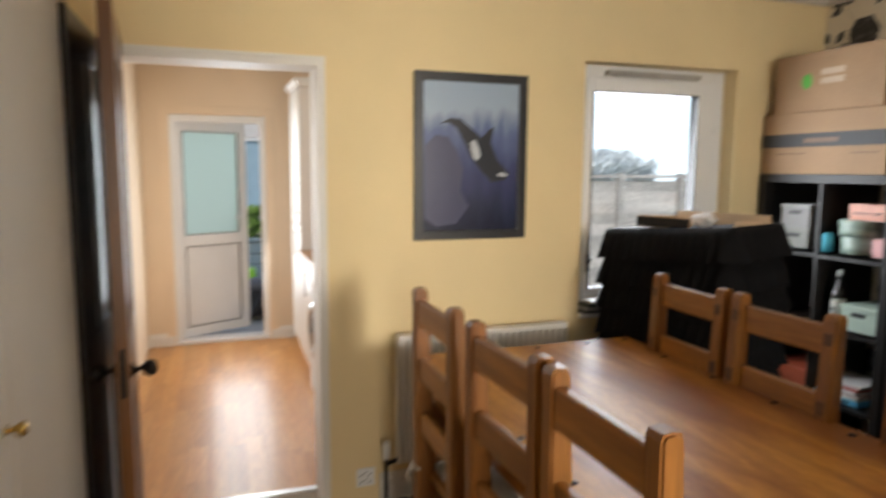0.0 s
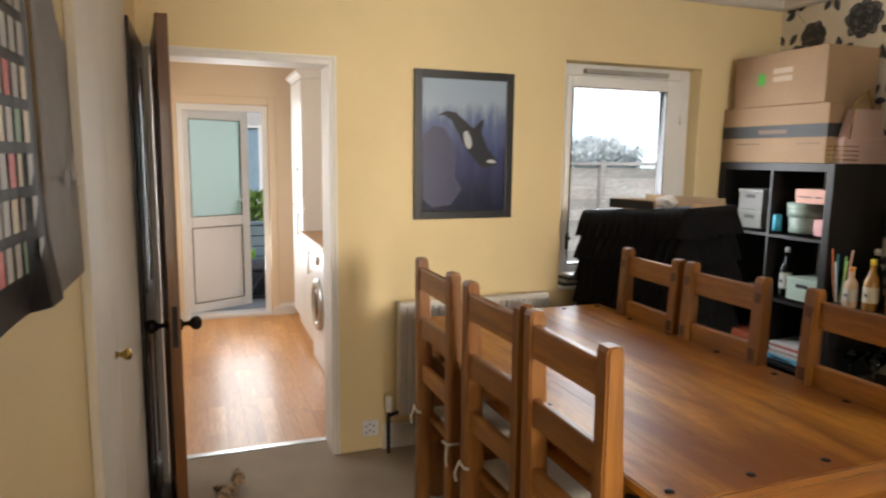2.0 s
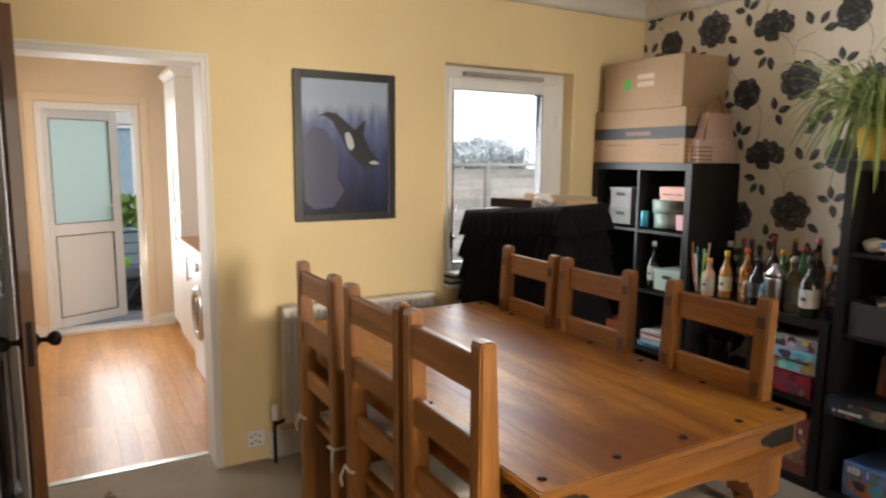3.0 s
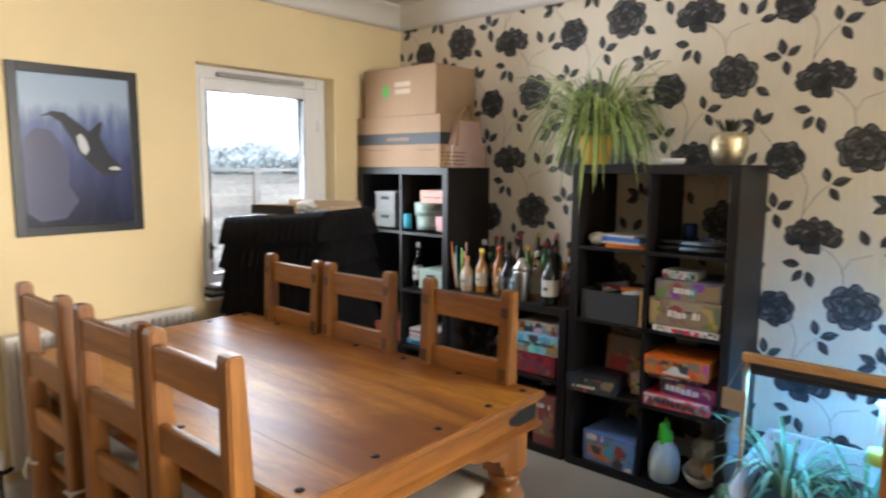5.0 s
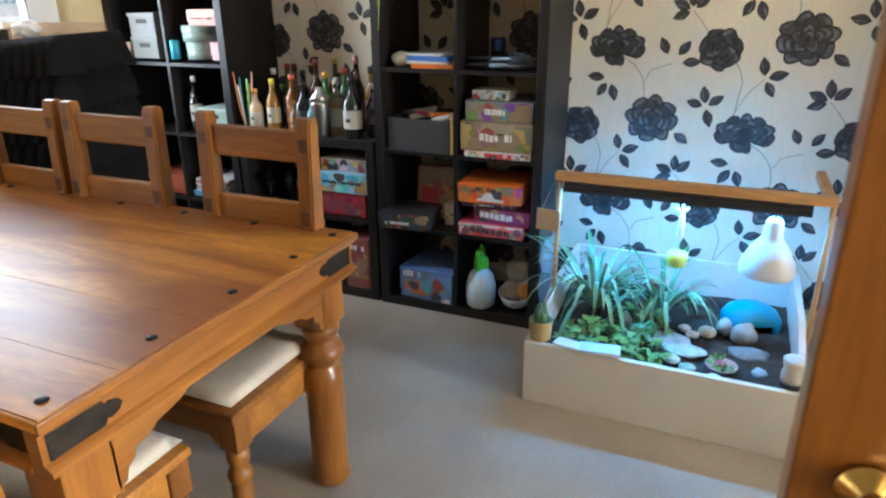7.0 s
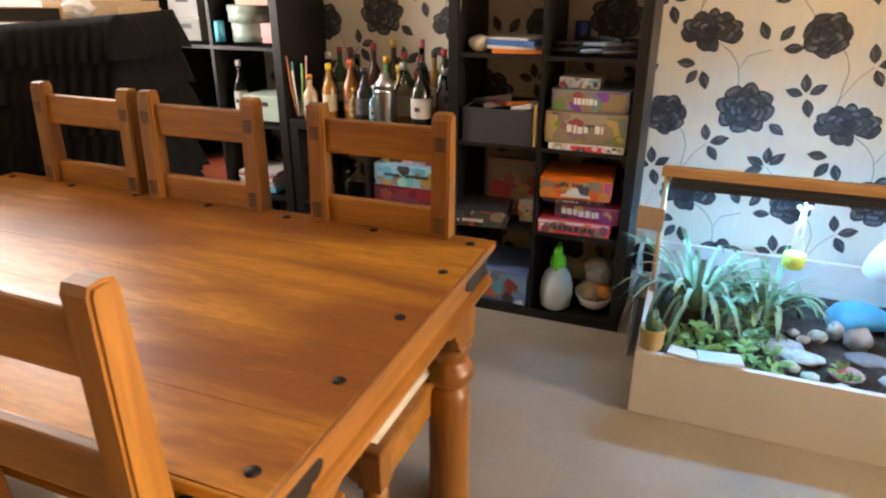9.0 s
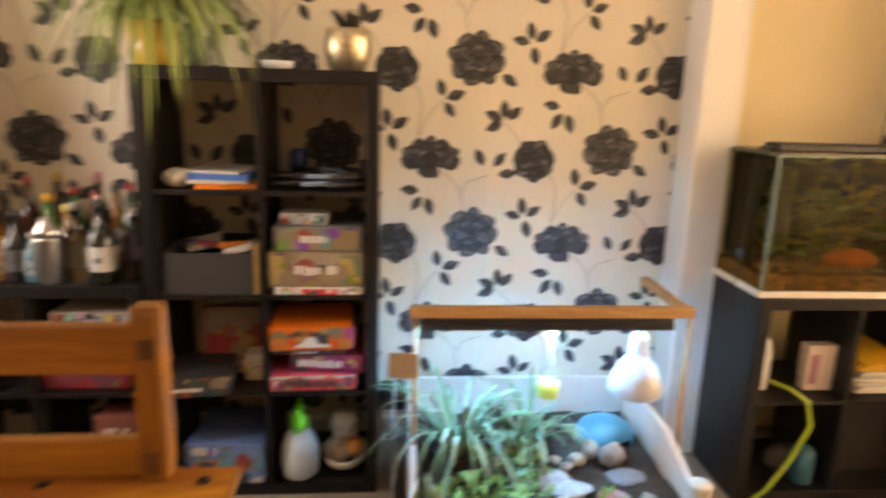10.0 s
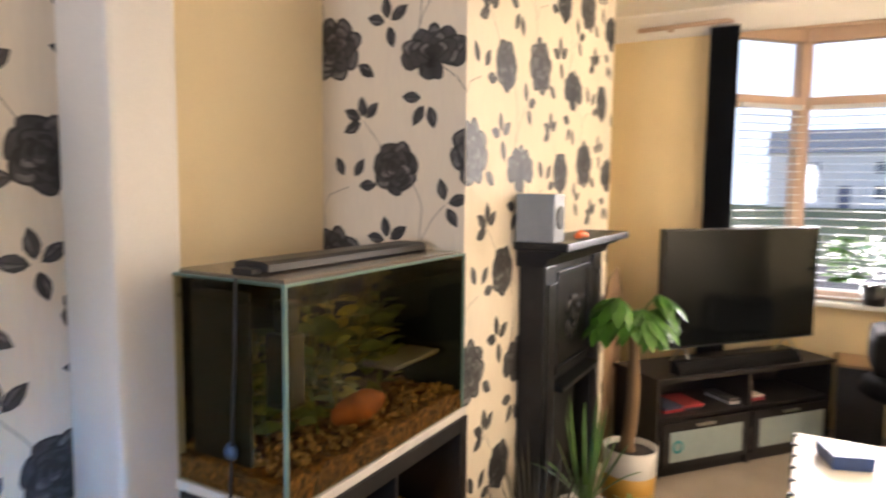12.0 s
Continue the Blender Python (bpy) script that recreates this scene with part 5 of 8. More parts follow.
def fabric_bin(y0, y1, z, h, color, label, x=2.80, d=0.33, name="storage_bin"):
    t = thing(name, pose(x, y0, z), label, "storage box")
    w = y1 - y0
    m = plain("bin_surface", color, 0.7)
    bm = B()
    for a in ((0, 0.008, 0, w), (d - 0.008, d, 0, w), (0.008, d - 0.008, 0, 0.008), (0.008, d - 0.008, w - 0.008, w)):
        box(bm, a[0], a[1], a[2], a[3], 0, h, 0.001)
    box(bm, 0.008, d - 0.008, 0.008, w - 0.008, 0, 0.006)
    part("body", bm, m, t)
    return t


fabric_bin(0.87, 1.17, 1.132 - 0.37 + 0.002, 0.15, (0.035, 0.035, 0.037), "dark grey fabric bin overfilled with papers")
rng = random.Random(12)
for k, (col, lab) in enumerate([((0.70, 0.68, 0.66), "white paper packet in the bin"), ((0.80, 0.25, 0.04), "orange packet in the bin"), ((0.35, 0.05, 0.10), "dark red packet in the bin"), ((0.68, 0.66, 0.64), "white paper packet in the bin"), ((0.10, 0.10, 0.12), "black pouch in the bin")]):
    ob = part("packet", box(B(), -0.06, 0.06, -0.045, 0.045, 0, 0.02, 0.006), plain("packet_print", col, 0.5))
    ob.matrix_basis = pose(2.90 + 0.02 * k, 0.93 + 0.045 * k, 0.905 + 0.004 * (k % 2), 12 * (k % 3 - 1), 10 * (k % 2), 35 * k)
    tagged(ob, lab, "packet")
bm = box(B(), 2.80, 2.93, 0.852, 0.866, 0.765, 0.94, 0.001)
tagged(part("book", bm, plain("yellow_cover", (0.55, 0.36, 0.12), 0.5)), "yellow book standing in the shelf", "book")
# top row of the left column: folders and a soft ball of cloth
for k, (col, lab, th) in enumerate([((0.75, 0.22, 0.04), "orange folder lying on the shelf", 0.018), ((0.62, 0.60, 0.56), "white pad lying on the shelf", 0.012), ((0.05, 0.16, 0.50), "blue folder lying on the shelf", 0.022), ((0.65, 0.63, 0.60), "white booklet lying on the shelf", 0.008)]):
    z = 1.1315 + sum([0.018, 0.012, 0.022, 0.008][:k])
    ob = part("folder", box(B(), -0.12, 0.12, -0.10, 0.10, 0, th, 0.003), plain("folder_cover", col, 0.45))
    ob.matrix_basis = pose(2.93, 0.965 + 0.012 * (k % 2), z, 0, 0, 8 - 7 * k)
    tagged(ob, lab, "folder")
bm = B()
bmesh.ops.create_icosphere(bm, subdivisions=3, radius=0.045)
for v in bm.verts:
    v.co *= 1 + 0.18 * noise.noise(v.co * 30)
    v.co.z *= 0.75
ob = part("cloth_bundle", bm, CREAM_CLOTH, smooth=True)
ob.location = (2.86, 1.12, 1.164)
tagged(ob, "crumpled cream cloth bundle on the shelf", "cloth")
# top row of the right column: cables, goggles, a blue can
for k, (col, lab) in enumerate([((0.03, 0.03, 0.035), "black cable coil on the shelf"), ((0.22, 0.32, 0.46), "pale blue strap on the shelf"), ((0.02, 0.02, 0.022), "black headset on the shelf")]):
    bm = B()
    r2 = random.Random(k)
    pts = [(0.06 * math.cos(i * 0.9) * (1 + 0.4 * r2.random()), 0.075 * math.sin(i * 0.9) * (1 + 0.3 * r2.random()), 0.012 + 0.0035 * i) for i in range(15)]
    tube(bm, pts, 0.009, 7)
    ob = part("cable_coil", bm, plain("cable_jacket", col, 0.5))
    ob.location = (2.88 + 0.015 * k, 0.56 + 0.09 * k, 1.129)
    tagged(ob, lab, "cable")
bm = B()
lathe(bm, [(0.03, 0), (0.033, 0.004), (0.033, 0.11), (0.028, 0.118), (0.001, 0.118)], 20)
ob = part("tin_can", bm, [plain("blue_can", (0.03, 0.06, 0.22), 0.3, 0.5)])
ob.location = (3.05, 0.74, 1.1315)
tagged(ob, "dark blue can at the back of the shelf", "can")


def spray_bottle():
    t = thing("spray_bottle", pose(2.86, 0.735, 0.0425), "white pump spray bottle with a bright green trigger head", "bottle")
    bm = B()
    lathe(bm, [(0.055, 0), (0.066, 0.01), (0.072, 0.06), (0.070, 0.11), (0.055, 0.16), (0.03, 0.19), (0.028, 0.20)], 24)
    part("tank", bm, material("milky_plastic", (0.62, 0.72, 0.76), 0.35, vary=0.04), t)
    green = plain("green_plastic", (0.12, 0.62, 0.03), 0.4)
    bm = B()
    lathe(bm, [(0.034, 0.195), (0.036, 0.20), (0.034, 0.235), (0.018, 0.25), (0.018, 0.275)], 18)
    box(bm, -0.05, 0.02, -0.013, 0.013, 0.255, 0.285, 0.005)
    box(bm, -0.045, -0.032, -0.009, 0.009, 0.185, 0.255, 0.003)
    tube(bm, [(0, 0, 0.28), (0.0, 0, 0.305)], 0.008, 8)
    part("trigger_head", bm, green, t, "bright green trigger head")


spray_bottle()


def bowl(x, y, z, r, h, mat_, label, tilt=0):
    bm = B()
    lathe(bm, [(r * 0.45, 0), (r * 0.8, h * 0.35), (r, h), (r * 0.97, h), (r * 0.75, h * 0.38), (r * 0.4, h * 0.06)], 28, cap=False)
    ob = part("bowl", bm, mat_)
    ob.matrix_basis = pose(x, y, z, 0, tilt, 0)
    return tagged(ob, label, "bowl")


bowl(2.90, 0.57, 0.056, 0.085, 0.075, plain("white_enamel", (0.7, 0.68, 0.64), 0.3), "white bowl on the bottom shelf", -10)
for k, (dx, dy, dz, r, col, lab) in enumerate([(0.0, 0.02, 0.07, 0.052, (0.42, 0.33, 0.24), "crumpled brown paper in the bowl"), (-0.01, -0.035, 0.08, 0.036, (0.72, 0.30, 0.06), "orange ball in the bowl"), (0.03, 0.0, 0.155, 0.06, (0.45, 0.44, 0.40), "crumpled clear bag above the bowl")]):
    bm = B()
    bmesh.ops.create_icosphere(bm, subdivisions=3, radius=r)
    for v in bm.verts:
        v.co *= 1 + 0.22 * noise.noise(v.co * 40 + Vector((k * 9, 0, 0)))
    ob = part("crumple", bm, plain("crumpled_surface", col, 0.6))
    ob.location = (2.90 + dx, 0.57 + dy, 0.056 + dz)
    tagged(ob, lab, "bag")

# window-side shelf


def lidded_bin(y0, y1, z, h, color, label):
    t = fabric_bin(y0, y1, z, h - 0.018, color, label, 2.81, 0.24)
    w = y1 - y0
    part("rim", box(B(), -0.006, 0.246, -0.006, w + 0.006, h - 0.018, h, 0.004), plain("bin_rim", tuple(c * 1.1 for c in color), 0.5), t)
    part("grip", box(B(), -0.003, -0.0005, w / 2 - 0.035, w / 2 + 0.035, h - 0.05, h - 0.03, 0.0), BLACK, t, "dark grip slot")


lidded_bin(2.49, 2.66, 1.132, 0.105, (0.27, 0.28, 0.26), "grey-green plastic storage bin")
lidded_bin(2.49, 2.66, 1.238, 0.115, (0.34, 0.34, 0.34), "light grey plastic storage bin on another")
MINT = plain("mint_enamel", (0.30, 0.39, 0.34), 0.35)
for y, z, r, h, lab in ((2.27, 1.132, 0.085, 0.085, "mint green round tin on the shelf"), (2.27, 1.218, 0.098, 0.075, "mint green round tin stacked on another")):
    t = thing("round_tin", pose(2.90, y, z), lab, "tin")
    bm = B()
    lathe(bm, [(r * 0.97, 0), (r * 0.97, h * 0.7)], 28)
    part("body", bm, MINT, t)
    bm = B()
    lathe(bm, [(r, h * 0.6), (r, h * 0.97), (r * 0.97, h), (0.001, h)], 28, cap=False)
    part("lid", bm, MINT, t)
game_box(2.84, 2.12, 2.30, 1.294, 0.075, 0.16, (0.52, 0.24, 0.17), "coral pink scalloped gift box", bars=[(0.1, 0.9, 0.4, 0.5)], name="gift_box")
game_box(2.82, 2.09, 2.155, 1.132, 0.085, 0.10, (0.50, 0.26, 0.25), "pale pink gift box on the shelf", name="gift_box")
game_box(2.815, 2.69, 2.745, 1.132, 0.075, 0.06, (0.78, 0.42, 0.34), "pale coral box on the shelf", name="gift_box")
bm = B()
lathe(bm, [(0.022, 0), (0.024, 0.004), (0.024, 0.085), (0.02, 0.092), (0.001, 0.092)], 18, pose(2.82, 2.385, 1.132))
tagged(part("tin_can", bm, plain("teal_can", (0.05, 0.30, 0.40), 0.35, 0.4)), "teal blue drink can on the shelf", "can")


def bottle(x, y, z, r, h, color, label, cap, label_color=None, neck=0.35, clear=False):
    t = thing("bottle", pose(x, y, z), label, "bottle", "bottles on the low shelf")
    body = glass("bottle_glass", color, 0.02) if clear else plain("bottle_dark_glass", color, 0.08)
    hb = h * (1 - neck)
    bm = B()
    lathe(bm, [(r * 0.9, 0), (r, 0.006), (r, hb * 0.88), (r * 0.75, hb), (r * 0.36, hb + h * 0.09), (r * 0.33, h * 0.93)], 16)
    part("body", bm, body, t)
    bm = B()
    lathe(bm, [(r * 0.40, h * 0.90), (r * 0.40, h), (0.001, h)], 12)
    part("cap", bm, plain("bottle_cap", cap, 0.4), t)
    if label_color:
        bm = B()
        lathe(bm, [(r * 1.012, hb * 0.25), (r * 1.012, hb * 0.72)], 16, cap=False)
        part("label", bm, plain("bottle_label", tuple(0.75 * c for c in label_color), 0.6), t)
        bm = B()
        box(bm, -r * 1.02 - 0.0008, -r * 1.013, -r * 0.28, r * 0.28, hb * 0.42, hb * 0.52)
        part("lettering", bm, BARS, t)


bottle(2.86, 2.335, 0.7755, 0.032, 0.27, (0.80, 0.86, 0.82), "clear glass bottle with a white label", (0.6, 0.6, 0.58), (0.70, 0.68, 0.62), clear=True)
lidded_bin(2.09, 2.28, 0.7755, 0.12, (0.36, 0.45, 0.38), "sage green storage bin")
game_box(2.82, 2.16, 2.40, 0.412, 0.03, 0.26, (0.10, 0.36, 0.55), "flat blue carton on the shelf", bars=[(0.2, 0.8, 0.3, 0.7)], name="carton")
for k in range(5):
    ob = part("magazine", box(B(), -0.11, 0.11, -0.105, 0.105, 0, 0.014, 0.002), plain("magazine_cover", [(0.62, 0.60, 0.58), (0.50, 0.42, 0.40), (0.65, 0.63, 0.62), (0.45, 0.12, 0.10), (0.60, 0.58, 0.56)][k], 0.5))
    ob.matrix_basis = pose(2.93, 2.27, 0.443 + 0.0145 * k, 0, 0, 5 * math.sin(k * 2))
    tagged(ob, ["white magazine in a pile", "worn pale magazine in a pile", "white magazine in a pile", "red magazine in a pile", "white magazine on a pile"][k], "magazine", "magazine pile")
game_box(2.82, 2.45, 2.72, 0.412, 0.10, 0.28, (0.40, 0.09, 0.05), "dull red carton on the low shelf", name="carton")
game_box(2.82, 2.10, 2.38, 0.0425, 0.14, 0.30, (0.30, 0.28, 0.26), "grey carton on the bottom shelf", name="carton")

# cartons on top of that shelf


def moving_box(x, y0, y1, z, h, d, label, band, mark):
    t = thing("cardboard_box", pose(x, y0, z), label, "box", "cardboard boxes on the shelf")
    w = y1 - y0
    part("carton", box(B(), 0, d, 0, w, 0, h - 0.002, 0.004), CARD, t)
    bm = B()
    box(bm, 0.001, d - 0.001, 0.001, w / 2 - 0.001, h - 0.0018, h + 0.001)
    box(bm, 0.001, d - 0.001, w / 2 + 0.001, w - 0.001, h - 0.0018, h + 0.001)
    part("flap", bm, CARD, t)
    if band:
        bm = B()
        box(bm, -0.0012, d + 0.0012, -0.0012, w + 0.0012, h * 0.44, h * 0.66)
        part("printed_band", bm, plain("black_print", (0.03, 0.03, 0.032), 0.6), t, "printed black band")
        bm = B()
        box(bm, -0.0018, -0.0012, w * 0.35, w * 0.62, h * 0.51, h * 0.58)
        for a, b in ((0.05, 0.25), (0.6, 0.85)):
            box(bm, -0.0006, -0.0002, w * a, w * b, h * 0.32, h * 0.345)
        part("lettering", bm, plain("brown_print", (0.20, 0.12, 0.07), 0.6), t)
    if mark:
        bm = B()
        lathe(bm, [(0.032, 0), (0.032, 0.0008)], 20, pose(-0.001, w * 0.68, h * 0.52, 0, 90, 0) @ Matrix.Diagonal((1.15, 0.9, 1, 1)))
        part("printed_mark", bm, plain("green_print", (0.10, 0.45, 0.06), 0.6), t, "printed green mark")
        bm = B()
        for z0 in (0.45, 0.60):
            box(bm, -0.0008, -0.0002, w * 0.34, w * 0.55, h * z0, h * (z0 + 0.1))
        part("lettering", bm, plain("pale_brown_print", (0.58, 0.45, 0.33), 0.6), t)


moving_box(2.79, 2.10, 2.80, 1.506, 0.305, 0.37, "large brown cardboard box with a black printed band", True, False)
moving_box(2.80, 2.14, 2.745, 1.813, 0.285, 0.36, "large plain cardboard box with a green mark", False, True)


def pink_caddy():
    t = thing("storage_box", pose(2.83, 2.037, 1.506), "pale pink storage box with a wire handle", "box")
    m = plain("dusty_pink", (0.62, 0.42, 0.36), 0.6)
    part("body", box(B(), 0, 0.31, 0, 0.058, 0, 0.13, 0.004), m, t)
    bm = B()
    prism(bm, [(0.02, 0.131), (0.29, 0.131), (0.25, 0.27), (0.07, 0.27)], "y", 0.004, 0.05)
    part("lid", bm, m, t)
    bm = B()
    tube(bm, [(0.03, -0.006, 0.12), (0.05, -0.006, 0.30), (0.13, -0.006, 0.36), (0.17, -0.006, 0.27)], 0.004, 6)
    for k in range(4):
        tube(bm, [(-0.035, 0.06 - 0.006, 0.02 + 0.022 * k), (-0.03, -0.006, 0.02 + 0.022 * k), (0.10, -0.006, 0.018 + 0.022 * k)], 0.003, 6)
    part("wire_basket", bm, BRASS, t, "thin brass wire")


pink_caddy()

# ---- bottles and glasses on the low shelf ----
spec = [(2.84, 1.93, 0.034, 0.20, (0.50, 0.34, 0.22), (0.7, 0.3, 0.05), (0.55, 0.48, 0.40), False), (2.95, 1.89, 0.036, 0.29, (0.85, 0.88, 0.88), (0.5, 0.5, 0.5), None, True),
        (2.86, 1.84, 0.033, 0.25, (0.30, 0.14, 0.03), (0.75, 0.55, 0.03), (0.70, 0.60, 0.42), False), (3.0, 1.80, 0.036, 0.31, (0.05, 0.02, 0.01), (0.10, 0.03, 0.02), (0.55, 0.30, 0.10), False),
        (2.90, 1.75, 0.036, 0.27, (0.28, 0.10, 0.02), (0.6, 0.1, 0.05), (0.60, 0.25, 0.08), False), (3.04, 1.70, 0.036, 0.33, (0.06, 0.02, 0.015), (0.35, 0.05, 0.05), None, False),
        (2.86, 1.66, 0.040, 0.24, (0.02, 0.02, 0.022), (0.02, 0.02, 0.02), (0.10, 0.10, 0.10), False), (2.97, 1.60, 0.036, 0.28, (0.08, 0.22, 0.06), (0.75, 0.40, 0.04), (0.45, 0.52, 0.30), False),
        (3.08, 1.56, 0.037, 0.29, (0.05, 0.16, 0.05), (0.45, 0.06, 0.04), (0.6, 0.55, 0.4), False), (2.86, 1.465, 0.042, 0.27, (0.84, 0.87, 0.86), (0.3, 0.3, 0.3), None, True),
        (2.98, 1.43, 0.036, 0.36, (0.75, 0.35, 0.36), (0.45, 0.18, 0.18), None, True), (2.84, 1.375, 0.044, 0.28, (0.015, 0.02, 0.015), (0.02, 0.02, 0.02), (0.72, 0.70, 0.66), False),
        (3.0, 1.33, 0.036, 0.32, (0.03, 0.06, 0.03), (0.40, 0.03, 0.04), (0.60, 0.56, 0.48), False), (2.88, 1.285, 0.034, 0.25, (0.45, 0.36, 0.55), (0.55, 0.55, 0.55), None, True),
        (3.09, 1.91, 0.034, 0.30, (0.04, 0.10, 0.04), (0.5, 0.06, 0.05), (0.50, 0.44, 0.30), False), (3.10, 1.82, 0.036, 0.27, (0.70, 0.74, 0.74), (0.08, 0.08, 0.09), None, True), (3.11, 1.63, 0.036, 0.34, (0.05, 0.03, 0.02), (0.6, 0.42, 0.08), (0.42, 0.36, 0.26), False), (3.09, 1.49, 0.034, 0.27, (0.70, 0.72, 0.70), (0.55, 0.10, 0.06), (0.45, 0.42, 0.36), True), (2.86, 1.75 - 0.035, 0.024, 0.15, (0.24, 0.10, 0.03), (0.72, 0.35, 0.04), (0.5, 0.32, 0.12), False), (2.84, 1.60, 0.026, 0.17, (0.10, 0.24, 0.30), (0.62, 0.60, 0.56), (0.35, 0.45, 0.5), False),
        (3.10, 1.42, 0.036, 0.30, (0.35, 0.18, 0.05), (0.05, 0.05, 0.05), (0.66, 0.60, 0.5), False), (2.93, 1.52, 0.035, 0.25, (0.32, 0.18, 0.05), (0.7, 0.55, 0.1), (0.7, 0.65, 0.5), False)]
names = ["small bottle of pale liqueur with an orange top", "clear glass spirit bottle with a grey cap", "amber bottle with a yellow cap", "tall dark wine bottle", "amber spirit bottle with a label", "tall dark red wine bottle", "squat black bottle on the low shelf", "green bottle with an orange cap",
         "dark green wine bottle with a label", "square clear gin bottle", "tall pink glass bottle", "black bottle with a white label", "dark wine bottle with a red cap", "pale violet glass bottle", "dark green bottle with a red cap", "clear glass bottle with a black cap", "tall dark bottle with a gold cap", "clear bottle with a red cap and a label", "miniature amber bottle with an orange cap", "small blue bottle with a pale cap", "amber bottle with a black cap", "amber bottle with a gold cap"]
for (x, y, r, h, col, cap, lab, clr), nm in zip(spec, names):
    bottle(x, y, 0.801, r, h, col, nm, cap, lab, clear=clr)


def shaker():
    t = thing("cocktail_shaker", pose(2.83, 1.545, 0.801), "polished steel cocktail shaker", "shaker")
    bm = B()
    lathe(bm, [(0.032, 0), (0.034, 0.004), (0.044, 0.15), (0.044, 0.16)], 22)
    part("cup", bm, STEEL, t)
    bm = B()
    lathe(bm, [(0.0445, 0.161), (0.04, 0.185), (0.022, 0.205), (0.02, 0.225), (0.001, 0.228)], 22)
    part("cap", bm, STEEL, t)


shaker()


def straw_jar():
    t = thing("straw_jar", pose(2.83, 1.985, 0.801), "glass jar of coloured paper straws", "jar")
    bm = B()
    lathe(bm, [(0.032, 0), (0.036, 0.005), (0.036, 0.10), (0.033, 0.10), (0.033, 0.008)], 18, cap=False)
    part("jar", bm, GLASS, t)
    rng = random.Random(2)
    for k, col in enumerate([(0.75, 0.72, 0.1), (0.1, 0.45, 0.55), (0.8, 0.25, 0.1), (0.75, 0.7, 0.65), (0.25, 0.6, 0.2), (0.8, 0.45, 0.4)]):
        bm = B()
        a = k * 1.05
        tube(bm, [(0.012 * math.cos(a), 0.012 * math.sin(a), 0.012), (0.030 * math.cos(a), 0.034 * math.sin(a), 0.13), (0.042 * math.cos(a), 0.045 * math.sin(a), 0.22 + 0.03 * (k % 3))], 0.004, 7)
        part("straw", bm, plain("straw_paper", col, 0.6), t)


straw_jar()


def martini_glass(y, x):
    t = thing("martini_glass", pose(x, y, 0.412), "clear stemmed martini glass on the shelf", "glass", "martini glasses on the low shelf")
    bm = B()
    lathe(bm, [(0.036, 0), (0.034, 0.003), (0.004, 0.008), (0.0035, 0.10), (0.008, 0.105), (0.058, 0.165), (0.056, 0.165), (0.006, 0.109)], 24, cap=False)
    part("bowl_and_stem", bm, CLEAR, t)


for y, x in ((1.90, 2.85), (1.77, 2.84), (1.83, 2.95)):
    martini_glass(y, x)
game_box(2.81, 1.30, 1.60, 0.53, 0.10, 0.27, (0.22, 0.42, 0.56), "light blue boxed game on another box", bars=[(0.1, 0.9, 0.45, 0.6)], name="board_game")
game_box(2.82, 1.32, 1.61, 0.412, 0.118, 0.28, (0.25, 0.02, 0.03), "dark red carton on the low shelf", spots=[(0.2, 0.8, 0.2, 0.8, (0.35, 0.03, 0.04))], name="board_game")
game_box(2.84, 1.31, 1.57, 0.63, 0.06, 0.22, (0.50, 0.46, 0.44), "pale illustrated game box", spots=[(0.05, 0.4, 0.1, 0.9, (0.55, 0.14, 0.10)), (0.5, 0.95, 0.1, 0.8, (0.30, 0.38, 0.45))], name="board_game")
game_box(2.80, 1.30, 1.44, 0.0425, 0.27, 0.25, (0.18, 0.06, 0.05), "tall brown and red game box on the floor shelf", bars=[(0.2, 0.8, 0.75, 0.85)], spots=[(0.1, 0.9, 0.2, 0.6, (0.30, 0.17, 0.11))], name="board_game")

# ---- the covered thing by the window ----


def ruffled_cover():
    """A stand hidden under a black cloth with tiers of ruffles."""
    ax = math.atan2(1.90 - 2.66, 2.02 - 1.76)
    t = thing("covered_stand", pose(1.745, 2.655, 0, 0, 0, math.degrees(ax)), "stand covered by a black tiered ruffle cloth by the window", "cover")
    L, D, H = 0.62, 0.42, 1.235
    rng = random.Random(8)
    for k in range(11):
        bm = B()
        z1 = H - k * 0.112 + (0.0 if k else 0.01)
        z0 = max(0.005, z1 - 0.15)
        n = 150
        per = [(0, 0), (L, 0), (L, D), (0, D)]
        def at(s, out):
            s = s % 1.0 * 2 * (L + D)
            if s < L:
                return (s, -out)
            s -= L
            if s < D:
                return (L + out, s)
            s -= D
            if s < L:
                return (L - s, D + out)
            return (-out, D - (s - L))
        rows = []
        for j, (z, o, w) in enumerate(((z1, 0.0, 0.0), (z1 - 0.03, 0.020, 0.003), ((z0 + z1) / 2, 0.040, 0.008), (z0 + 0.012, 0.060, 0.014))):
            row = []
            for i in range(n):
                f = i / n
                out = o + w * math.sin(f * 2 * math.pi * 46 + k * 2.1 + 1.3 * math.sin(f * 31 + k))
                x, y = at(f, out)
                tilt = 0.05 * (x / L)
                row.append(bm.verts.new((x, y, z + (tilt * (1 - k / 11)) + (0.006 * math.sin(f * 140 + k) if j == 3 else 0))))
            rows.append(row)
        for a, b in zip(rows, rows[1:]):
            for i in range(n):
                bm.faces.new((a[i], b[i], b[(i + 1) % n], a[(i + 1) % n])).smooth = True
        if k == 0:
            bm.faces.new(rows[0])
        part("ruffle", bm, BLACK_CLOTH, t)
    bm = B()
    box(bm, 0.02, L - 0.02, 0.02, D - 0.02, 0, H - 0.06)
    part("stand", bm, BLACK, t)
    return t


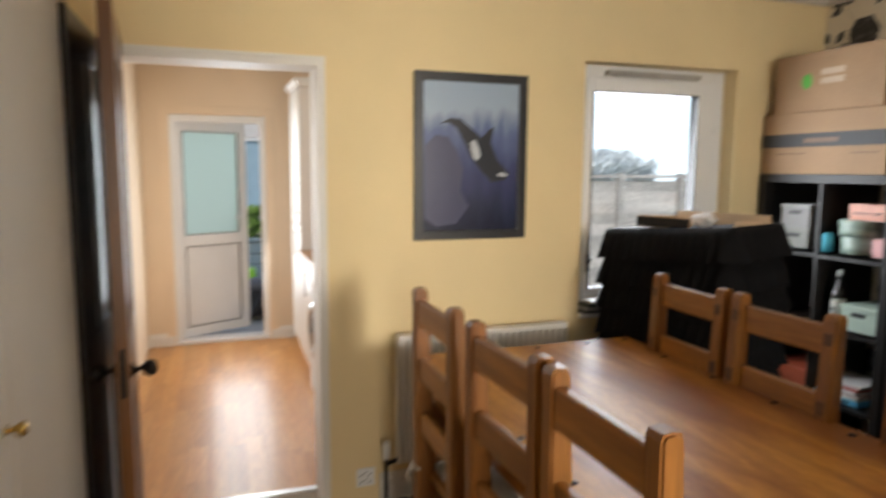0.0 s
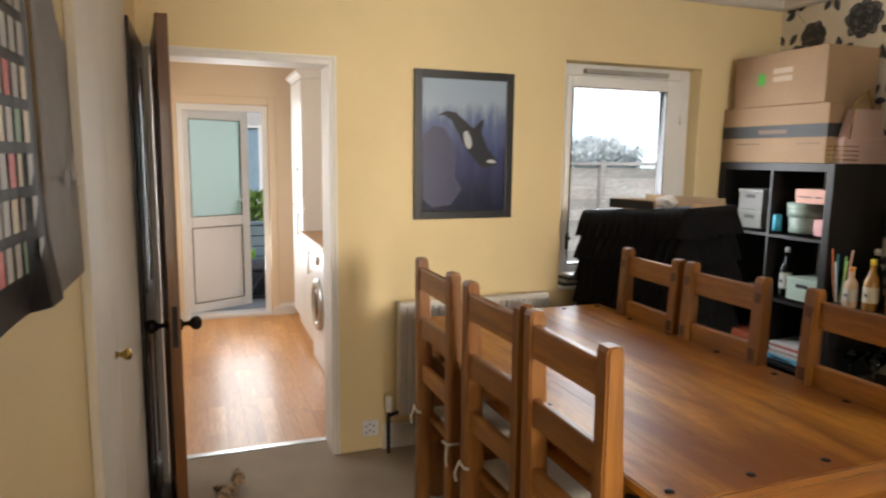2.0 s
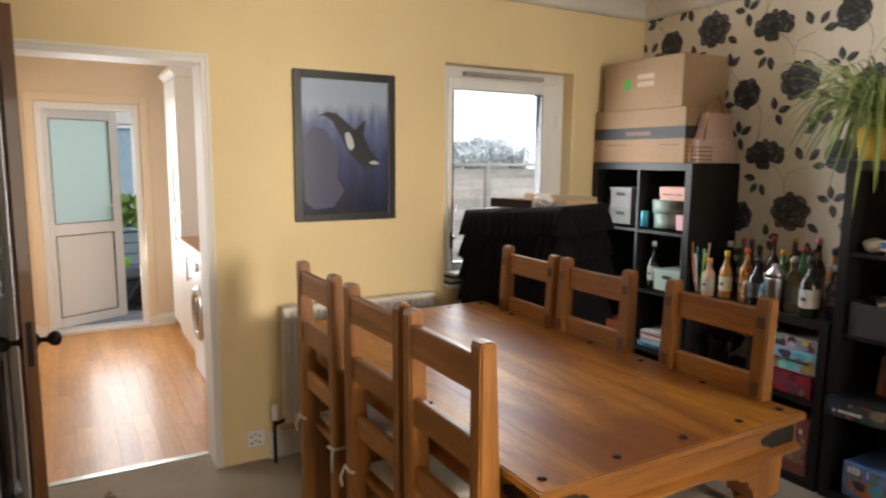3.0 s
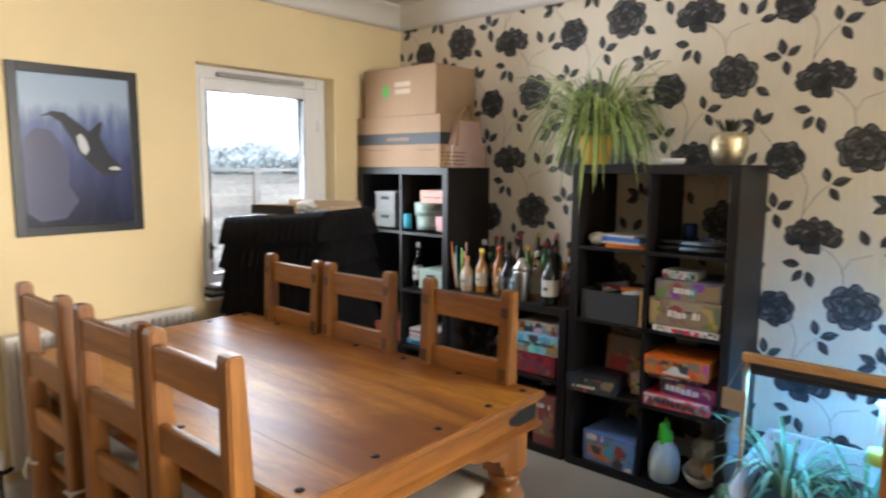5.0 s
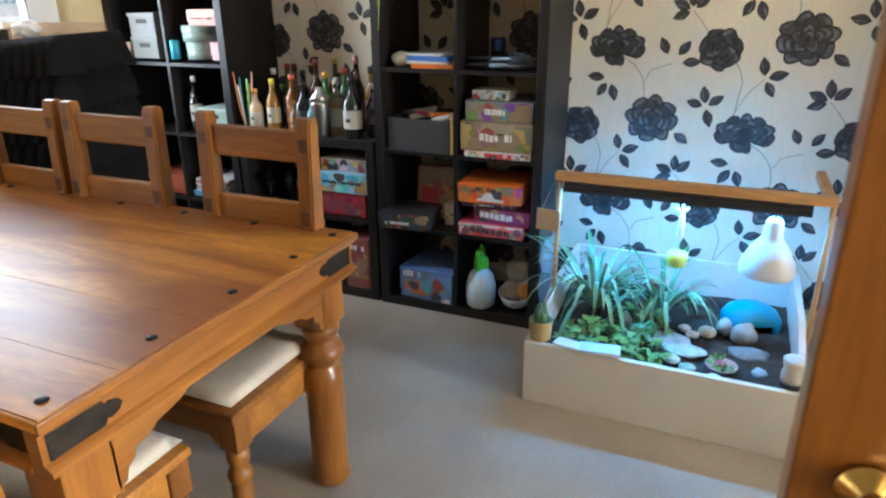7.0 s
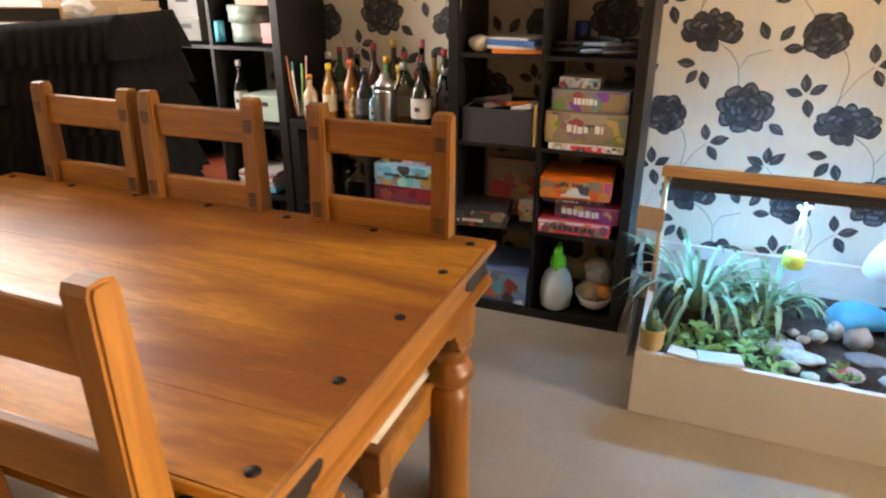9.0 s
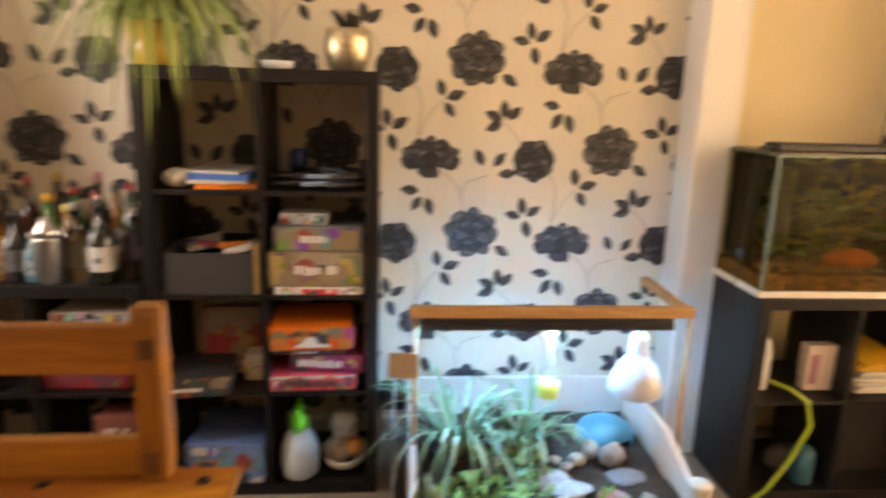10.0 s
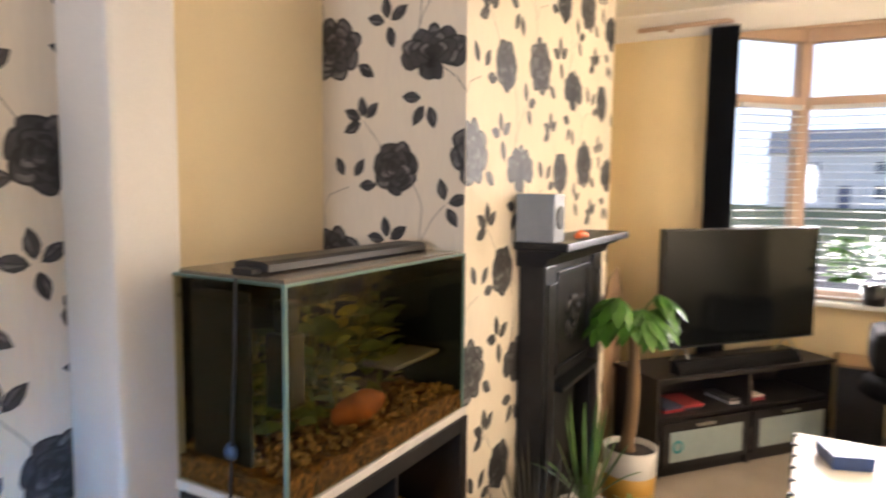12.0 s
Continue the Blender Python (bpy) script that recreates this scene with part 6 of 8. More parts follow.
ruffled_cover()
ob = thing("cardboard_tray", pose(1.80, 2.52, 1.268, -2.5, 0, -71), "shallow open cardboard tray on the covered stand", "tray")
bm = B()
box(bm, 0, 0.46, 0.02, 0.34, 0, 0.006)
box(bm, 0, 0.27, 0.02, 0.028, 0.006, 0.05)
box(bm, 0, 0.006, 0.028, 0.34, 0.006, 0.05)
box(bm, 0.454, 0.46, 0.028, 0.34, 0.006, 0.05)
box(bm, 0.006, 0.454, 0.332, 0.34, 0.006, 0.075)
part("tray", bm, CARD_IN, ob)
part("black_panel", box(B(), 0.002, 0.26, 0.0165, 0.0195, 0.004, 0.046), BLACK, ob, "black printed side")
bm = B()
rng = random.Random(4)
bmesh.ops.create_icosphere(bm, subdivisions=3, radius=0.05)
for v in bm.verts:
    v.co *= 1 + 0.3 * noise.noise(v.co * 35)
    v.co.z *= 0.6
ob = part("tissue", bm, plain("white_tissue", (0.75, 0.73, 0.72), 0.8))
ob.location = (1.98, 2.28, 1.312)
tagged(ob, "crumpled white tissue in the tray", "tissue")
for k in range(4):
    ob = part("book", box(B(), -0.07, 0.07, -0.045, 0.045, 0, 0.016, 0.002), plain("book_cover", [(0.05, 0.05, 0.06), (0.55, 0.53, 0.5), (0.08, 0.10, 0.09), (0.62, 0.6, 0.58)][k], 0.5))
    ob.matrix_basis = pose(1.80 + 0.008 * k, 2.845, 0.8035 + 0.0165 * k, 0, 0, 3 * k)
    tagged(ob, "book lying in a pile on the window sill", "book", "books on the sill")

# ---- tortoise table ----
GREYBOARD = material("white_melamine", (0.62, 0.58, 0.53), 0.5, vary=0.05, scale=3, grain=0.03, bump=0.04)
OAKBAR = wood("pale_pine_batten", (0.52, 0.29, 0.12), (0.40, 0.20, 0.07), "y", 0.5, 10, tint=0.1)
OAKPOST = wood("pale_pine_post", (0.55, 0.33, 0.15), (0.42, 0.23, 0.09), "z", 0.5, 10, tint=0.1)
LED = glow("led_diffuser", (0.11, 0.48, 1.0), 86.0)
TX0, TX1, TY0, TY1, TZ = 2.235, 3.06, -0.585, 0.335, 0.245


def tortoise_table():
    t = thing("tortoise_table", pose(0, 0, 0), "white open-topped tortoise table with a pine lamp frame", "vivarium")
    w = 0.022
    part("front_board", box(B(), TX0, TX0 + w, TY0, TY1, 0, TZ, 0.002), GREYBOARD, t)
    part("back_board", box(B(), TX1 - w, TX1, TY0, TY1, 0, TZ + 0.10, 0.002), GREYBOARD, t)
    for y in (TY0, TY1 - w):
        bm = prism(B(), [(TX0 + w, 0), (TX1 - w, 0), (TX1 - w, TZ + 0.10), (TX0 + 0.38, TZ + 0.085), (TX0 + 0.16, TZ + 0.012), (TX0 + w, TZ)], "y", y, y + w)
        part("side_board", bm, GREYBOARD, t)
    part("base", box(B(), TX0 + w, TX1 - w, TY0 + w, TY1 - w, 0.002, 0.02), GREYBOARD, t)
    bm = B()
    nx, ny = 34, 38
    g = []
    for i in range(nx + 1):
        g.append([])
        for j in range(ny + 1):
            x = TX0 + w + (TX1 - TX0 - 2 * w) * i / nx
            y = TY0 + w + (TY1 - TY0 - 2 * w) * j / ny
            g[-1].append(bm.verts.new((x, y, 0.165 + 0.03 * noise.noise(Vector((x * 7, y * 7, 0))) + 0.008 * noise.noise(Vector((x * 40, y * 40, 3))) + 0.03 * i / nx)))
    for i in range(nx):
        for j in range(ny):
            bm.faces.new((g[i][j], g[i + 1][j], g[i + 1][j + 1], g[i][j + 1])).smooth = True
    part("substrate", bm, SOIL, t, "dark earth")
    fx = 2.60
    part("lamp_rail", box(B(), fx - 0.02, fx + 0.02, TY0 - 0.02, TY1 + 0.005, 0.762, 0.795, 0.003), OAKBAR, t, "pine rail")
    for y in (TY1 - 0.014, TY0 - 0.010):
        bm = tube(B(), [(fx - 0.03, y, 0.10), (fx - 0.012, y, 0.45), (fx, y, 0.7615)], 0.009, 10)
        part("post", bm, OAKPOST, t, "round pine post")
    part("rear_arm", box(B(), fx + 0.02, TX1 - 0.08, TY0 - 0.012, TY0 + 0.018, 0.764, 0.793, 0.002), OAKBAR, t, "pine arm")
    bm = box(B(), fx - 0.020, fx + 0.022, TY0 + 0.05, TY1 - 0.03, 0.731, 0.761, 0.004)
    box(bm, fx - 0.0245, fx - 0.0185, TY0 + 0.05, TY1 - 0.03, 0.722, 0.745, 0.001)
    part("light_bar", bm, BLACK, t, "black LED light bar")
    part("light_diffuser", box(B(), fx - 0.012, fx + 0.016, TY0 + 0.07, TY1 - 0.05, 0.725, 0.7305), LED, t, "cold white light strip")


tortoise_table()


def dome_lamp():
    t = thing("heat_lamp", pose(2.60, -0.43, 0.495), "white dome heat lamp hanging from the rail", "lamp")
    m = material("white_spun_metal", (0.52, 0.52, 0.52), 0.4, 0.0, vary=0.03)
    bm = B()
    lathe(bm, [(0.090, 0.0), (0.092, 0.004), (0.090, 0.03), (0.081, 0.062), (0.062, 0.098), (0.042, 0.122), (0.034, 0.132), (0.031, 0.145), (0.029, 0.19), (0.02, 0.205), (0.001, 0.206)], 28, cap=False)
    part("shade", bm, m, t)
    bm = B()
    bmesh.ops.create_uvsphere(bm, u_segments=16, v_segments=10, radius=0.042)
    for v in bm.verts:
        v.co.z += 0.045
    part("bulb", bm, glow("bulb_glass", (0.9, 0.95, 1.0), 5.0), t, "lit white bulb", smooth=True)
    bm = B()
    tube(bm, [(0, 0, 0.2055), (0.0, 0, 0.24)], 0.004, 6)
    part("cord", bm, BLACK, t)


dome_lamp()


def hanging_feeder():
    t = thing("hanging_ornament", pose(2.60, -0.13, 0.475), "yellow-green glass bulb ornament hanging on white string", "ornament")
    bm = B()
    lathe(bm, [(0.022, 0.0), (0.034, 0.006), (0.037, 0.03), (0.036, 0.055)], 20)
    part("filling", bm, plain("yellow_green_seed", (0.55, 0.62, 0.10), 0.5), t, "yellow-green filling")
    bm = B()
    lathe(bm, [(0.026, -0.004), (0.038, 0.002), (0.042, 0.04), (0.036, 0.085), (0.014, 0.118), (0.008, 0.14)], 20, cap=False)
    part("bulb", bm, GLASS, t, "clear glass bulb")
    bm = B()
    lathe(bm, [(0.013, 0.12), (0.010, 0.20), (0.004, 0.21)], 12)
    tube(bm, [(0, 0, 0.20), (0, 0, 0.25)], 0.004, 6)
    tube(bm, [(0, 0, 0.20), (0.0, 0.02, 0.225)], 0.006, 6)
    tube(bm, [(0, 0, 0.205), (0.0, -0.018, 0.23)], 0.006, 6)
    part("string", bm, UPVC, t, "white knotted string")


hanging_feeder()
ob = thing("hanging_sign", pose(2.575, TY1 + 0.02, 0.56, 0, 4, -8), "small blank brown wooden sign hanging from the frame", "sign")
part("board", box(B(), -0.006, 0.0, -0.045, 0.05, 0, 0.085, 0.002), CARD, ob)
bm = B()
tube(bm, [(-0.003, -0.03, 0.085), (0.01, -0.012, 0.205), (-0.003, 0.03, 0.085)], 0.0015, 5)
part("string", bm, CREAM_CLOTH, ob)

SILVER_LEAF = [material("silvery_leaf", (0.32, 0.42, 0.28), 0.45, vary=0.2, scale=14, second=(0.12, 0.24, 0.12)), material("grey_green_leaf", (0.12, 0.24, 0.11), 0.45, vary=0.2, scale=14)]
spider_plant("spider_plant", pose(2.64, 0.16, 0.215), "pale striped spider plant growing in the tortoise table", 58, 0.36, 0.0135, SILVER_LEAF, None, 0.05, 0.05, 0.46, 0.50, 21, False)
spider_plant("spider_plant", pose(2.70, -0.09, 0.20), "smaller pale spider plant in the tortoise table", 40, 0.27, 0.012, SILVER_LEAF, None, 0.05, 0.05, 0.36, 0.42, 22, False)


def leafy_clump(x, y, z, r, h, n, seed, label, mat_, leaf=0.05):
    rng = random.Random(seed)
    t = thing("leafy_plant", pose(x, y, z), label, "plant")
    bm, bs = B(), B()
    for k in range(n):
        a = rng.random() * 6.283
        q = rng.random() ** 0.6
        top = Vector((r * q * math.cos(a), r * q * math.sin(a), h * (0.35 + 0.65 * rng.random()) * (1 - 0.45 * q)))
        if k % 3 == 0:
            tube(bs, [(top.x * 0.3, top.y * 0.3, 0), (top.x * 0.7, top.y * 0.7, top.z * 0.6), top], 0.0018, 5)
        for _ in range(2):
            d = Vector((math.cos(a + rng.gauss(0, 0.9)), math.sin(a + rng.gauss(0, 0.9)), rng.gauss(0.2, 0.5)))
            blade_leaf(bm, top, d, (rng.gauss(0, 0.3), rng.gauss(0, 0.3), 1), leaf * (0.6 + 0.7 * rng.random()), leaf * 0.42)
    part("stems", bs, LEAF, t)["kind"] = "stuff"
    part("leaves", bm, mat_, t)


FRESH = material("fresh_green_leaf", (0.18, 0.32, 0.06), 0.45, vary=0.2, scale=16, grain=0.06, bump=0.04)
leafy_clump(2.44, 0.13, 0.15, 0.12, 0.13, 60, 31, "fresh green leafy plant in the tortoise table", FRESH)
leafy_clump(2.40, -0.04, 0.15, 0.10, 0.14, 60, 32, "low fresh green plant in the tortoise table", FRESH, 0.042)
leafy_clump(2.56, -0.02, 0.16, 0.11, 0.17, 60, 33, "feathery green plant in the tortoise table", LEAF, 0.04)


def hide():
    t = thing("tortoise_hide", pose(2.82, -0.42, 0.178), "bright blue plastic dome hide with an opening", "hide")
    bm = B()
    n = 24
    rings = []
    for z, r in ((0.0, 0.100), (0.045, 0.098), (0.078, 0.080), (0.098, 0.048), (0.105, 0.0)):
        rings.append([bm.verts.new((r * math.cos(2 * math.pi * i / n), 1.15 * r * math.sin(2 * math.pi * i / n), z)) for i in range(n)])
    for k, (a, b) in enumerate(zip(rings, rings[1:])):
        for i in range(n):
            if k == 0 and 11 <= i <= 14:
                continue
            bm.faces.new((a[i], a[(i + 1) % n], b[(i + 1) % n], b[i])).smooth = True
    bmesh.ops.remove_doubles(bm, verts=bm.verts, dist=0.0005)
    bmesh.ops.solidify(bm, geom=bm.faces[:], thickness=0.004)
    part("dome", bm, plain("blue_plastic", (0.03, 0.26, 0.38), 0.5), t)


hide()


def stone(name, x, y, z, rx, ry, rz, color, seed, label, category="stone"):
    bm = B()
    bmesh.ops.create_icosphere(bm, subdivisions=3, radius=1.0)
    for v in bm.verts:
        k = 1 + 0.25 * noise.noise(v.co * 1.6 + Vector((seed * 7.1, 0, 0))) + 0.08 * noise.noise(v.co * 5)
        v.co = Vector((v.co.x * rx * k, v.co.y * ry * k, v.co.z * rz * k))
    ob = part(name, bm, material("stone_surface", color, 0.8, vary=0.15, scale=25, grain=0.12, bump=0.3, fine=150), smooth=True)
    ob.location = (x, y, z)
    return tagged(ob, label, category)


for k, (x, y, z, rx, ry, rz, col, lab) in enumerate([
        (2.56, -0.14, 0.19, 0.07, 0.08, 0.014, (0.42, 0.46, 0.48), "flat pale slate on the earth"), (2.57, -0.42, 0.185, 0.05, 0.075, 0.012, (0.25, 0.30, 0.36), "flat blue-grey slate on the earth"),
        (2.66, -0.27, 0.20, 0.028, 0.034, 0.024, (0.50, 0.44, 0.34), "rounded tan pebble on the earth"), (2.70, -0.33, 0.215, 0.034, 0.03, 0.034, (0.45, 0.42, 0.38), "rough grey stone on the earth"),
        (2.665, -0.40, 0.21, 0.03, 0.045, 0.05, (0.45, 0.44, 0.42), "pointed grey stone before the hide"), (2.50, -0.20, 0.19, 0.05, 0.075, 0.012, (0.46, 0.50, 0.50), "flat pale slate on the earth"), (2.35, -0.31, 0.185, 0.02, 0.025, 0.012, (0.62, 0.62, 0.56), "small pale pebble on the earth"), (2.62, -0.22, 0.20, 0.018, 0.024, 0.014, (0.66, 0.64, 0.60), "small pale pebble on the earth"), (2.33, -0.14, 0.185, 0.022, 0.03, 0.014, (0.60, 0.60, 0.55), "small pale pebble on the earth"),
        (2.66, -0.19, 0.20, 0.02, 0.022, 0.015, (0.60, 0.57, 0.52), "small pale pebble on the earth"), (2.42, -0.16, 0.19, 0.03, 0.034, 0.016, (0.60, 0.58, 0.52), "small pale pebble on the earth"), (2.38, -0.22, 0.185, 0.028, 0.03, 0.015, (0.50, 0.55, 0.40), "mossy pale pebble on the earth"),
        (2.45, -0.46, 0.18, 0.035, 0.03, 0.012, (0.40, 0.44, 0.46), "flat grey pebble on the earth"), (2.60, 0.03, 0.20, 0.02, 0.02, 0.055, (0.55, 0.56, 0.55), "upright pale stone among the plants")]):
    stone("stone", x, y, z, rx, ry, rz, col, k, lab)
bowl(2.43, -0.33, 0.178, 0.055, 0.018, plain("pink_dish_glaze", (0.55, 0.25, 0.28), 0.4), "shallow dish with greens on the earth")
leafy_clump(2.43, -0.33, 0.186, 0.035, 0.025, 16, 41, "chopped green leaves in the dish", FRESH, 0.03)
bm = box(B(), -0.04, 0.04, -0.07, 0.07, 0, 0.012, 0.003)
ob = part("packet", bm, plain("pale_blue_packet", (0.50, 0.58, 0.66), 0.35))
ob.matrix_basis = pose(TX0 + 0.035, 0.07, TZ + 0.0015, 0, 5, 8)
tagged(ob, "pale blue printed packet lying on the rim", "packet")
bm = box(B(), -0.03, 0.03, -0.05, 0.05, 0, 0.008, 0.002)
ob = part("packet", bm, plain("white_packet", (0.66, 0.66, 0.66), 0.4))
ob.matrix_basis = pose(TX0 + 0.035, 0.18, TZ + 0.0015, 0, 3, -10)
tagged(ob, "small white packet lying on the rim", "packet")


def cactus_pot(x, y, z, label):
    t = thing("cactus", pose(x, y, z), label, "plant")
    bm = B()
    lathe(bm, [(0.036, 0), (0.038, 0.003), (0.043, 0.07), (0.043, 0.075), (0.039, 0.075), (0.037, 0.06), (0.001, 0.058)], 24, cap=False)
    for v in bm.verts:
        k = 1 + 0.04 * math.sin(24 * math.atan2(v.co.y, v.co.x))
        v.co.x, v.co.y = v.co.x * k, v.co.y * k
    part("pot", bm, plain("bamboo_pot", (0.40, 0.28, 0.10), 0.5), t)
    rng = random.Random(6)
    for k in range(5):
        bm = B()
        a = k * 1.3
        hh = 0.05 + 0.03 * rng.random()
        lathe(bm, [(0.008, 0), (0.014, hh * 0.3), (0.015, hh * 0.7), (0.006, hh), (0.001, hh + 0.002)], 10, pose(0.018 * math.cos(a), 0.018 * math.sin(a), 0.058, 8 * math.sin(a), 8 * math.cos(a), 0))
        part("stem", bm, LEAF_DEEP, t)


cactus_pot(TX0 + 0.02 + 0.03, TY1 - 0.045, TZ + 0.001, "small cactus in a ribbed tan pot on the corner")
t = thing("jar", pose(TX0 + 0.05, TY0 + 0.05, TZ + 0.001), "small ridged cream jar with a dark base on the corner", "jar")
bm = B()
lathe(bm, [(0.035, 0.0), (0.036, 0.018)], 20)
part("base", bm, BLACK, t)
bm = B()
lathe(bm, [(0.034, 0.0185), (0.036, 0.04), (0.030, 0.06), (0.034, 0.08), (0.036, 0.095), (0.031, 0.10), (0.001, 0.101)], 20)
part("body", bm, plain("cream_glaze", (0.62, 0.54, 0.45), 0.4), t)
t = thing("clear_bag", pose(2.60, TY1 + 0.05, 0.0), "crumpled clear plastic sheet beside the tortoise table", "plastic sheet")
bm = B()
pts = [[bm.verts.new((0.05 * j + 0.015 * noise.noise(Vector((i, j, 1.0))), 0.02 * noise.noise(Vector((i * 0.9, j * 0.8, 5.0))), 0.06 * i)) for j in range(6)] for i in range(9)]
for i in range(8):
    for j in range(5):
        bm.faces.new((pts[i][j], pts[i][j + 1], pts[i + 1][j + 1], pts[i + 1][j])).smooth = True
bmesh.ops.solidify(bm, geom=bm.faces[:], thickness=0.002)
part("sheet", bm, plain("hazy_plastic", (0.55, 0.62, 0.68), 0.25), t)

# ---- fish tank ----


def fish_tank():
    t = thing("fish_tank", pose(2.69, -1.650, 0.80), "glass fish tank with plants and gravel on a low black shelf", "aquarium")
    D, W, H = 0.37, 0.768, 0.47
    z0 = 0.024
    part("foam_mat", box(B(), -0.008, D + 0.004, -0.006, W + 0.006, 0.001, z0, 0.002), plain("white_foam", (0.70, 0.66, 0.60), 0.8), t, "white foam mat")
    g = 0.006
    tank = pane_glass("murky_tank_glass", (0.74, 0.70, 0.52), 0.012)
    for nm, a in (("front_glass", (0, g, 0, W)), ("back_glass", (D - g, D, 0, W)), ("side_glass", (g, D - g, 0, g)), ("side_glass", (g, D - g, W - g, W))):
        ob = part(nm, box(B(), a[0], a[1], a[2], a[3], z0, z0 + H), tank, t)
        ob.visible_shadow = False
    seal = material("green_glass_edge", (0.16, 0.26, 0.24), 0.2, vary=0.1)
    for y in (-0.0005, W - 0.0075):
        part("corner_seal", box(B(), -0.001, 0.007, y, y + 0.008, z0, z0 + H), seal, t)
    bm = B()
    for a in ((0, 0.03, 0, W), (D - 0.03, D, 0, W), (0.03, D - 0.03, 0, 0.03), (0.03, D - 0.03, W - 0.03, W)):
        box(bm, a[0], a[1], a[2], a[3], z0 + H - 0.005, z0 + H + 0.0018)
    part("top_brace", bm, seal, t)
    part("water_surface", box(B(), g, D - g, g, W - g, z0 + H - 0.052, z0 + H - 0.046), pane_glass("water_surface", (0.75, 0.72, 0.6), 0.10), t, "still water surface").visible_shadow = False
    film = plain("dark_film", (0.006, 0.009, 0.006), 0.7)
    part("back_film", box(B(), D - g - 0.003, D - g - 0.001, g, W - g, z0, z0 + H - 0.02), film, t, "dark background film")
    part("end_film", box(B(), g, D - g - 0.004, g + 0.001, g + 0.003, z0, z0 + H - 0.02), film, t, "dark background film")
    bm = B()
    box(bm, 0.02, D - 0.02, 0.02, W - 0.02, z0 + H + 0.002, z0 + H + 0.007)
    part("cover", bm, plain("brown_tinted_cover", (0.16, 0.12, 0.085), 0.2), t, "brown tinted cover")
    bm = B()
    prism(bm, [(0.10, z0 + H + 0.012), (0.10, z0 + H + 0.028), (0.115, z0 + H + 0.034), (0.185, z0 + H + 0.034), (0.20, z0 + H + 0.028), (0.20, z0 + H + 0.012)], "y", 0.06, W - 0.06)
    for y in (0.03, W - 0.06):
        box(bm, 0.12, 0.18, y, y + 0.03, z0 + H + 0.0075, z0 + H + 0.02, 0.003)
    part("light_bar", bm, BLACK, t, "black light bar on the cover")
    bm = B()
    nx, ny = 14, 30
    rows = [[bm.verts.new((g + (D - 2 * g) * i / nx, g + (W - 2 * g) * j / ny, z0 + 0.055 + 0.02 * noise.noise(Vector((i * 0.4, j * 0.4, 2))) + 0.008 * noise.noise(Vector((i * 1.7, j * 1.9, 7))))) for j in range(ny + 1)] for i in range(nx + 1)]
    for i in range(nx):
        for j in range(ny):
            bm.faces.new((rows[i][j], rows[i + 1][j], rows[i + 1][j + 1], rows[i][j + 1])).smooth = True
    for j in range(ny):
        a, b = rows[0][j], rows[0][j + 1]
        c, d = bm.verts.new((g, b.co.y, z0)), bm.verts.new((g, a.co.y, z0))
        bm.faces.new((a, b, c, d))
    for i in range(nx):
        a, b = rows[i][ny], rows[i + 1][ny]
        c, d = bm.verts.new((b.co.x, W - g, z0)), bm.verts.new((a.co.x, W - g, z0))
        bm.faces.new((a, b, c, d))
    part("gravel", bm, material("brown_gravel", (0.50, 0.23, 0.05), 0.8, vary=0.3, scale=60, grain=0.4, bump=1.0, fine=110, second=(0.08, 0.05, 0.025)), t, "brown gravel")
    rng = random.Random(14)
    bm = B()
    for k in range(620):
        x, y = 0.02 + rng.random() * (D - 0.04), 0.02 + rng.random() * (W - 0.04)
        r = 0.004 + 0.006 * rng.random()
        bmesh.ops.create_icosphere(bm, subdivisions=1, radius=r, matrix=pose(x, y, z0 + 0.058 + 0.012 * rng.random()))
    part("pebbles", bm, material("brown_pebble", (0.60, 0.36, 0.12), 0.6, vary=0.3, scale=40, second=(0.14, 0.09, 0.04)), t)["kind"] = "stuff"
    water_green = [material("pond_leaf_yellow", (0.68, 0.55, 0.04), 0.5, vary=0.2, scale=20, second=(0.18, 0.20, 0.03)), material("pond_leaf_green", (0.24, 0.32, 0.04), 0.5, vary=0.3, scale=20)]
    for k in range(34):
        bm = B()
        bx, by = 0.13 + 0.19 * rng.random(), 0.06 + (W - 0.17) * k / 33
        hh = 0.10 + 0.29 * rng.random()
        tube(bm, [(bx, by, z0 + 0.05), (bx + 0.01, by + 0.02, z0 + 0.05 + hh * 0.5), (bx, by + 0.01, z0 + 0.05 + hh)], 0.003, 5)
        for i in range(16):
            z = z0 + 0.07 + hh * rng.random()
            a = rng.random() * 6.28
            blade_leaf(bm, (bx, by + 0.01, z), (math.cos(a), math.sin(a), 0.3), (rng.gauss(0, 0.6), rng.gauss(0, 0.6), 0.6), 0.045 + 0.05 * rng.random(), 0.030)
        for v in bm.verts:
            v.co.x = min(max(v.co.x, 0.012), D - 0.012)
            v.co.y = min(max(v.co.y, 0.012), W - 0.012)
        part("water_plant", bm, water_green[k % 2], t)
    bm = B()
    box(bm, 0.020, 0.085, W - 0.085, W - 0.028, z0 + 0.20, z0 + 0.36, 0.01)
    box(bm, 0.030, 0.070, W - 0.075, W - 0.040, z0 + 0.36, z0 + 0.43, 0.006)
    part("filter", bm, BLACK, t, "black internal filter")
    bm = B()
    tube(bm, [(D - 0.06, W - 0.05, z0 + 0.10), (D - 0.06, W - 0.05, z0 + H - 0.02)], 0.014, 10)
    part("heater", bm, BLACK, t, "black tube heater")
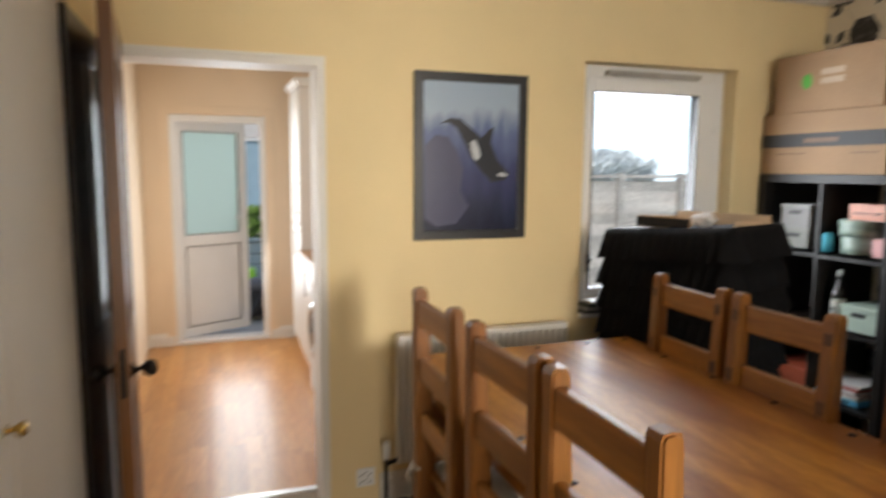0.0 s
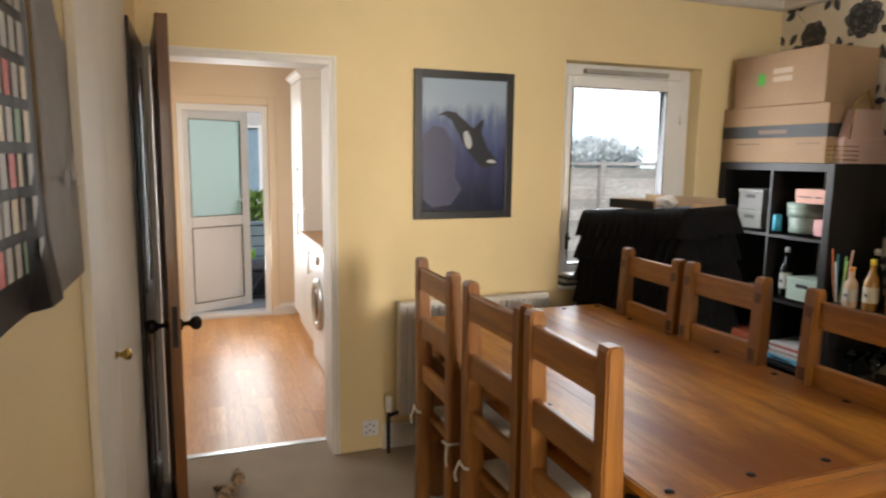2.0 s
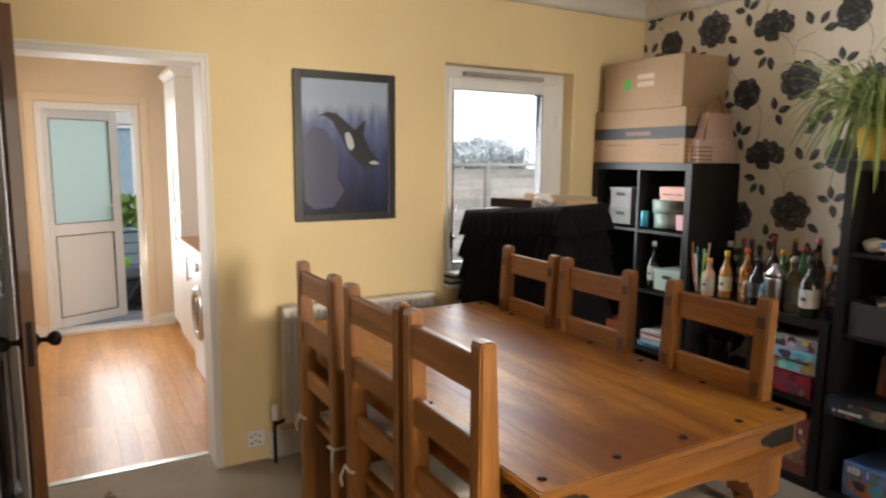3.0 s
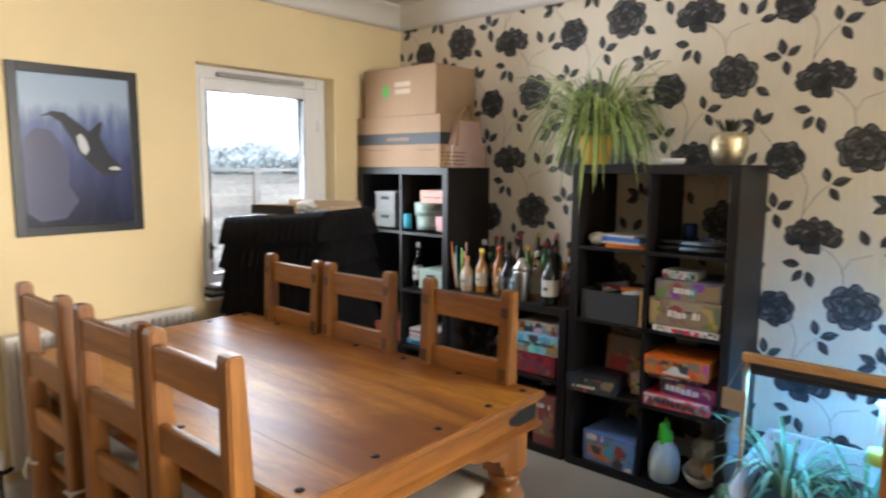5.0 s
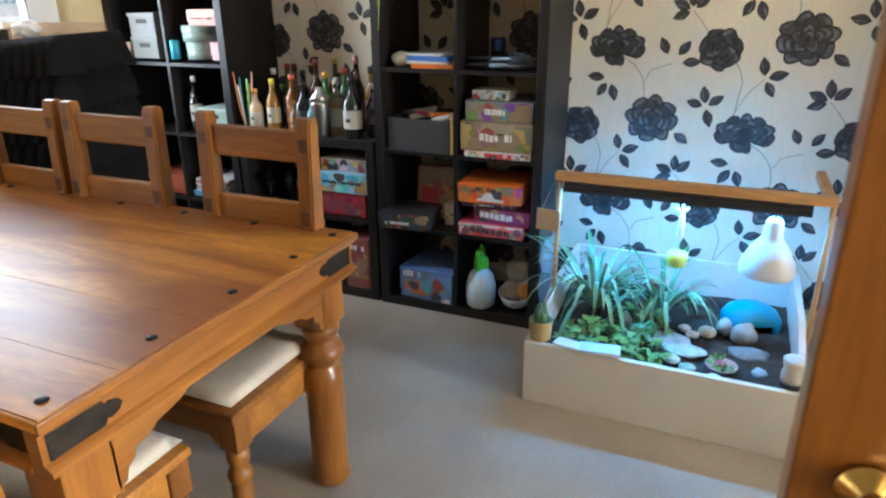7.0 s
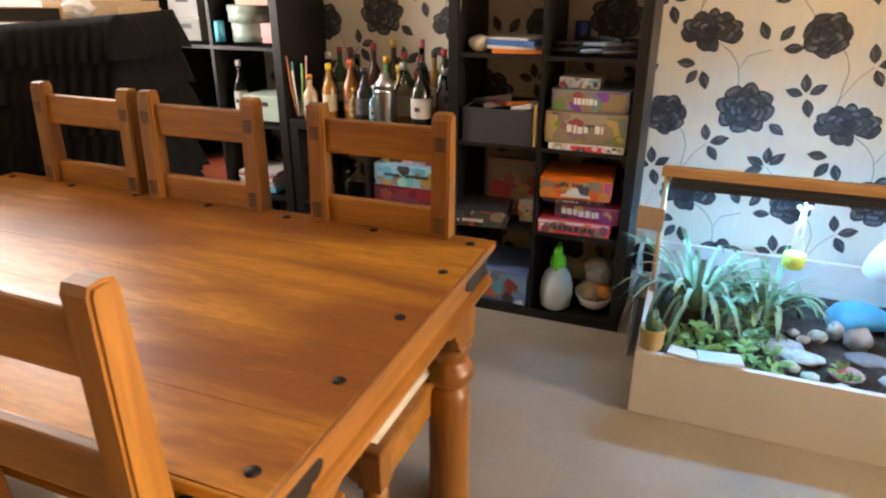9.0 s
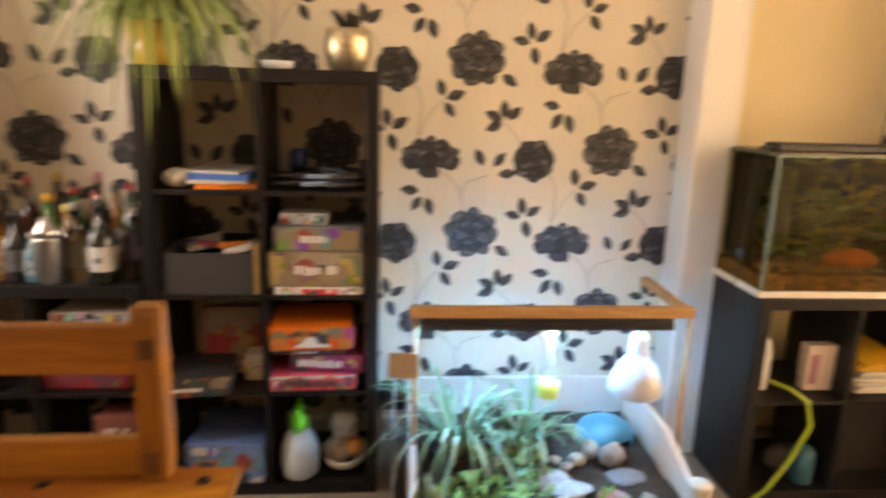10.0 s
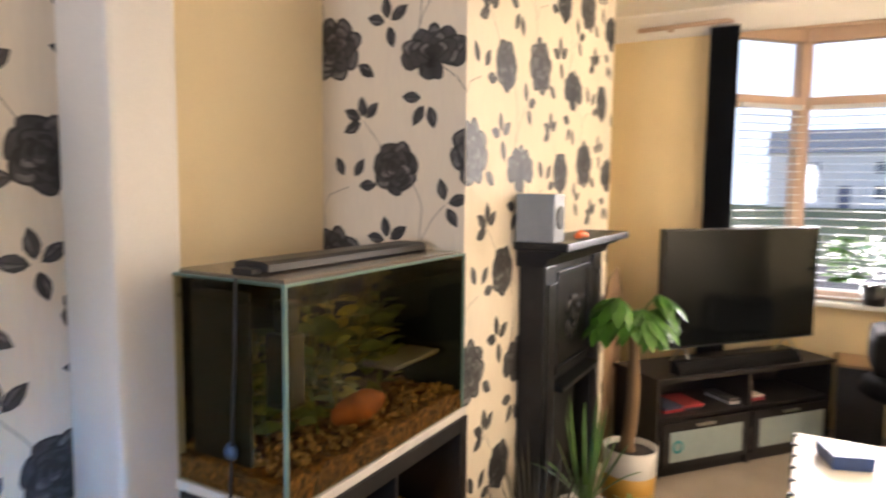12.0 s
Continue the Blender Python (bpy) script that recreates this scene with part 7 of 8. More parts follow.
    part("filter_panel", box(B(), 0.12, 0.30, W - 0.030, W - 0.022, z0 + 0.06, z0 + H - 0.03, 0.004), BLACK, t, "dark filter panel behind the end glass")
    bm = B()
    tube(bm, [(0.13, W + 0.004, z0 + H + 0.006), (0.135, W + 0.006, z0 + 0.30), (0.15, W + 0.005, z0 + 0.10), (0.16, W + 0.010, -0.10)], 0.0035, 6)
    part("cable", bm, BLACK, t, "thin black cable down the end glass")
    bm = B()
    lathe(bm, [(0.020, 0.0), (0.016, 0.008), (0.006, 0.014), (0.001, 0.015)], 16, pose(0.155, W + 0.0005, z0 + 0.10, -90, 0, 0))
    part("sucker", bm, plain("blue_rubber", (0.03, 0.07, 0.14), 0.5), t, "blue rubber sucker")
    part("slate", box(B(), 0.05, 0.16, 0.06, 0.30, z0 + 0.175, z0 + 0.187, 0.004), plain("pale_slate", (0.24, 0.23, 0.23), 0.4), t, "flat pale slate on driftwood")
    bm = B()
    bmesh.ops.create_icosphere(bm, subdivisions=3, radius=0.05)
    for v in bm.verts:
        v.co = Vector((v.co.x * 0.9, v.co.y * 1.9, v.co.z * 0.9)) * (1 + 0.3 * noise.noise(v.co * 22))
        v.co += Vector((0.12, 0.36, z0 + 0.085))
    part("ornament", bm, material("terracotta", (0.62, 0.18, 0.03), 0.7, vary=0.2, scale=20), t, "orange clay ornament", smooth=True)
    bm = B()
    bmesh.ops.create_icosphere(bm, subdivisions=3, radius=0.05)
    for v in bm.verts:
        v.co = Vector((v.co.x * 0.8, v.co.y * 2.2, v.co.z * 0.7)) * (1 + 0.35 * noise.noise(v.co * 18))
        v.co += Vector((0.20, 0.22, z0 + 0.12))
    part("driftwood", bm, material("dark_driftwood", (0.05, 0.035, 0.025), 0.7, vary=0.2, scale=20), t, "dark driftwood", smooth=True)


fish_tank()
# things in the shelf under the tank
t = thing("spray_can", pose(2.80, -0.99, 0.4125), "white plastic bottle on the shelf under the tank", "bottle")
bm = B()
lathe(bm, [(0.034, 0), (0.036, 0.004), (0.036, 0.15), (0.028, 0.18), (0.02, 0.20), (0.001, 0.205)], 18)
part("body", bm, UPVC, t)
game_box(2.76, -1.27, -1.15, 0.4125, 0.18, 0.05, (0.62, 0.52, 0.50), "pale foil pouch standing on the shelf", spots=[(0.1, 0.4, 0.15, 0.8, (0.45, 0.22, 0.28))], name="pouch")
for k in range(7):
    ob = part("magazine", box(B(), -0.13, 0.13, -0.115, 0.115, 0, 0.014, 0.002), plain("paper_stack", [(0.55, 0.53, 0.5), (0.62, 0.6, 0.58), (0.5, 0.5, 0.5), (0.65, 0.62, 0.58), (0.45, 0.44, 0.42), (0.62, 0.6, 0.56), (0.60, 0.33, 0.03)][k], 0.5))
    ob.matrix_basis = pose(2.86, -1.455, 0.4125 + 0.0145 * k, 0, 0, 5 * math.sin(k * 1.7))
    tagged(ob, "yellow padded envelope on a pile of papers" if k == 6 else "pale magazine in a pile", "papers", "papers under the tank")
ob = part("envelope", box(B(), -0.12, 0.12, -0.11, 0.11, 0, 0.02, 0.006), plain("yellow_envelope", (0.66, 0.38, 0.03), 0.6))
ob.matrix_basis = pose(2.87, -1.45, 0.518, 0, -8, 12)
tagged(ob, "yellow padded envelope on a pile of papers", "envelope")
bm = B()
tube(bm, [(2.655, -0.92, 0.004), (2.66, -1.0, 0.06), (2.645, -1.07, 0.20), (2.645, -1.12, 0.33), (2.655, -1.10, 0.42), (2.68, -1.05, 0.455), (2.76, -1.02, 0.45), (2.85, -1.02, 0.43)], 0.009, 10)
tagged(part("air_hose", bm, plain("lime_tube", (0.35, 0.45, 0.03), 0.35)), "lime green plastic hose hanging from the shelf", "hose")
stone("ball_of_wool", 2.82, -1.15, 0.10, 0.05, 0.08, 0.058, (0.05, 0.05, 0.055), 61, "dark crumpled bag under the tank", "bag")
bm = B()
lathe(bm, [(0.04, 0), (0.042, 0.004), (0.042, 0.12), (0.03, 0.14), (0.001, 0.142)], 18, pose(2.75, -1.19, 0.0425))
tagged(part("tub", bm, plain("blue_lid_tub", (0.04, 0.16, 0.24), 0.4)), "small dark blue tub under the tank", "tub")
game_box(2.80, -1.605, -1.31, 0.0425, 0.32, 0.30, (0.015, 0.013, 0.013), "black fabric insert box in the shelf", name="insert_box")

# ---- fireplace ----
CAST = material("black_cast_iron", (0.016, 0.016, 0.017), 0.38, 0.3, vary=0.2, scale=18, grain=0.1, bump=0.25, fine=90)


def fireplace():
    t = thing("fireplace", pose(2.70, -2.84, 0), "black cast iron fireplace with a mantel shelf on the chimney breast", "fireplace")
    W = 0.80
    part("mantel_shelf", box(B(), -0.20, -0.0005, -0.01, W + 0.01, 1.275, 1.305, 0.006), CAST, t)
    bm = B()
    prism(bm, [(-0.001, 1.2745), (-0.17, 1.2745), (-0.15, 1.255), (-0.12, 1.245), (-0.105, 1.215), (-0.001, 1.215)], "y", 0.02, W - 0.02)
    part("cornice", bm, CAST, t)
    for y in (0.05, W - 0.17):
        part("pilaster", box(B(), -0.10, -0.0005, y, y + 0.12, 0.0, 1.2145, 0.006), CAST, t)
        part("pilaster_panel", box(B(), -0.108, -0.1005, y + 0.02, y + 0.10, 0.14, 1.15, 0.004), CAST, t)
    part("frieze", box(B(), -0.085, -0.0005, 0.17, W - 0.17, 0.76, 1.2145, 0.004), CAST, t)
    bm = B()
    for a in ((0.19, W - 0.19, 1.16, 1.185), (0.19, W - 0.19, 0.79, 0.815), (0.19, 0.215, 0.815, 1.16), (W - 0.215, W - 0.19, 0.815, 1.16)):
        box(bm, -0.098, -0.0855, a[0], a[1], a[2], a[3], 0.005)
    part("frieze_moulding", bm, CAST, t)
    for k in range(9):
        a = k * 0.7
        bm = lathe(B(), [(0.030, 0), (0.026, 0.006), (0.012, 0.010), (0.001, 0.011)], 12, pose(-0.0855, W / 2 + 0.065 * math.cos(a) * (k > 0), 0.985 + 0.065 * math.sin(a) * (k > 0), 0, -90, 0))
        part("rosette", bm, CAST, t, "floral cast relief")
    bm = B()
    prism(bm, [(-0.135, 0.735), (-0.135, 0.75), (-0.085, 0.765), (-0.0005, 0.765), (-0.0005, 0.735)], "y", 0.17, W - 0.17)
    part("hood", bm, CAST, t)
    bm = B()
    box(bm, -0.03, -0.0005, 0.17, W - 0.17, 0.0, 0.7345)
    part("fireback", bm, plain("sooty_iron", (0.008, 0.008, 0.008), 0.9), t)
    bm = B()
    for k in range(7):
        tube(bm, [(-0.10, 0.21 + 0.063 * k, 0.05), (-0.10, 0.21 + 0.063 * k, 0.22)], 0.008, 6)
    box(bm, -0.11, -0.09, 0.19, W - 0.19, 0.22, 0.24, 0.003)
    box(bm, -0.11, -0.09, 0.19, W - 0.19, 0.03, 0.05, 0.003)
    part("grate", bm, CAST, t)
    part("hearth", box(B(), -0.32, -0.111, 0.0, W, 0.0, 0.03, 0.004), plain("black_slate", (0.02, 0.02, 0.022), 0.5), t, "black slate hearth")


fireplace()
t = thing("speaker", pose(2.545, -2.12, 1.3055), "dark grey box speaker on the mantel shelf", "speaker")
part("cabinet", box(B(), 0, 0.14, 0, 0.11, 0, 0.165, 0.006), plain("grey_plastic_case", (0.26, 0.29, 0.33), 0.5), t)
bm = B()
lathe(bm, [(0.04, 0), (0.04, 0.003), (0.02, 0.001), (0.001, 0.004)], 20, pose(-0.0005, 0.055, 0.085, 0, -90, 0))
part("grille", bm, plain("grey_grille", (0.10, 0.11, 0.13), 0.7), t)
bm = B()
tube(bm, [(2.55, -2.28, 1.313), (2.56, -2.33, 1.318), (2.55, -2.38, 1.313), (2.58, -2.41, 1.32)], 0.012, 8)
tagged(part("toy", bm, plain("orange_rubber", (0.85, 0.18, 0.03), 0.5)), "small orange rubber toy on the mantel shelf", "toy")

# ---- living room plants ----
POTW = material("white_glazed_pot", (0.72, 0.68, 0.62), 0.35, vary=0.04)
POTY = material("ochre_glazed_pot", (0.66, 0.36, 0.05), 0.45, vary=0.12, scale=10)


def two_tone_pot(t, r, h, z):
    bm = B()
    lathe(bm, [(r * 0.86, z), (r * 0.9, z + 0.004), (r * 0.96, z + h * 0.55)], 28)
    part("pot_lower", bm, POTY, t, "ochre lower half")
    bm = B()
    lathe(bm, [(r * 0.962, z + h * 0.552), (r, z + h), (r - 0.008, z + h), (r - 0.01, z + h - 0.03), (0.001, z + h - 0.031)], 28, cap=False)
    part("pot_upper", bm, POTW, t, "white upper half")
    for k in range(3):
        bm = B()
        a = k * 2.094 + 0.4
        tube(bm, [(r * 0.9 * math.cos(a), r * 0.9 * math.sin(a), 0), (r * 0.92 * math.cos(a), r * 0.92 * math.sin(a), z + 0.06)], 0.011, 8)
        part("stand_leg", bm, OAKPOST, t, "wooden stand leg")
    bm = B()
    lathe(bm, [(0.001, z + h - 0.03), (r - 0.012, z + h - 0.03), (r - 0.012, z + h - 0.024), (0.001, z + h - 0.02)], 20, cap=False)
    part("soil", bm, SOIL, t)


def money_tree():
    t = thing("money_tree", pose(2.42, -2.68, 0), "money tree with a thick trunk in a white and ochre pot", "plant")
    two_tone_pot(t, 0.115, 0.24, 0.16)
    bark = wood("tan_bark", (0.34, 0.22, 0.11), (0.20, 0.12, 0.06), "z", 0.8, 14)
    bm = B()
    tube(bm, [(0.01, 0, 0.36), (0.012, 0.004, 0.41), (0.0, 0.0, 0.52), (-0.006, 0.002, 0.66), (0.0, -0.004, 0.80), (0.004, 0.0, 0.90)], 0.035, 12, taper=0.6)
    part("trunk", bm, bark, t)
    rng = random.Random(17)
    bm, bs = B(), B()
    for k in range(16):
        a = k * 2.4 + 0.3
        reach = 0.04 + 0.10 * rng.random()
        tip = Vector((reach * math.cos(a), reach * math.sin(a), 0.93 + 0.13 * rng.random()))
        tube(bs, [(0, 0, 0.88), tip * 0.5 + Vector((0, 0, 0.48)), tip], 0.004, 5)
        for i in range(5):
            b = a + (i - 2) * 0.62
            blade_leaf(bm, tip, (math.cos(b), math.sin(b), -0.45 - 0.5 * rng.random()), (0, 0, 1), 0.12 + 0.05 * rng.random(), 0.058)
    part("stems", bs, LEAF, t)
    part("leaves", bm, material("bright_leaf", (0.10, 0.27, 0.03), 0.35, vary=0.2, scale=10), t)


money_tree()


def spiky(name, x, y, r, h, z, leafm, count, length, rise, width, seed, label, ochre=True):
    t = thing(name, pose(x, y, 0), label, "plant")
    if ochre:
        two_tone_pot(t, r, h, z)
    else:
        bm = B()
        lathe(bm, [(r * 0.7, 0), (r, h), (r - 0.008, h), (r - 0.01, h - 0.03), (0.001, h - 0.03)], 24, cap=False)
        part("pot", bm, POTW, t)
    rng = random.Random(seed)
    bm = B()
    for k in range(count):
        a = k * 2.39996
        f = rng.random()
        strap_leaf(bm, (0.012 * math.cos(a), 0.012 * math.sin(a), z * ochre + h - 0.03 + 0.05 * f), a, length * (0.35 + 0.7 * f), rise * (1.25 - 0.6 * f), 0.10 * f, width, 6)
    part("leaves", bm, leafm, t)


spiky("dragon_tree", 2.52, -1.86, 0.10, 0.20, 0.0, LEAF_RED, 70, 0.26, 0.42, 0.006, 51, "dark spiky dragon tree in a white pot by the chimney breast", False)
spiky("snake_plant", 2.44, -2.12, 0.105, 0.22, 0.15, LEAF, 18, 0.20, 0.34, 0.014, 52, "upright green spiky plant in a white and ochre pot")
spiky("aloe", 2.36, -2.44, 0.055, 0.10, 0.06, LEAF_PALE, 22, 0.13, 0.12, 0.008, 53, "small trailing plant in a little ochre pot")
leafy_clump(2.36, -2.44, 0.15, 0.10, 0.14, 50, 54, "small leafy houseplant spilling from its pot", LEAF_PALE, 0.045)
bm = B()
lathe(bm, [(0.03, 0), (0.05, 0.03), (0.055, 0.06), (0.03, 0.10), (0.018, 0.12), (0.022, 0.135), (0.019, 0.135), (0.014, 0.118)], 22, pose(2.28, -2.36, 0.0), cap=False)
tagged(part("vase", bm, POTW), "small white ceramic vase on the floor", "vase")

# ---- television corner ----
UX, UY = Vector((-0.626, -0.78, 0)), Vector((0.78, -0.626, 0))
tv_m = Matrix(((UX.x, UY.x, 0, 2.43), (UX.y, UY.y, 0, -3.29), (0, 0, 1, 0), (0, 0, 0, 1)))
DARKOAK = wood("black_tv_bench", (0.026, 0.022, 0.021), (0.015, 0.012, 0.012), "x", 0.45, 9, tint=0.1, bump=0.03)


def tv_bench():
    t = thing("tv_bench", tv_m, "black TV bench with two frosted drawers and an open shelf", "tv bench")
    W, D, H = 1.25, 0.36, 0.53
    part("top", box(B(), -0.01, W + 0.01, -0.01, D, H - 0.025, H, 0.003), DARKOAK, t)
    for x in (0, W - 0.025, W / 2 - 0.012):
        part("upright", box(B(), x, x + 0.025, 0.0, D - 0.01, 0.0, H - 0.0255, 0.002), DARKOAK, t)
    part("shelf", box(B(), 0.025, W - 0.025, 0.005, D - 0.012, 0.30, 0.318), DARKOAK, t)
    part("back", box(B(), 0.025, W - 0.025, D - 0.012, D - 0.006, 0.03, H - 0.026), DARKOAK, t)
    part("plinth", box(B(), 0.0255, W - 0.0255, 0.02, 0.04, 0, 0.05), DARKOAK, t)
    frost = plain("frosted_drawer_glass", (0.36, 0.42, 0.40), 0.4)
    for x0, x1 in ((0.03, W / 2 - 0.016), (W / 2 + 0.016, W - 0.03)):
        d = part("drawer", box(B(), x0, x1, -0.012, -0.0005, 0.055, 0.295, 0.003), DARKOAK, t)
        part("drawer_panel", box(B(), x0 + 0.05, x1 - 0.04, -0.0145, -0.0125, 0.085, 0.245), frost, d, "frosted glass panel")
        part("handle", box(B(), (x0 + x1) / 2 - 0.07, (x0 + x1) / 2 + 0.05, -0.022, -0.0125, 0.262, 0.276, 0.002), STEEL, d, "steel handle")
    bm = B()
    lathe(bm, [(0.035, 0), (0.035, 0.002), (0.022, 0.002), (0.022, 0)], 20, pose(0.13, -0.015, 0.165, 90, 0, 0), cap=False)
    part("sticker", bm, plain("teal_sticker", (0.03, 0.33, 0.36), 0.5), t, "round teal sticker")


tv_bench()


def television():
    t = thing("television", tv_m @ pose(0.12, 0.13, 0.531), "large black flat-screen television on the bench", "television")
    W, H = 1.12, 0.645
    part("case", box(B(), 0, W, 0.004, 0.05, 0.105, 0.105 + H, 0.004), BLACK, t)
    scr = plain("dark_screen", (0.006, 0.007, 0.008), 0.12)
    scr.node_tree.nodes["Principled BSDF"].inputs["Specular IOR Level"].default_value = 0.25
    part("screen", box(B(), 0.008, W - 0.008, 0.0005, 0.0039, 0.118, 0.097 + H), scr, t, "glossy dark screen")
    for x in (0.15, W - 0.2):
        bm = B()
        tube(bm, [(x, -0.08, 0.006), (x + 0.02, 0.03, 0.112), (x + 0.04, 0.14, 0.006)], 0.007, 6)
        part("foot", bm, STEEL, t)


television()
t = thing("soundbar", tv_m @ pose(0.14, 0.02, 0.531), "black fabric soundbar in front of the television", "soundbar")
bm = B()
prism(bm, [(-0.012, 0.0), (-0.012, 0.03), (0.02, 0.062), (0.06, 0.062), (0.06, 0.0)], "x", 0, 0.86)
part("body", bm, BLACK_CLOTH, t)
for k in range(8):
    ob = part("book", box(B(), 0, 0.13, 0, 0.19, 0, 0.015, 0.001), plain("case_cover", [(0.35, 0.03, 0.04), (0.05, 0.05, 0.06), (0.5, 0.48, 0.46), (0.28, 0.05, 0.06), (0.06, 0.08, 0.14), (0.45, 0.06, 0.06), (0.08, 0.07, 0.07), (0.5, 0.45, 0.42)][k], 0.4))
    ob.matrix_basis = tv_m @ pose(0.10 + 0.13 * (k % 4) + (0.18 if k % 4 > 1 else 0), 0.06, 0.3185 + 0.0155 * (k // 4), 0, 0, 4 * math.sin(k * 2))
    tagged(ob, "video case lying in the TV bench", "book", "cases in the TV bench")
ob = thing("cardboard_box", pose(2.76, -3.46, 0), "brown cardboard box standing behind the plant", "box")
part("carton", box(B(), -0.04, 0.24, -0.20, 0.10, 0, 0.93, 0.004), CARD, ob)
bm = B()
prism(bm, [(-0.20, 0.9305), (0.10, 0.9305), (0.06, 1.02), (-0.10, 1.06)], "x", -0.035, -0.03)
part("flap", bm, CARD, ob)
t = thing("side_unit", pose(1.52, -4.44, 0), "small black side unit beside the TV bench", "cabinet")
part("body", box(B(), -0.14, 0.10, -0.15, 0.15, 0, 0.48, 0.004), DARKOAK, t)
part("top", box(B(), -0.15, 0.11, -0.16, 0.16, 0.4805, 0.50, 0.004), CARD, t, "tan top")


def swivel_chair():
    t = thing("swivel_chair", pose(1.28, -3.95, 0), "black padded swivel chair near the bay window", "chair")
    bm = B()
    lathe(bm, [(0.24, 0.44), (0.26, 0.46), (0.25, 0.52), (0.20, 0.54), (0.001, 0.545)], 20)
    part("seat", bm, BLACK_CLOTH, t)
    bm = B()
    box(bm, 0.02, 0.22, -0.22, 0.20, 0.56, 0.80, 0.06)
    part("backrest", bm, BLACK_CLOTH, t)
    bm = B()
    tube(bm, [(0, 0, 0.08), (0, 0, 0.445)], 0.03, 10)
    part("column", bm, STEEL, t)
    for k in range(5):
        bm = B()
        a = k * 1.2566
        tube(bm, [(0, 0, 0.10), (0.26 * math.cos(a), 0.26 * math.sin(a), 0.06)], 0.022, 8)
        leg = part("base_arm", bm, BLACK, t)
        bm = B()
        lathe(bm, [(0.028, -0.02), (0.028, 0.02)], 12, pose(0.26 * math.cos(a), 0.26 * math.sin(a), 0.03, 90, 0, math.degrees(a)))
        part("castor", bm, BLACK, leg)


swivel_chair()


def low_table():
    t = thing("coffee_table", pose(1.50, -2.60, 0), "white topped coffee table with dark edge studs", "table")
    part("top", box(B(), -0.40, 0.31, -0.33, 0.36, 0.47, 0.50, 0.004), WHITE, t)
    part("edging", box(B(), -0.405, 0.315, -0.335, 0.365, 0.452, 0.4695, 0.003), OAKBAR, t)
    for k in range(6):
        part("stud", box(B(), 0.295, 0.317, -0.30 + 0.12 * k, -0.28 + 0.12 * k, 0.4705, 0.506, 0.002), BLACK, t, "black clip")
    for x in (-0.36, 0.25):
        for y in (-0.29, 0.30):
            part("leg", box(B(), x, x + 0.04, y, y + 0.04, 0, 0.4515, 0.003), OAKPOST, t)


low_table()
game_box(1.58, -2.78, -2.62, 0.501, 0.05, 0.14, (0.02, 0.05, 0.16), "dark blue box on the coffee table", spots=[(0.1, 0.9, 0.5, 0.9, (0.45, 0.55, 0.66))], name="carton", turn=20)

# ---- bay window ----
TAN = material("tan_window_timber", (0.62, 0.44, 0.32), 0.5, vary=0.05, scale=4, grain=0.04, bump=0.05)
YB = -4.2
structure("wall_south", wall_with_hole(B(), "y", YB - 0.12, YB, 0.86, 3.4, 0, CEILING, [(0.95, 2.33, 0, 2.47)]), WALL, "cream painted front wall with the bay opening")


def bay(name, ax, ay, bx, by, lights):
    """One straight face of the bay from a to b: a low wall, frame, mullions, panes, top lights."""
    d = Vector((bx - ax, by - ay, 0))
    L = d.length
    d.normalize()
    m = Matrix(((d.x, -d.y, 0, ax), (d.y, d.x, 0, ay), (0, 0, 1, 0), (0, 0, 0, 1)))
    w = new(name)
    w.matrix_basis = m
    tagged(w, "tan framed bay window with top lights", kind="structure")
    part("bay_wall", box(B(), -0.02, L + 0.02, -0.06, 0.06, 0, 0.78), WALL, w, "cream wall under the window")
    part("window_sill", box(B(), -0.02, L + 0.02, -0.07, 0.20 if name != "window_3" else 0.16, 0.785, 0.815, 0.006), WHITE, w, "white window sill")
    bm = B()
    box(bm, 0, L, -0.035, 0.035, 0.816, 0.87, 0.004)
    box(bm, 0, L, -0.035, 0.035, 1.995, 2.07, 0.006)
    box(bm, 0, L, -0.035, 0.035, 2.40, 2.538, 0.004)
    for k in range(lights + 1):
        x = L * k / lights
        box(bm, max(0, x - 0.05), min(L, x + 0.05), -0.034, 0.034, 0.871, 2.399, 0.004)
    part("window_frame", bm, TAN, w)
    for k in range(lights):
        x0, x1 = L * k / lights + 0.05, L * (k + 1) / lights - 0.05
        for z0, z1 in ((0.871, 1.994), (2.071, 2.399)):
            p = part("pane", box(B(), x0, x1, -0.002, 0.002, z0, z1), GLASS, w)
            p.visible_shadow = False
    return w, m, L


w2, m2, L2 = bay("window_2", 1.90, -4.68, 2.30, -4.27, 1)
w3, m3, L3 = bay("window_3", 0.95, -4.68, 1.90, -4.68, 1)
bm = box(B(), 0.86, 0.95, -4.75, -4.32, 0, CEILING)
structure("wall_bay_side", bm, WALL, "cream painted bay return")
bm = prism(B(), [(0.86, -4.3205), (2.33, -4.3205), (1.92, -4.73), (0.86, -4.73)], "z", CEILING, CEILING + 0.1)
structure("floor_bay", box(B(), 0.86, 2.2, -4.70, -4.3205, -0.12, -0.001), CARPET, "beige carpet in the bay")
structure("ceiling_bay", bm, CEIL, "white ceiling of the bay")


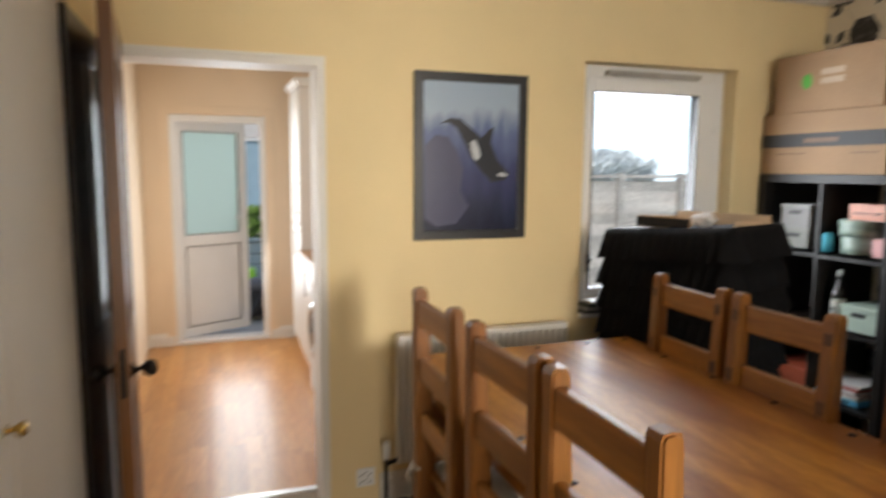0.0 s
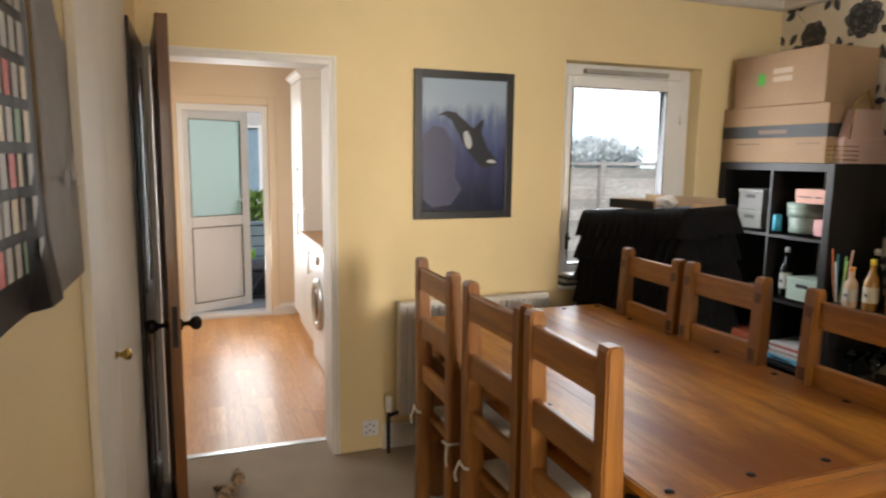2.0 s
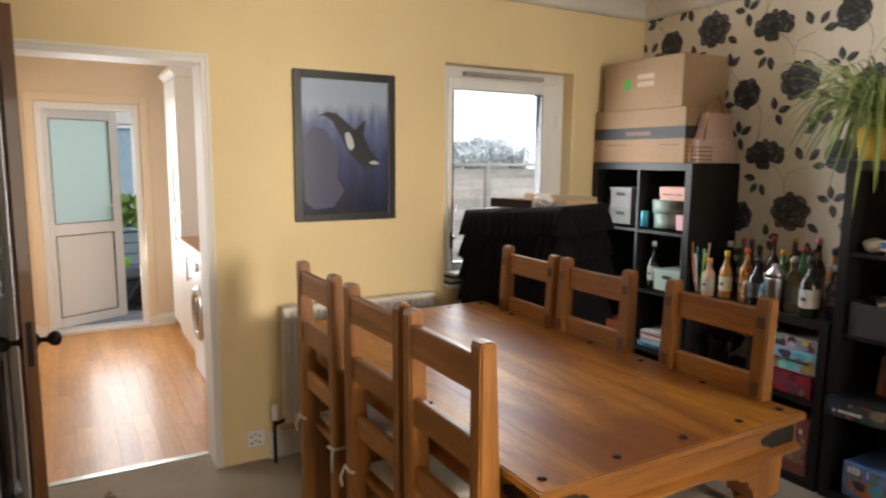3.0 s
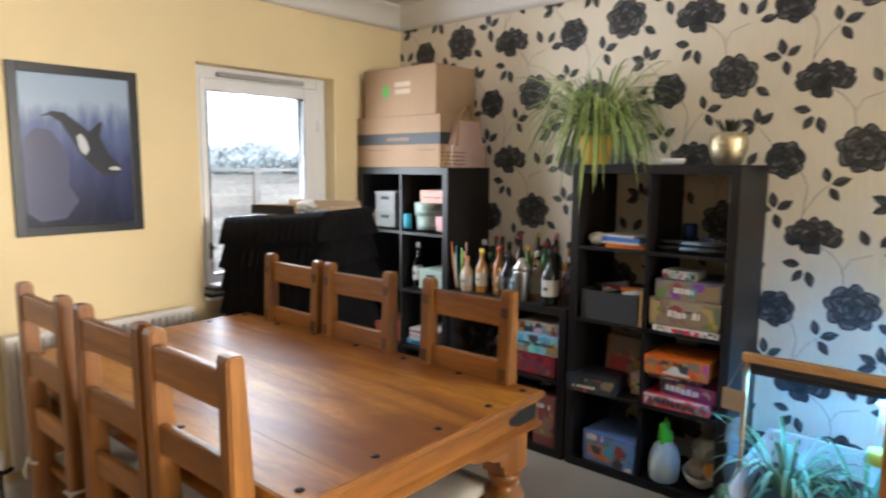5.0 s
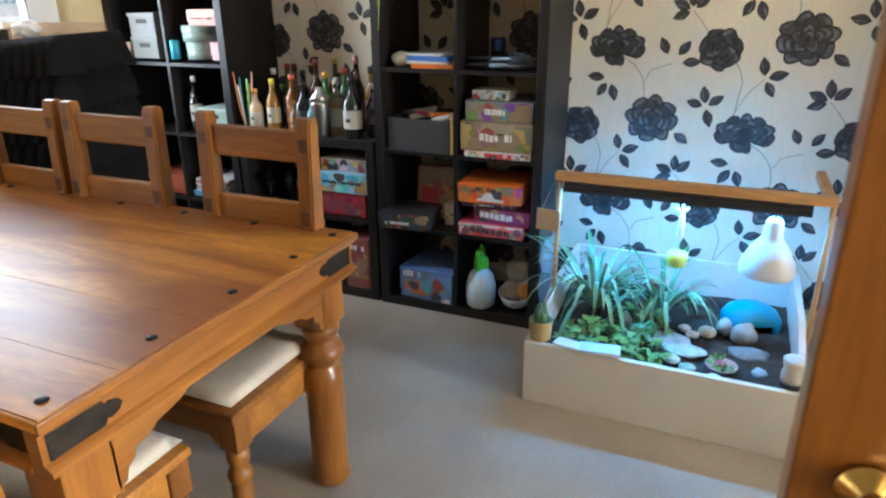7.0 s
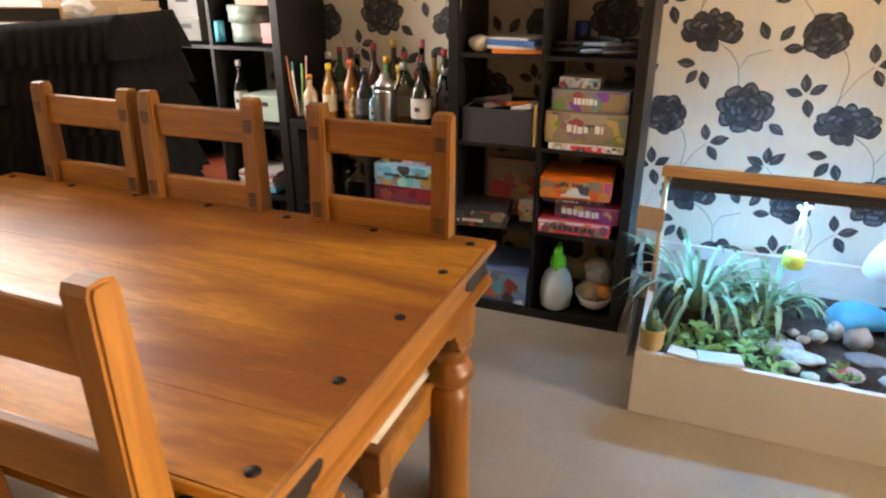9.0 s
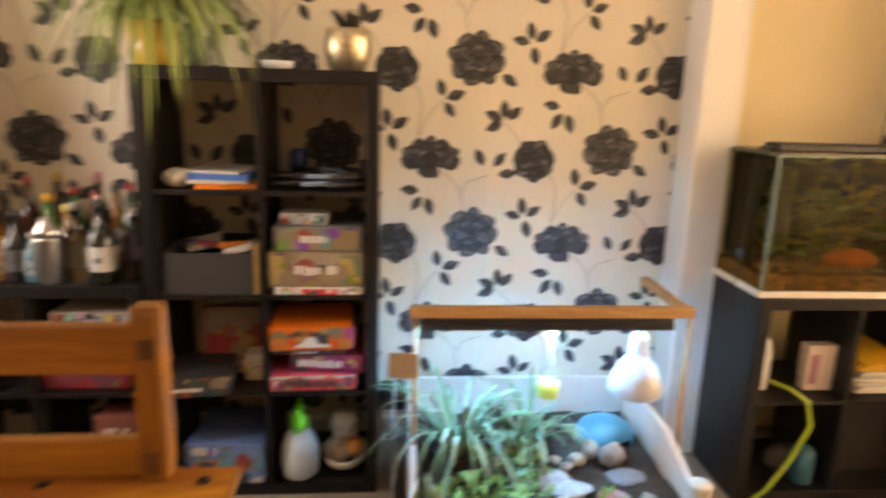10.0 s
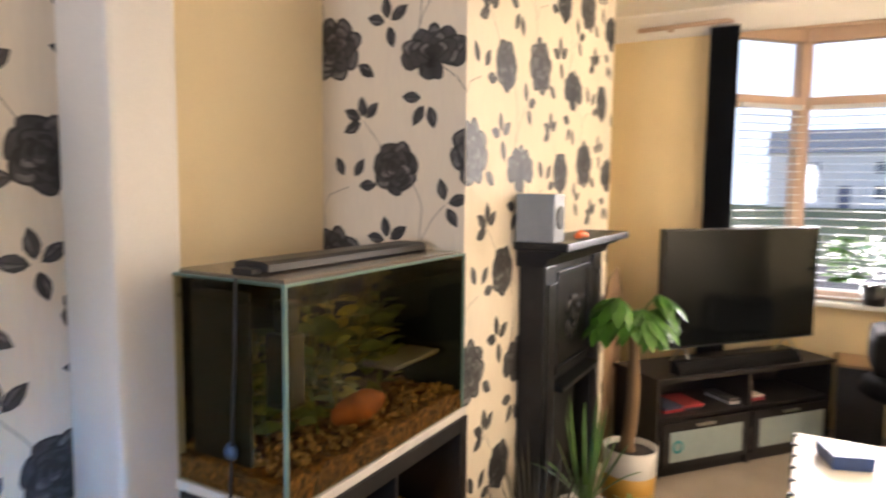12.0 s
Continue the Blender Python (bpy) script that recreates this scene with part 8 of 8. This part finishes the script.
def blind(m, x0, x1, label):
    t = thing("venetian_blind", m @ pose(0, 0.045, 0), label, "blind")
    mm = bpy.data.materials.new("white_slat")
    mm.use_nodes = True
    nt = mm.node_tree
    soft, back = nt.nodes.new("ShaderNodeBsdfDiffuse"), nt.nodes.new("ShaderNodeBsdfTranslucent")
    both = nt.nodes.new("ShaderNodeMixShader")
    for node in (soft, back):
        node.inputs["Color"].default_value = (0.85, 0.85, 0.85, 1)
    nt.links.new(soft.outputs[0], both.inputs[1])
    nt.links.new(back.outputs[0], both.inputs[2])
    nt.links.new(both.outputs[0], nt.nodes["Material Output"].inputs["Surface"])
    part("headrail", box(B(), x0, x1, 0, 0.03, 1.985, 2.015, 0.003), mm, t)
    z = 0.84
    while z < 1.96:
        bm = B()
        prism(bm, [(0.0, z - 0.003), (0.020, z), (0.042, z - 0.001), (0.042, z + 0.0015), (0.020, z + 0.003), (0.0, z)], "x", x0, x1)
        part("slat", bm, mm, t)
        z += 0.048


blind(m2, 0.06, L2 - 0.06, "white venetian blind lowered in the bay side window")
blind(m3, 0.06, L3 - 0.06, "white venetian blind lowered in the bay front window")
# curtain and pole


def curtain():
    t = thing("curtain", pose(2.30, YB + 0.06, 0), "long dark navy curtain gathered beside the bay window", "curtain")
    bm = B()
    n = 60
    rows = []
    for z in (0.15, 0.9, 1.7, 2.44):
        row = []
        for i in range(n + 1):
            f = i / n
            row.append(bm.verts.new((-0.08 + 0.16 * f, 0.035 * math.sin(f * 2 * math.pi * 6 + z * 0.4), z)))
        rows.append(row)
    for a, b in zip(rows, rows[1:]):
        for i in range(n):
            bm.faces.new((a[i], a[i + 1], b[i + 1], b[i])).smooth = True
    bmesh.ops.solidify(bm, geom=bm.faces[:], thickness=0.004)
    part("cloth", bm, material("navy_cloth", (0.016, 0.02, 0.035), 0.85, vary=0.2, scale=10, grain=0.15, bump=0.4, fine=240), t)


curtain()
t = thing("curtain_pole", pose(0, 0, 0), "tan curtain pole across the bay", "curtain pole")
bm = B()
tube(bm, [(2.80, YB + 0.08, 2.455), (2.30, YB + 0.06, 2.47), (1.95, YB - 0.30, 2.47), (0.98, YB - 0.36, 2.47)], 0.014, 10)
part("pole", bm, TAN, t)
bm = B()
box(bm, 2.60, 2.63, YB + 0.001, YB + 0.075, 2.44, 2.46, 0.003)
part("bracket", bm, TAN, t)
t = thing("houseplant", pose(1.45, -4.55, 0.816), "leafy green houseplant in a dark pot on the bay sill", "plant")
bm = B()
pot(bm, 0.06, 0.08, 0.12)
part("pot", bm, BLACK, t)
bm = B()
rng = random.Random(71)
for k in range(150):
    a, q = rng.random() * 6.28, rng.random() ** 0.6
    c = (0.20 * q * math.cos(a), 0.10 * q * math.sin(a), 0.13 + 0.34 * rng.random() * (1 - 0.4 * q))
    blade_leaf(bm, c, (math.cos(a), math.sin(a), 0.2), (rng.gauss(0, 0.3), rng.gauss(0, 0.3), 1), 0.11, 0.06)
part("leaves", bm, bpy.data.materials["bright_leaf"], t)

# the street side, pale in the light
structure("road", box(B(), -30, 30, -16, -9, -0.13, -0.10), material("asphalt", (0.06, 0.06, 0.06), 0.9, vary=0.15, scale=2), "asphalt street")
t = thing("house", pose(-6, -72, -0.13), "pale terraced house across the street", "house")
bm = wall_with_hole(B(), "y", -0.3, 0, 0, 12, 0, 5.2, [(1.5, 3.2, 0.9, 2.2), (5.0, 6.0, 0, 2.1), (7.5, 9.5, 0.9, 2.2), (1.5, 3.2, 3.2, 4.4), (7.5, 9.5, 3.2, 4.4)])
part("wall", bm, material("pale_house_render", (0.78, 0.77, 0.75), 0.9, vary=0.05, scale=1), t)
bm = B()
prism(bm, [(0.3, 5.2), (-6.3, 5.2), (-3, 7.6)], "x", -0.2, 12.2)
part("roof", bm, material("slate_roof", (0.30, 0.31, 0.33), 0.8, vary=0.15, scale=3), t)
for x0, x1, z0, z1 in ((1.5, 3.2, 0.9, 2.2), (7.5, 9.5, 0.9, 2.2), (1.5, 3.2, 3.2, 4.4), (7.5, 9.5, 3.2, 4.4)):
    wdw = part("window", box(B(), x0, x1, -0.2, -0.15, z0, z1), plain("house_glass", (0.08, 0.10, 0.12), 0.1), t)
    bm = B()
    for a in ((x0, x0 + 0.08, z0, z1), (x1 - 0.08, x1, z0, z1), ((x0 + x1) / 2 - 0.04, (x0 + x1) / 2 + 0.04, z0, z1), (x0 + 0.08, x1 - 0.08, z1 - 0.08, z1)):
        box(bm, a[0], a[1], -0.15, -0.10, a[2], a[3])
    part("window_frame", bm, UPVC, wdw)
part("door", box(B(), 5.0, 6.0, -0.2, -0.12, 0, 2.1), plain("house_door", (0.10, 0.12, 0.2), 0.5), t)

# ---- posters on the cupboard wall ----


def scratch_poster():
    t = thing("poster", pose(XL, 0.31, 1.30), "black poster with a grid of small coloured tiles", "poster")
    W, H = 0.43, 0.60
    bm = B()
    n, k = 14, 6
    rows = []
    def wave(f, h):
        return 0.006 + 0.006 * math.sin(5 * f + 2) * (1 - h) + (0.02 * (1 - h) ** 6 if f > 0.85 else 0)
    rows = [[bm.verts.new((wave(i / n, j / k), W * i / n, H * j / k)) for i in range(n + 1)] for j in range(k + 1)]
    for j in range(k):
        for i in range(n):
            bm.faces.new((rows[j][i], rows[j][i + 1], rows[j + 1][i + 1], rows[j + 1][i])).smooth = True
    bmesh.ops.solidify(bm, geom=bm.faces[:], thickness=0.0006)
    part("sheet", bm, plain("black_poster_paper", (0.05, 0.05, 0.056), 0.45), t)
    rng = random.Random(77)
    cols = [(0.28, 0.27, 0.25), (0.30, 0.28, 0.26), (0.70, 0.52, 0.04), (0.48, 0.08, 0.08), (0.16, 0.26, 0.16), (0.14, 0.22, 0.32), (0.46, 0.28, 0.20), (0.26, 0.26, 0.25), (0.50, 0.42, 0.30)] + [(0.33, 0.32, 0.31)] * 6
    mats = [plain("tile_print", tuple(min(0.8, 1.5 * v) for v in c), 0.5) for c in cols]
    for r in range(9):
        for c in range(10):
            y, z = 0.03 + c * 0.0375, 0.055 + r * 0.058
            x = wave((y + 0.014) / W, (z + 0.025) / H) + 0.0007
            part("tile", box(B(), x, x + 0.0004, y, y + 0.029, z, z + 0.043), mats[rng.randrange(len(mats))], t)


scratch_poster()
t = thing("poster", pose(XL, 0.78, 1.285), "curling grey printed paper sheet pinned to the wall", "poster")
bm = B()
n, k = 12, 8
rows = [[bm.verts.new((0.003 + 0.004 * math.sin(4 * j / k + i / n * 3) + 0.012 * (i / n) ** 4 * (1 - j / k), 0.45 * i / n * (1 - 0.05 * math.sin(j / k * 6)), 0.70 * j / k)) for i in range(n + 1)] for j in range(k + 1)]
for j in range(k):
    for i in range(n):
        bm.faces.new((rows[j][i], rows[j][i + 1], rows[j + 1][i + 1], rows[j + 1][i])).smooth = True
bmesh.ops.solidify(bm, geom=bm.faces[:], thickness=0.0006)
part("sheet", bm, material("grey_print_paper", (0.64, 0.60, 0.57), 0.6, vary=0.1, scale=6), t)
for (y, z) in ((0.13, 0.17), (0.19, 0.18), (0.25, 0.17)):
    part("printed_block", box(B(), 0.016, 0.0164, y, y + 0.02, z, z + 0.03), plain("pale_block", (0.5, 0.48, 0.45), 0.6), t)

# ---- soft toy lying on the carpet ----


def cat_toy():
    t = thing("soft_toy", pose(-0.11, 2.50, 0.0, 0, 0, 62) @ Matrix.Scale(1.4, 4), "small spotted white soft toy lying on the carpet", "toy")
    bm = B()
    for (x, y, z, rx, ry, rz) in ((0, 0, 0.025, 0.075, 0.022, 0.024), (0.085, 0.0, 0.035, 0.026, 0.022, 0.024), (0.06, 0.04, 0.012, 0.012, 0.035, 0.012), (-0.06, 0.035, 0.012, 0.012, 0.035, 0.012), (0.115, 0.02, 0.045, 0.02, 0.008, 0.008), (-0.10, -0.01, 0.012, 0.04, 0.008, 0.008)):
        r = bmesh.ops.create_uvsphere(bm, u_segments=14, v_segments=8, radius=1.0)
        for v in r["verts"]:
            v.co = Vector((x + v.co.x * rx, y + v.co.y * ry, z + v.co.z * rz))
    part("body", bm, material("spotted_plush", (0.50, 0.34, 0.19), 0.9, vary=0.3, scale=60, second=(0.10, 0.07, 0.05), grain=0.1, bump=0.4), t, smooth=True)


cat_toy()
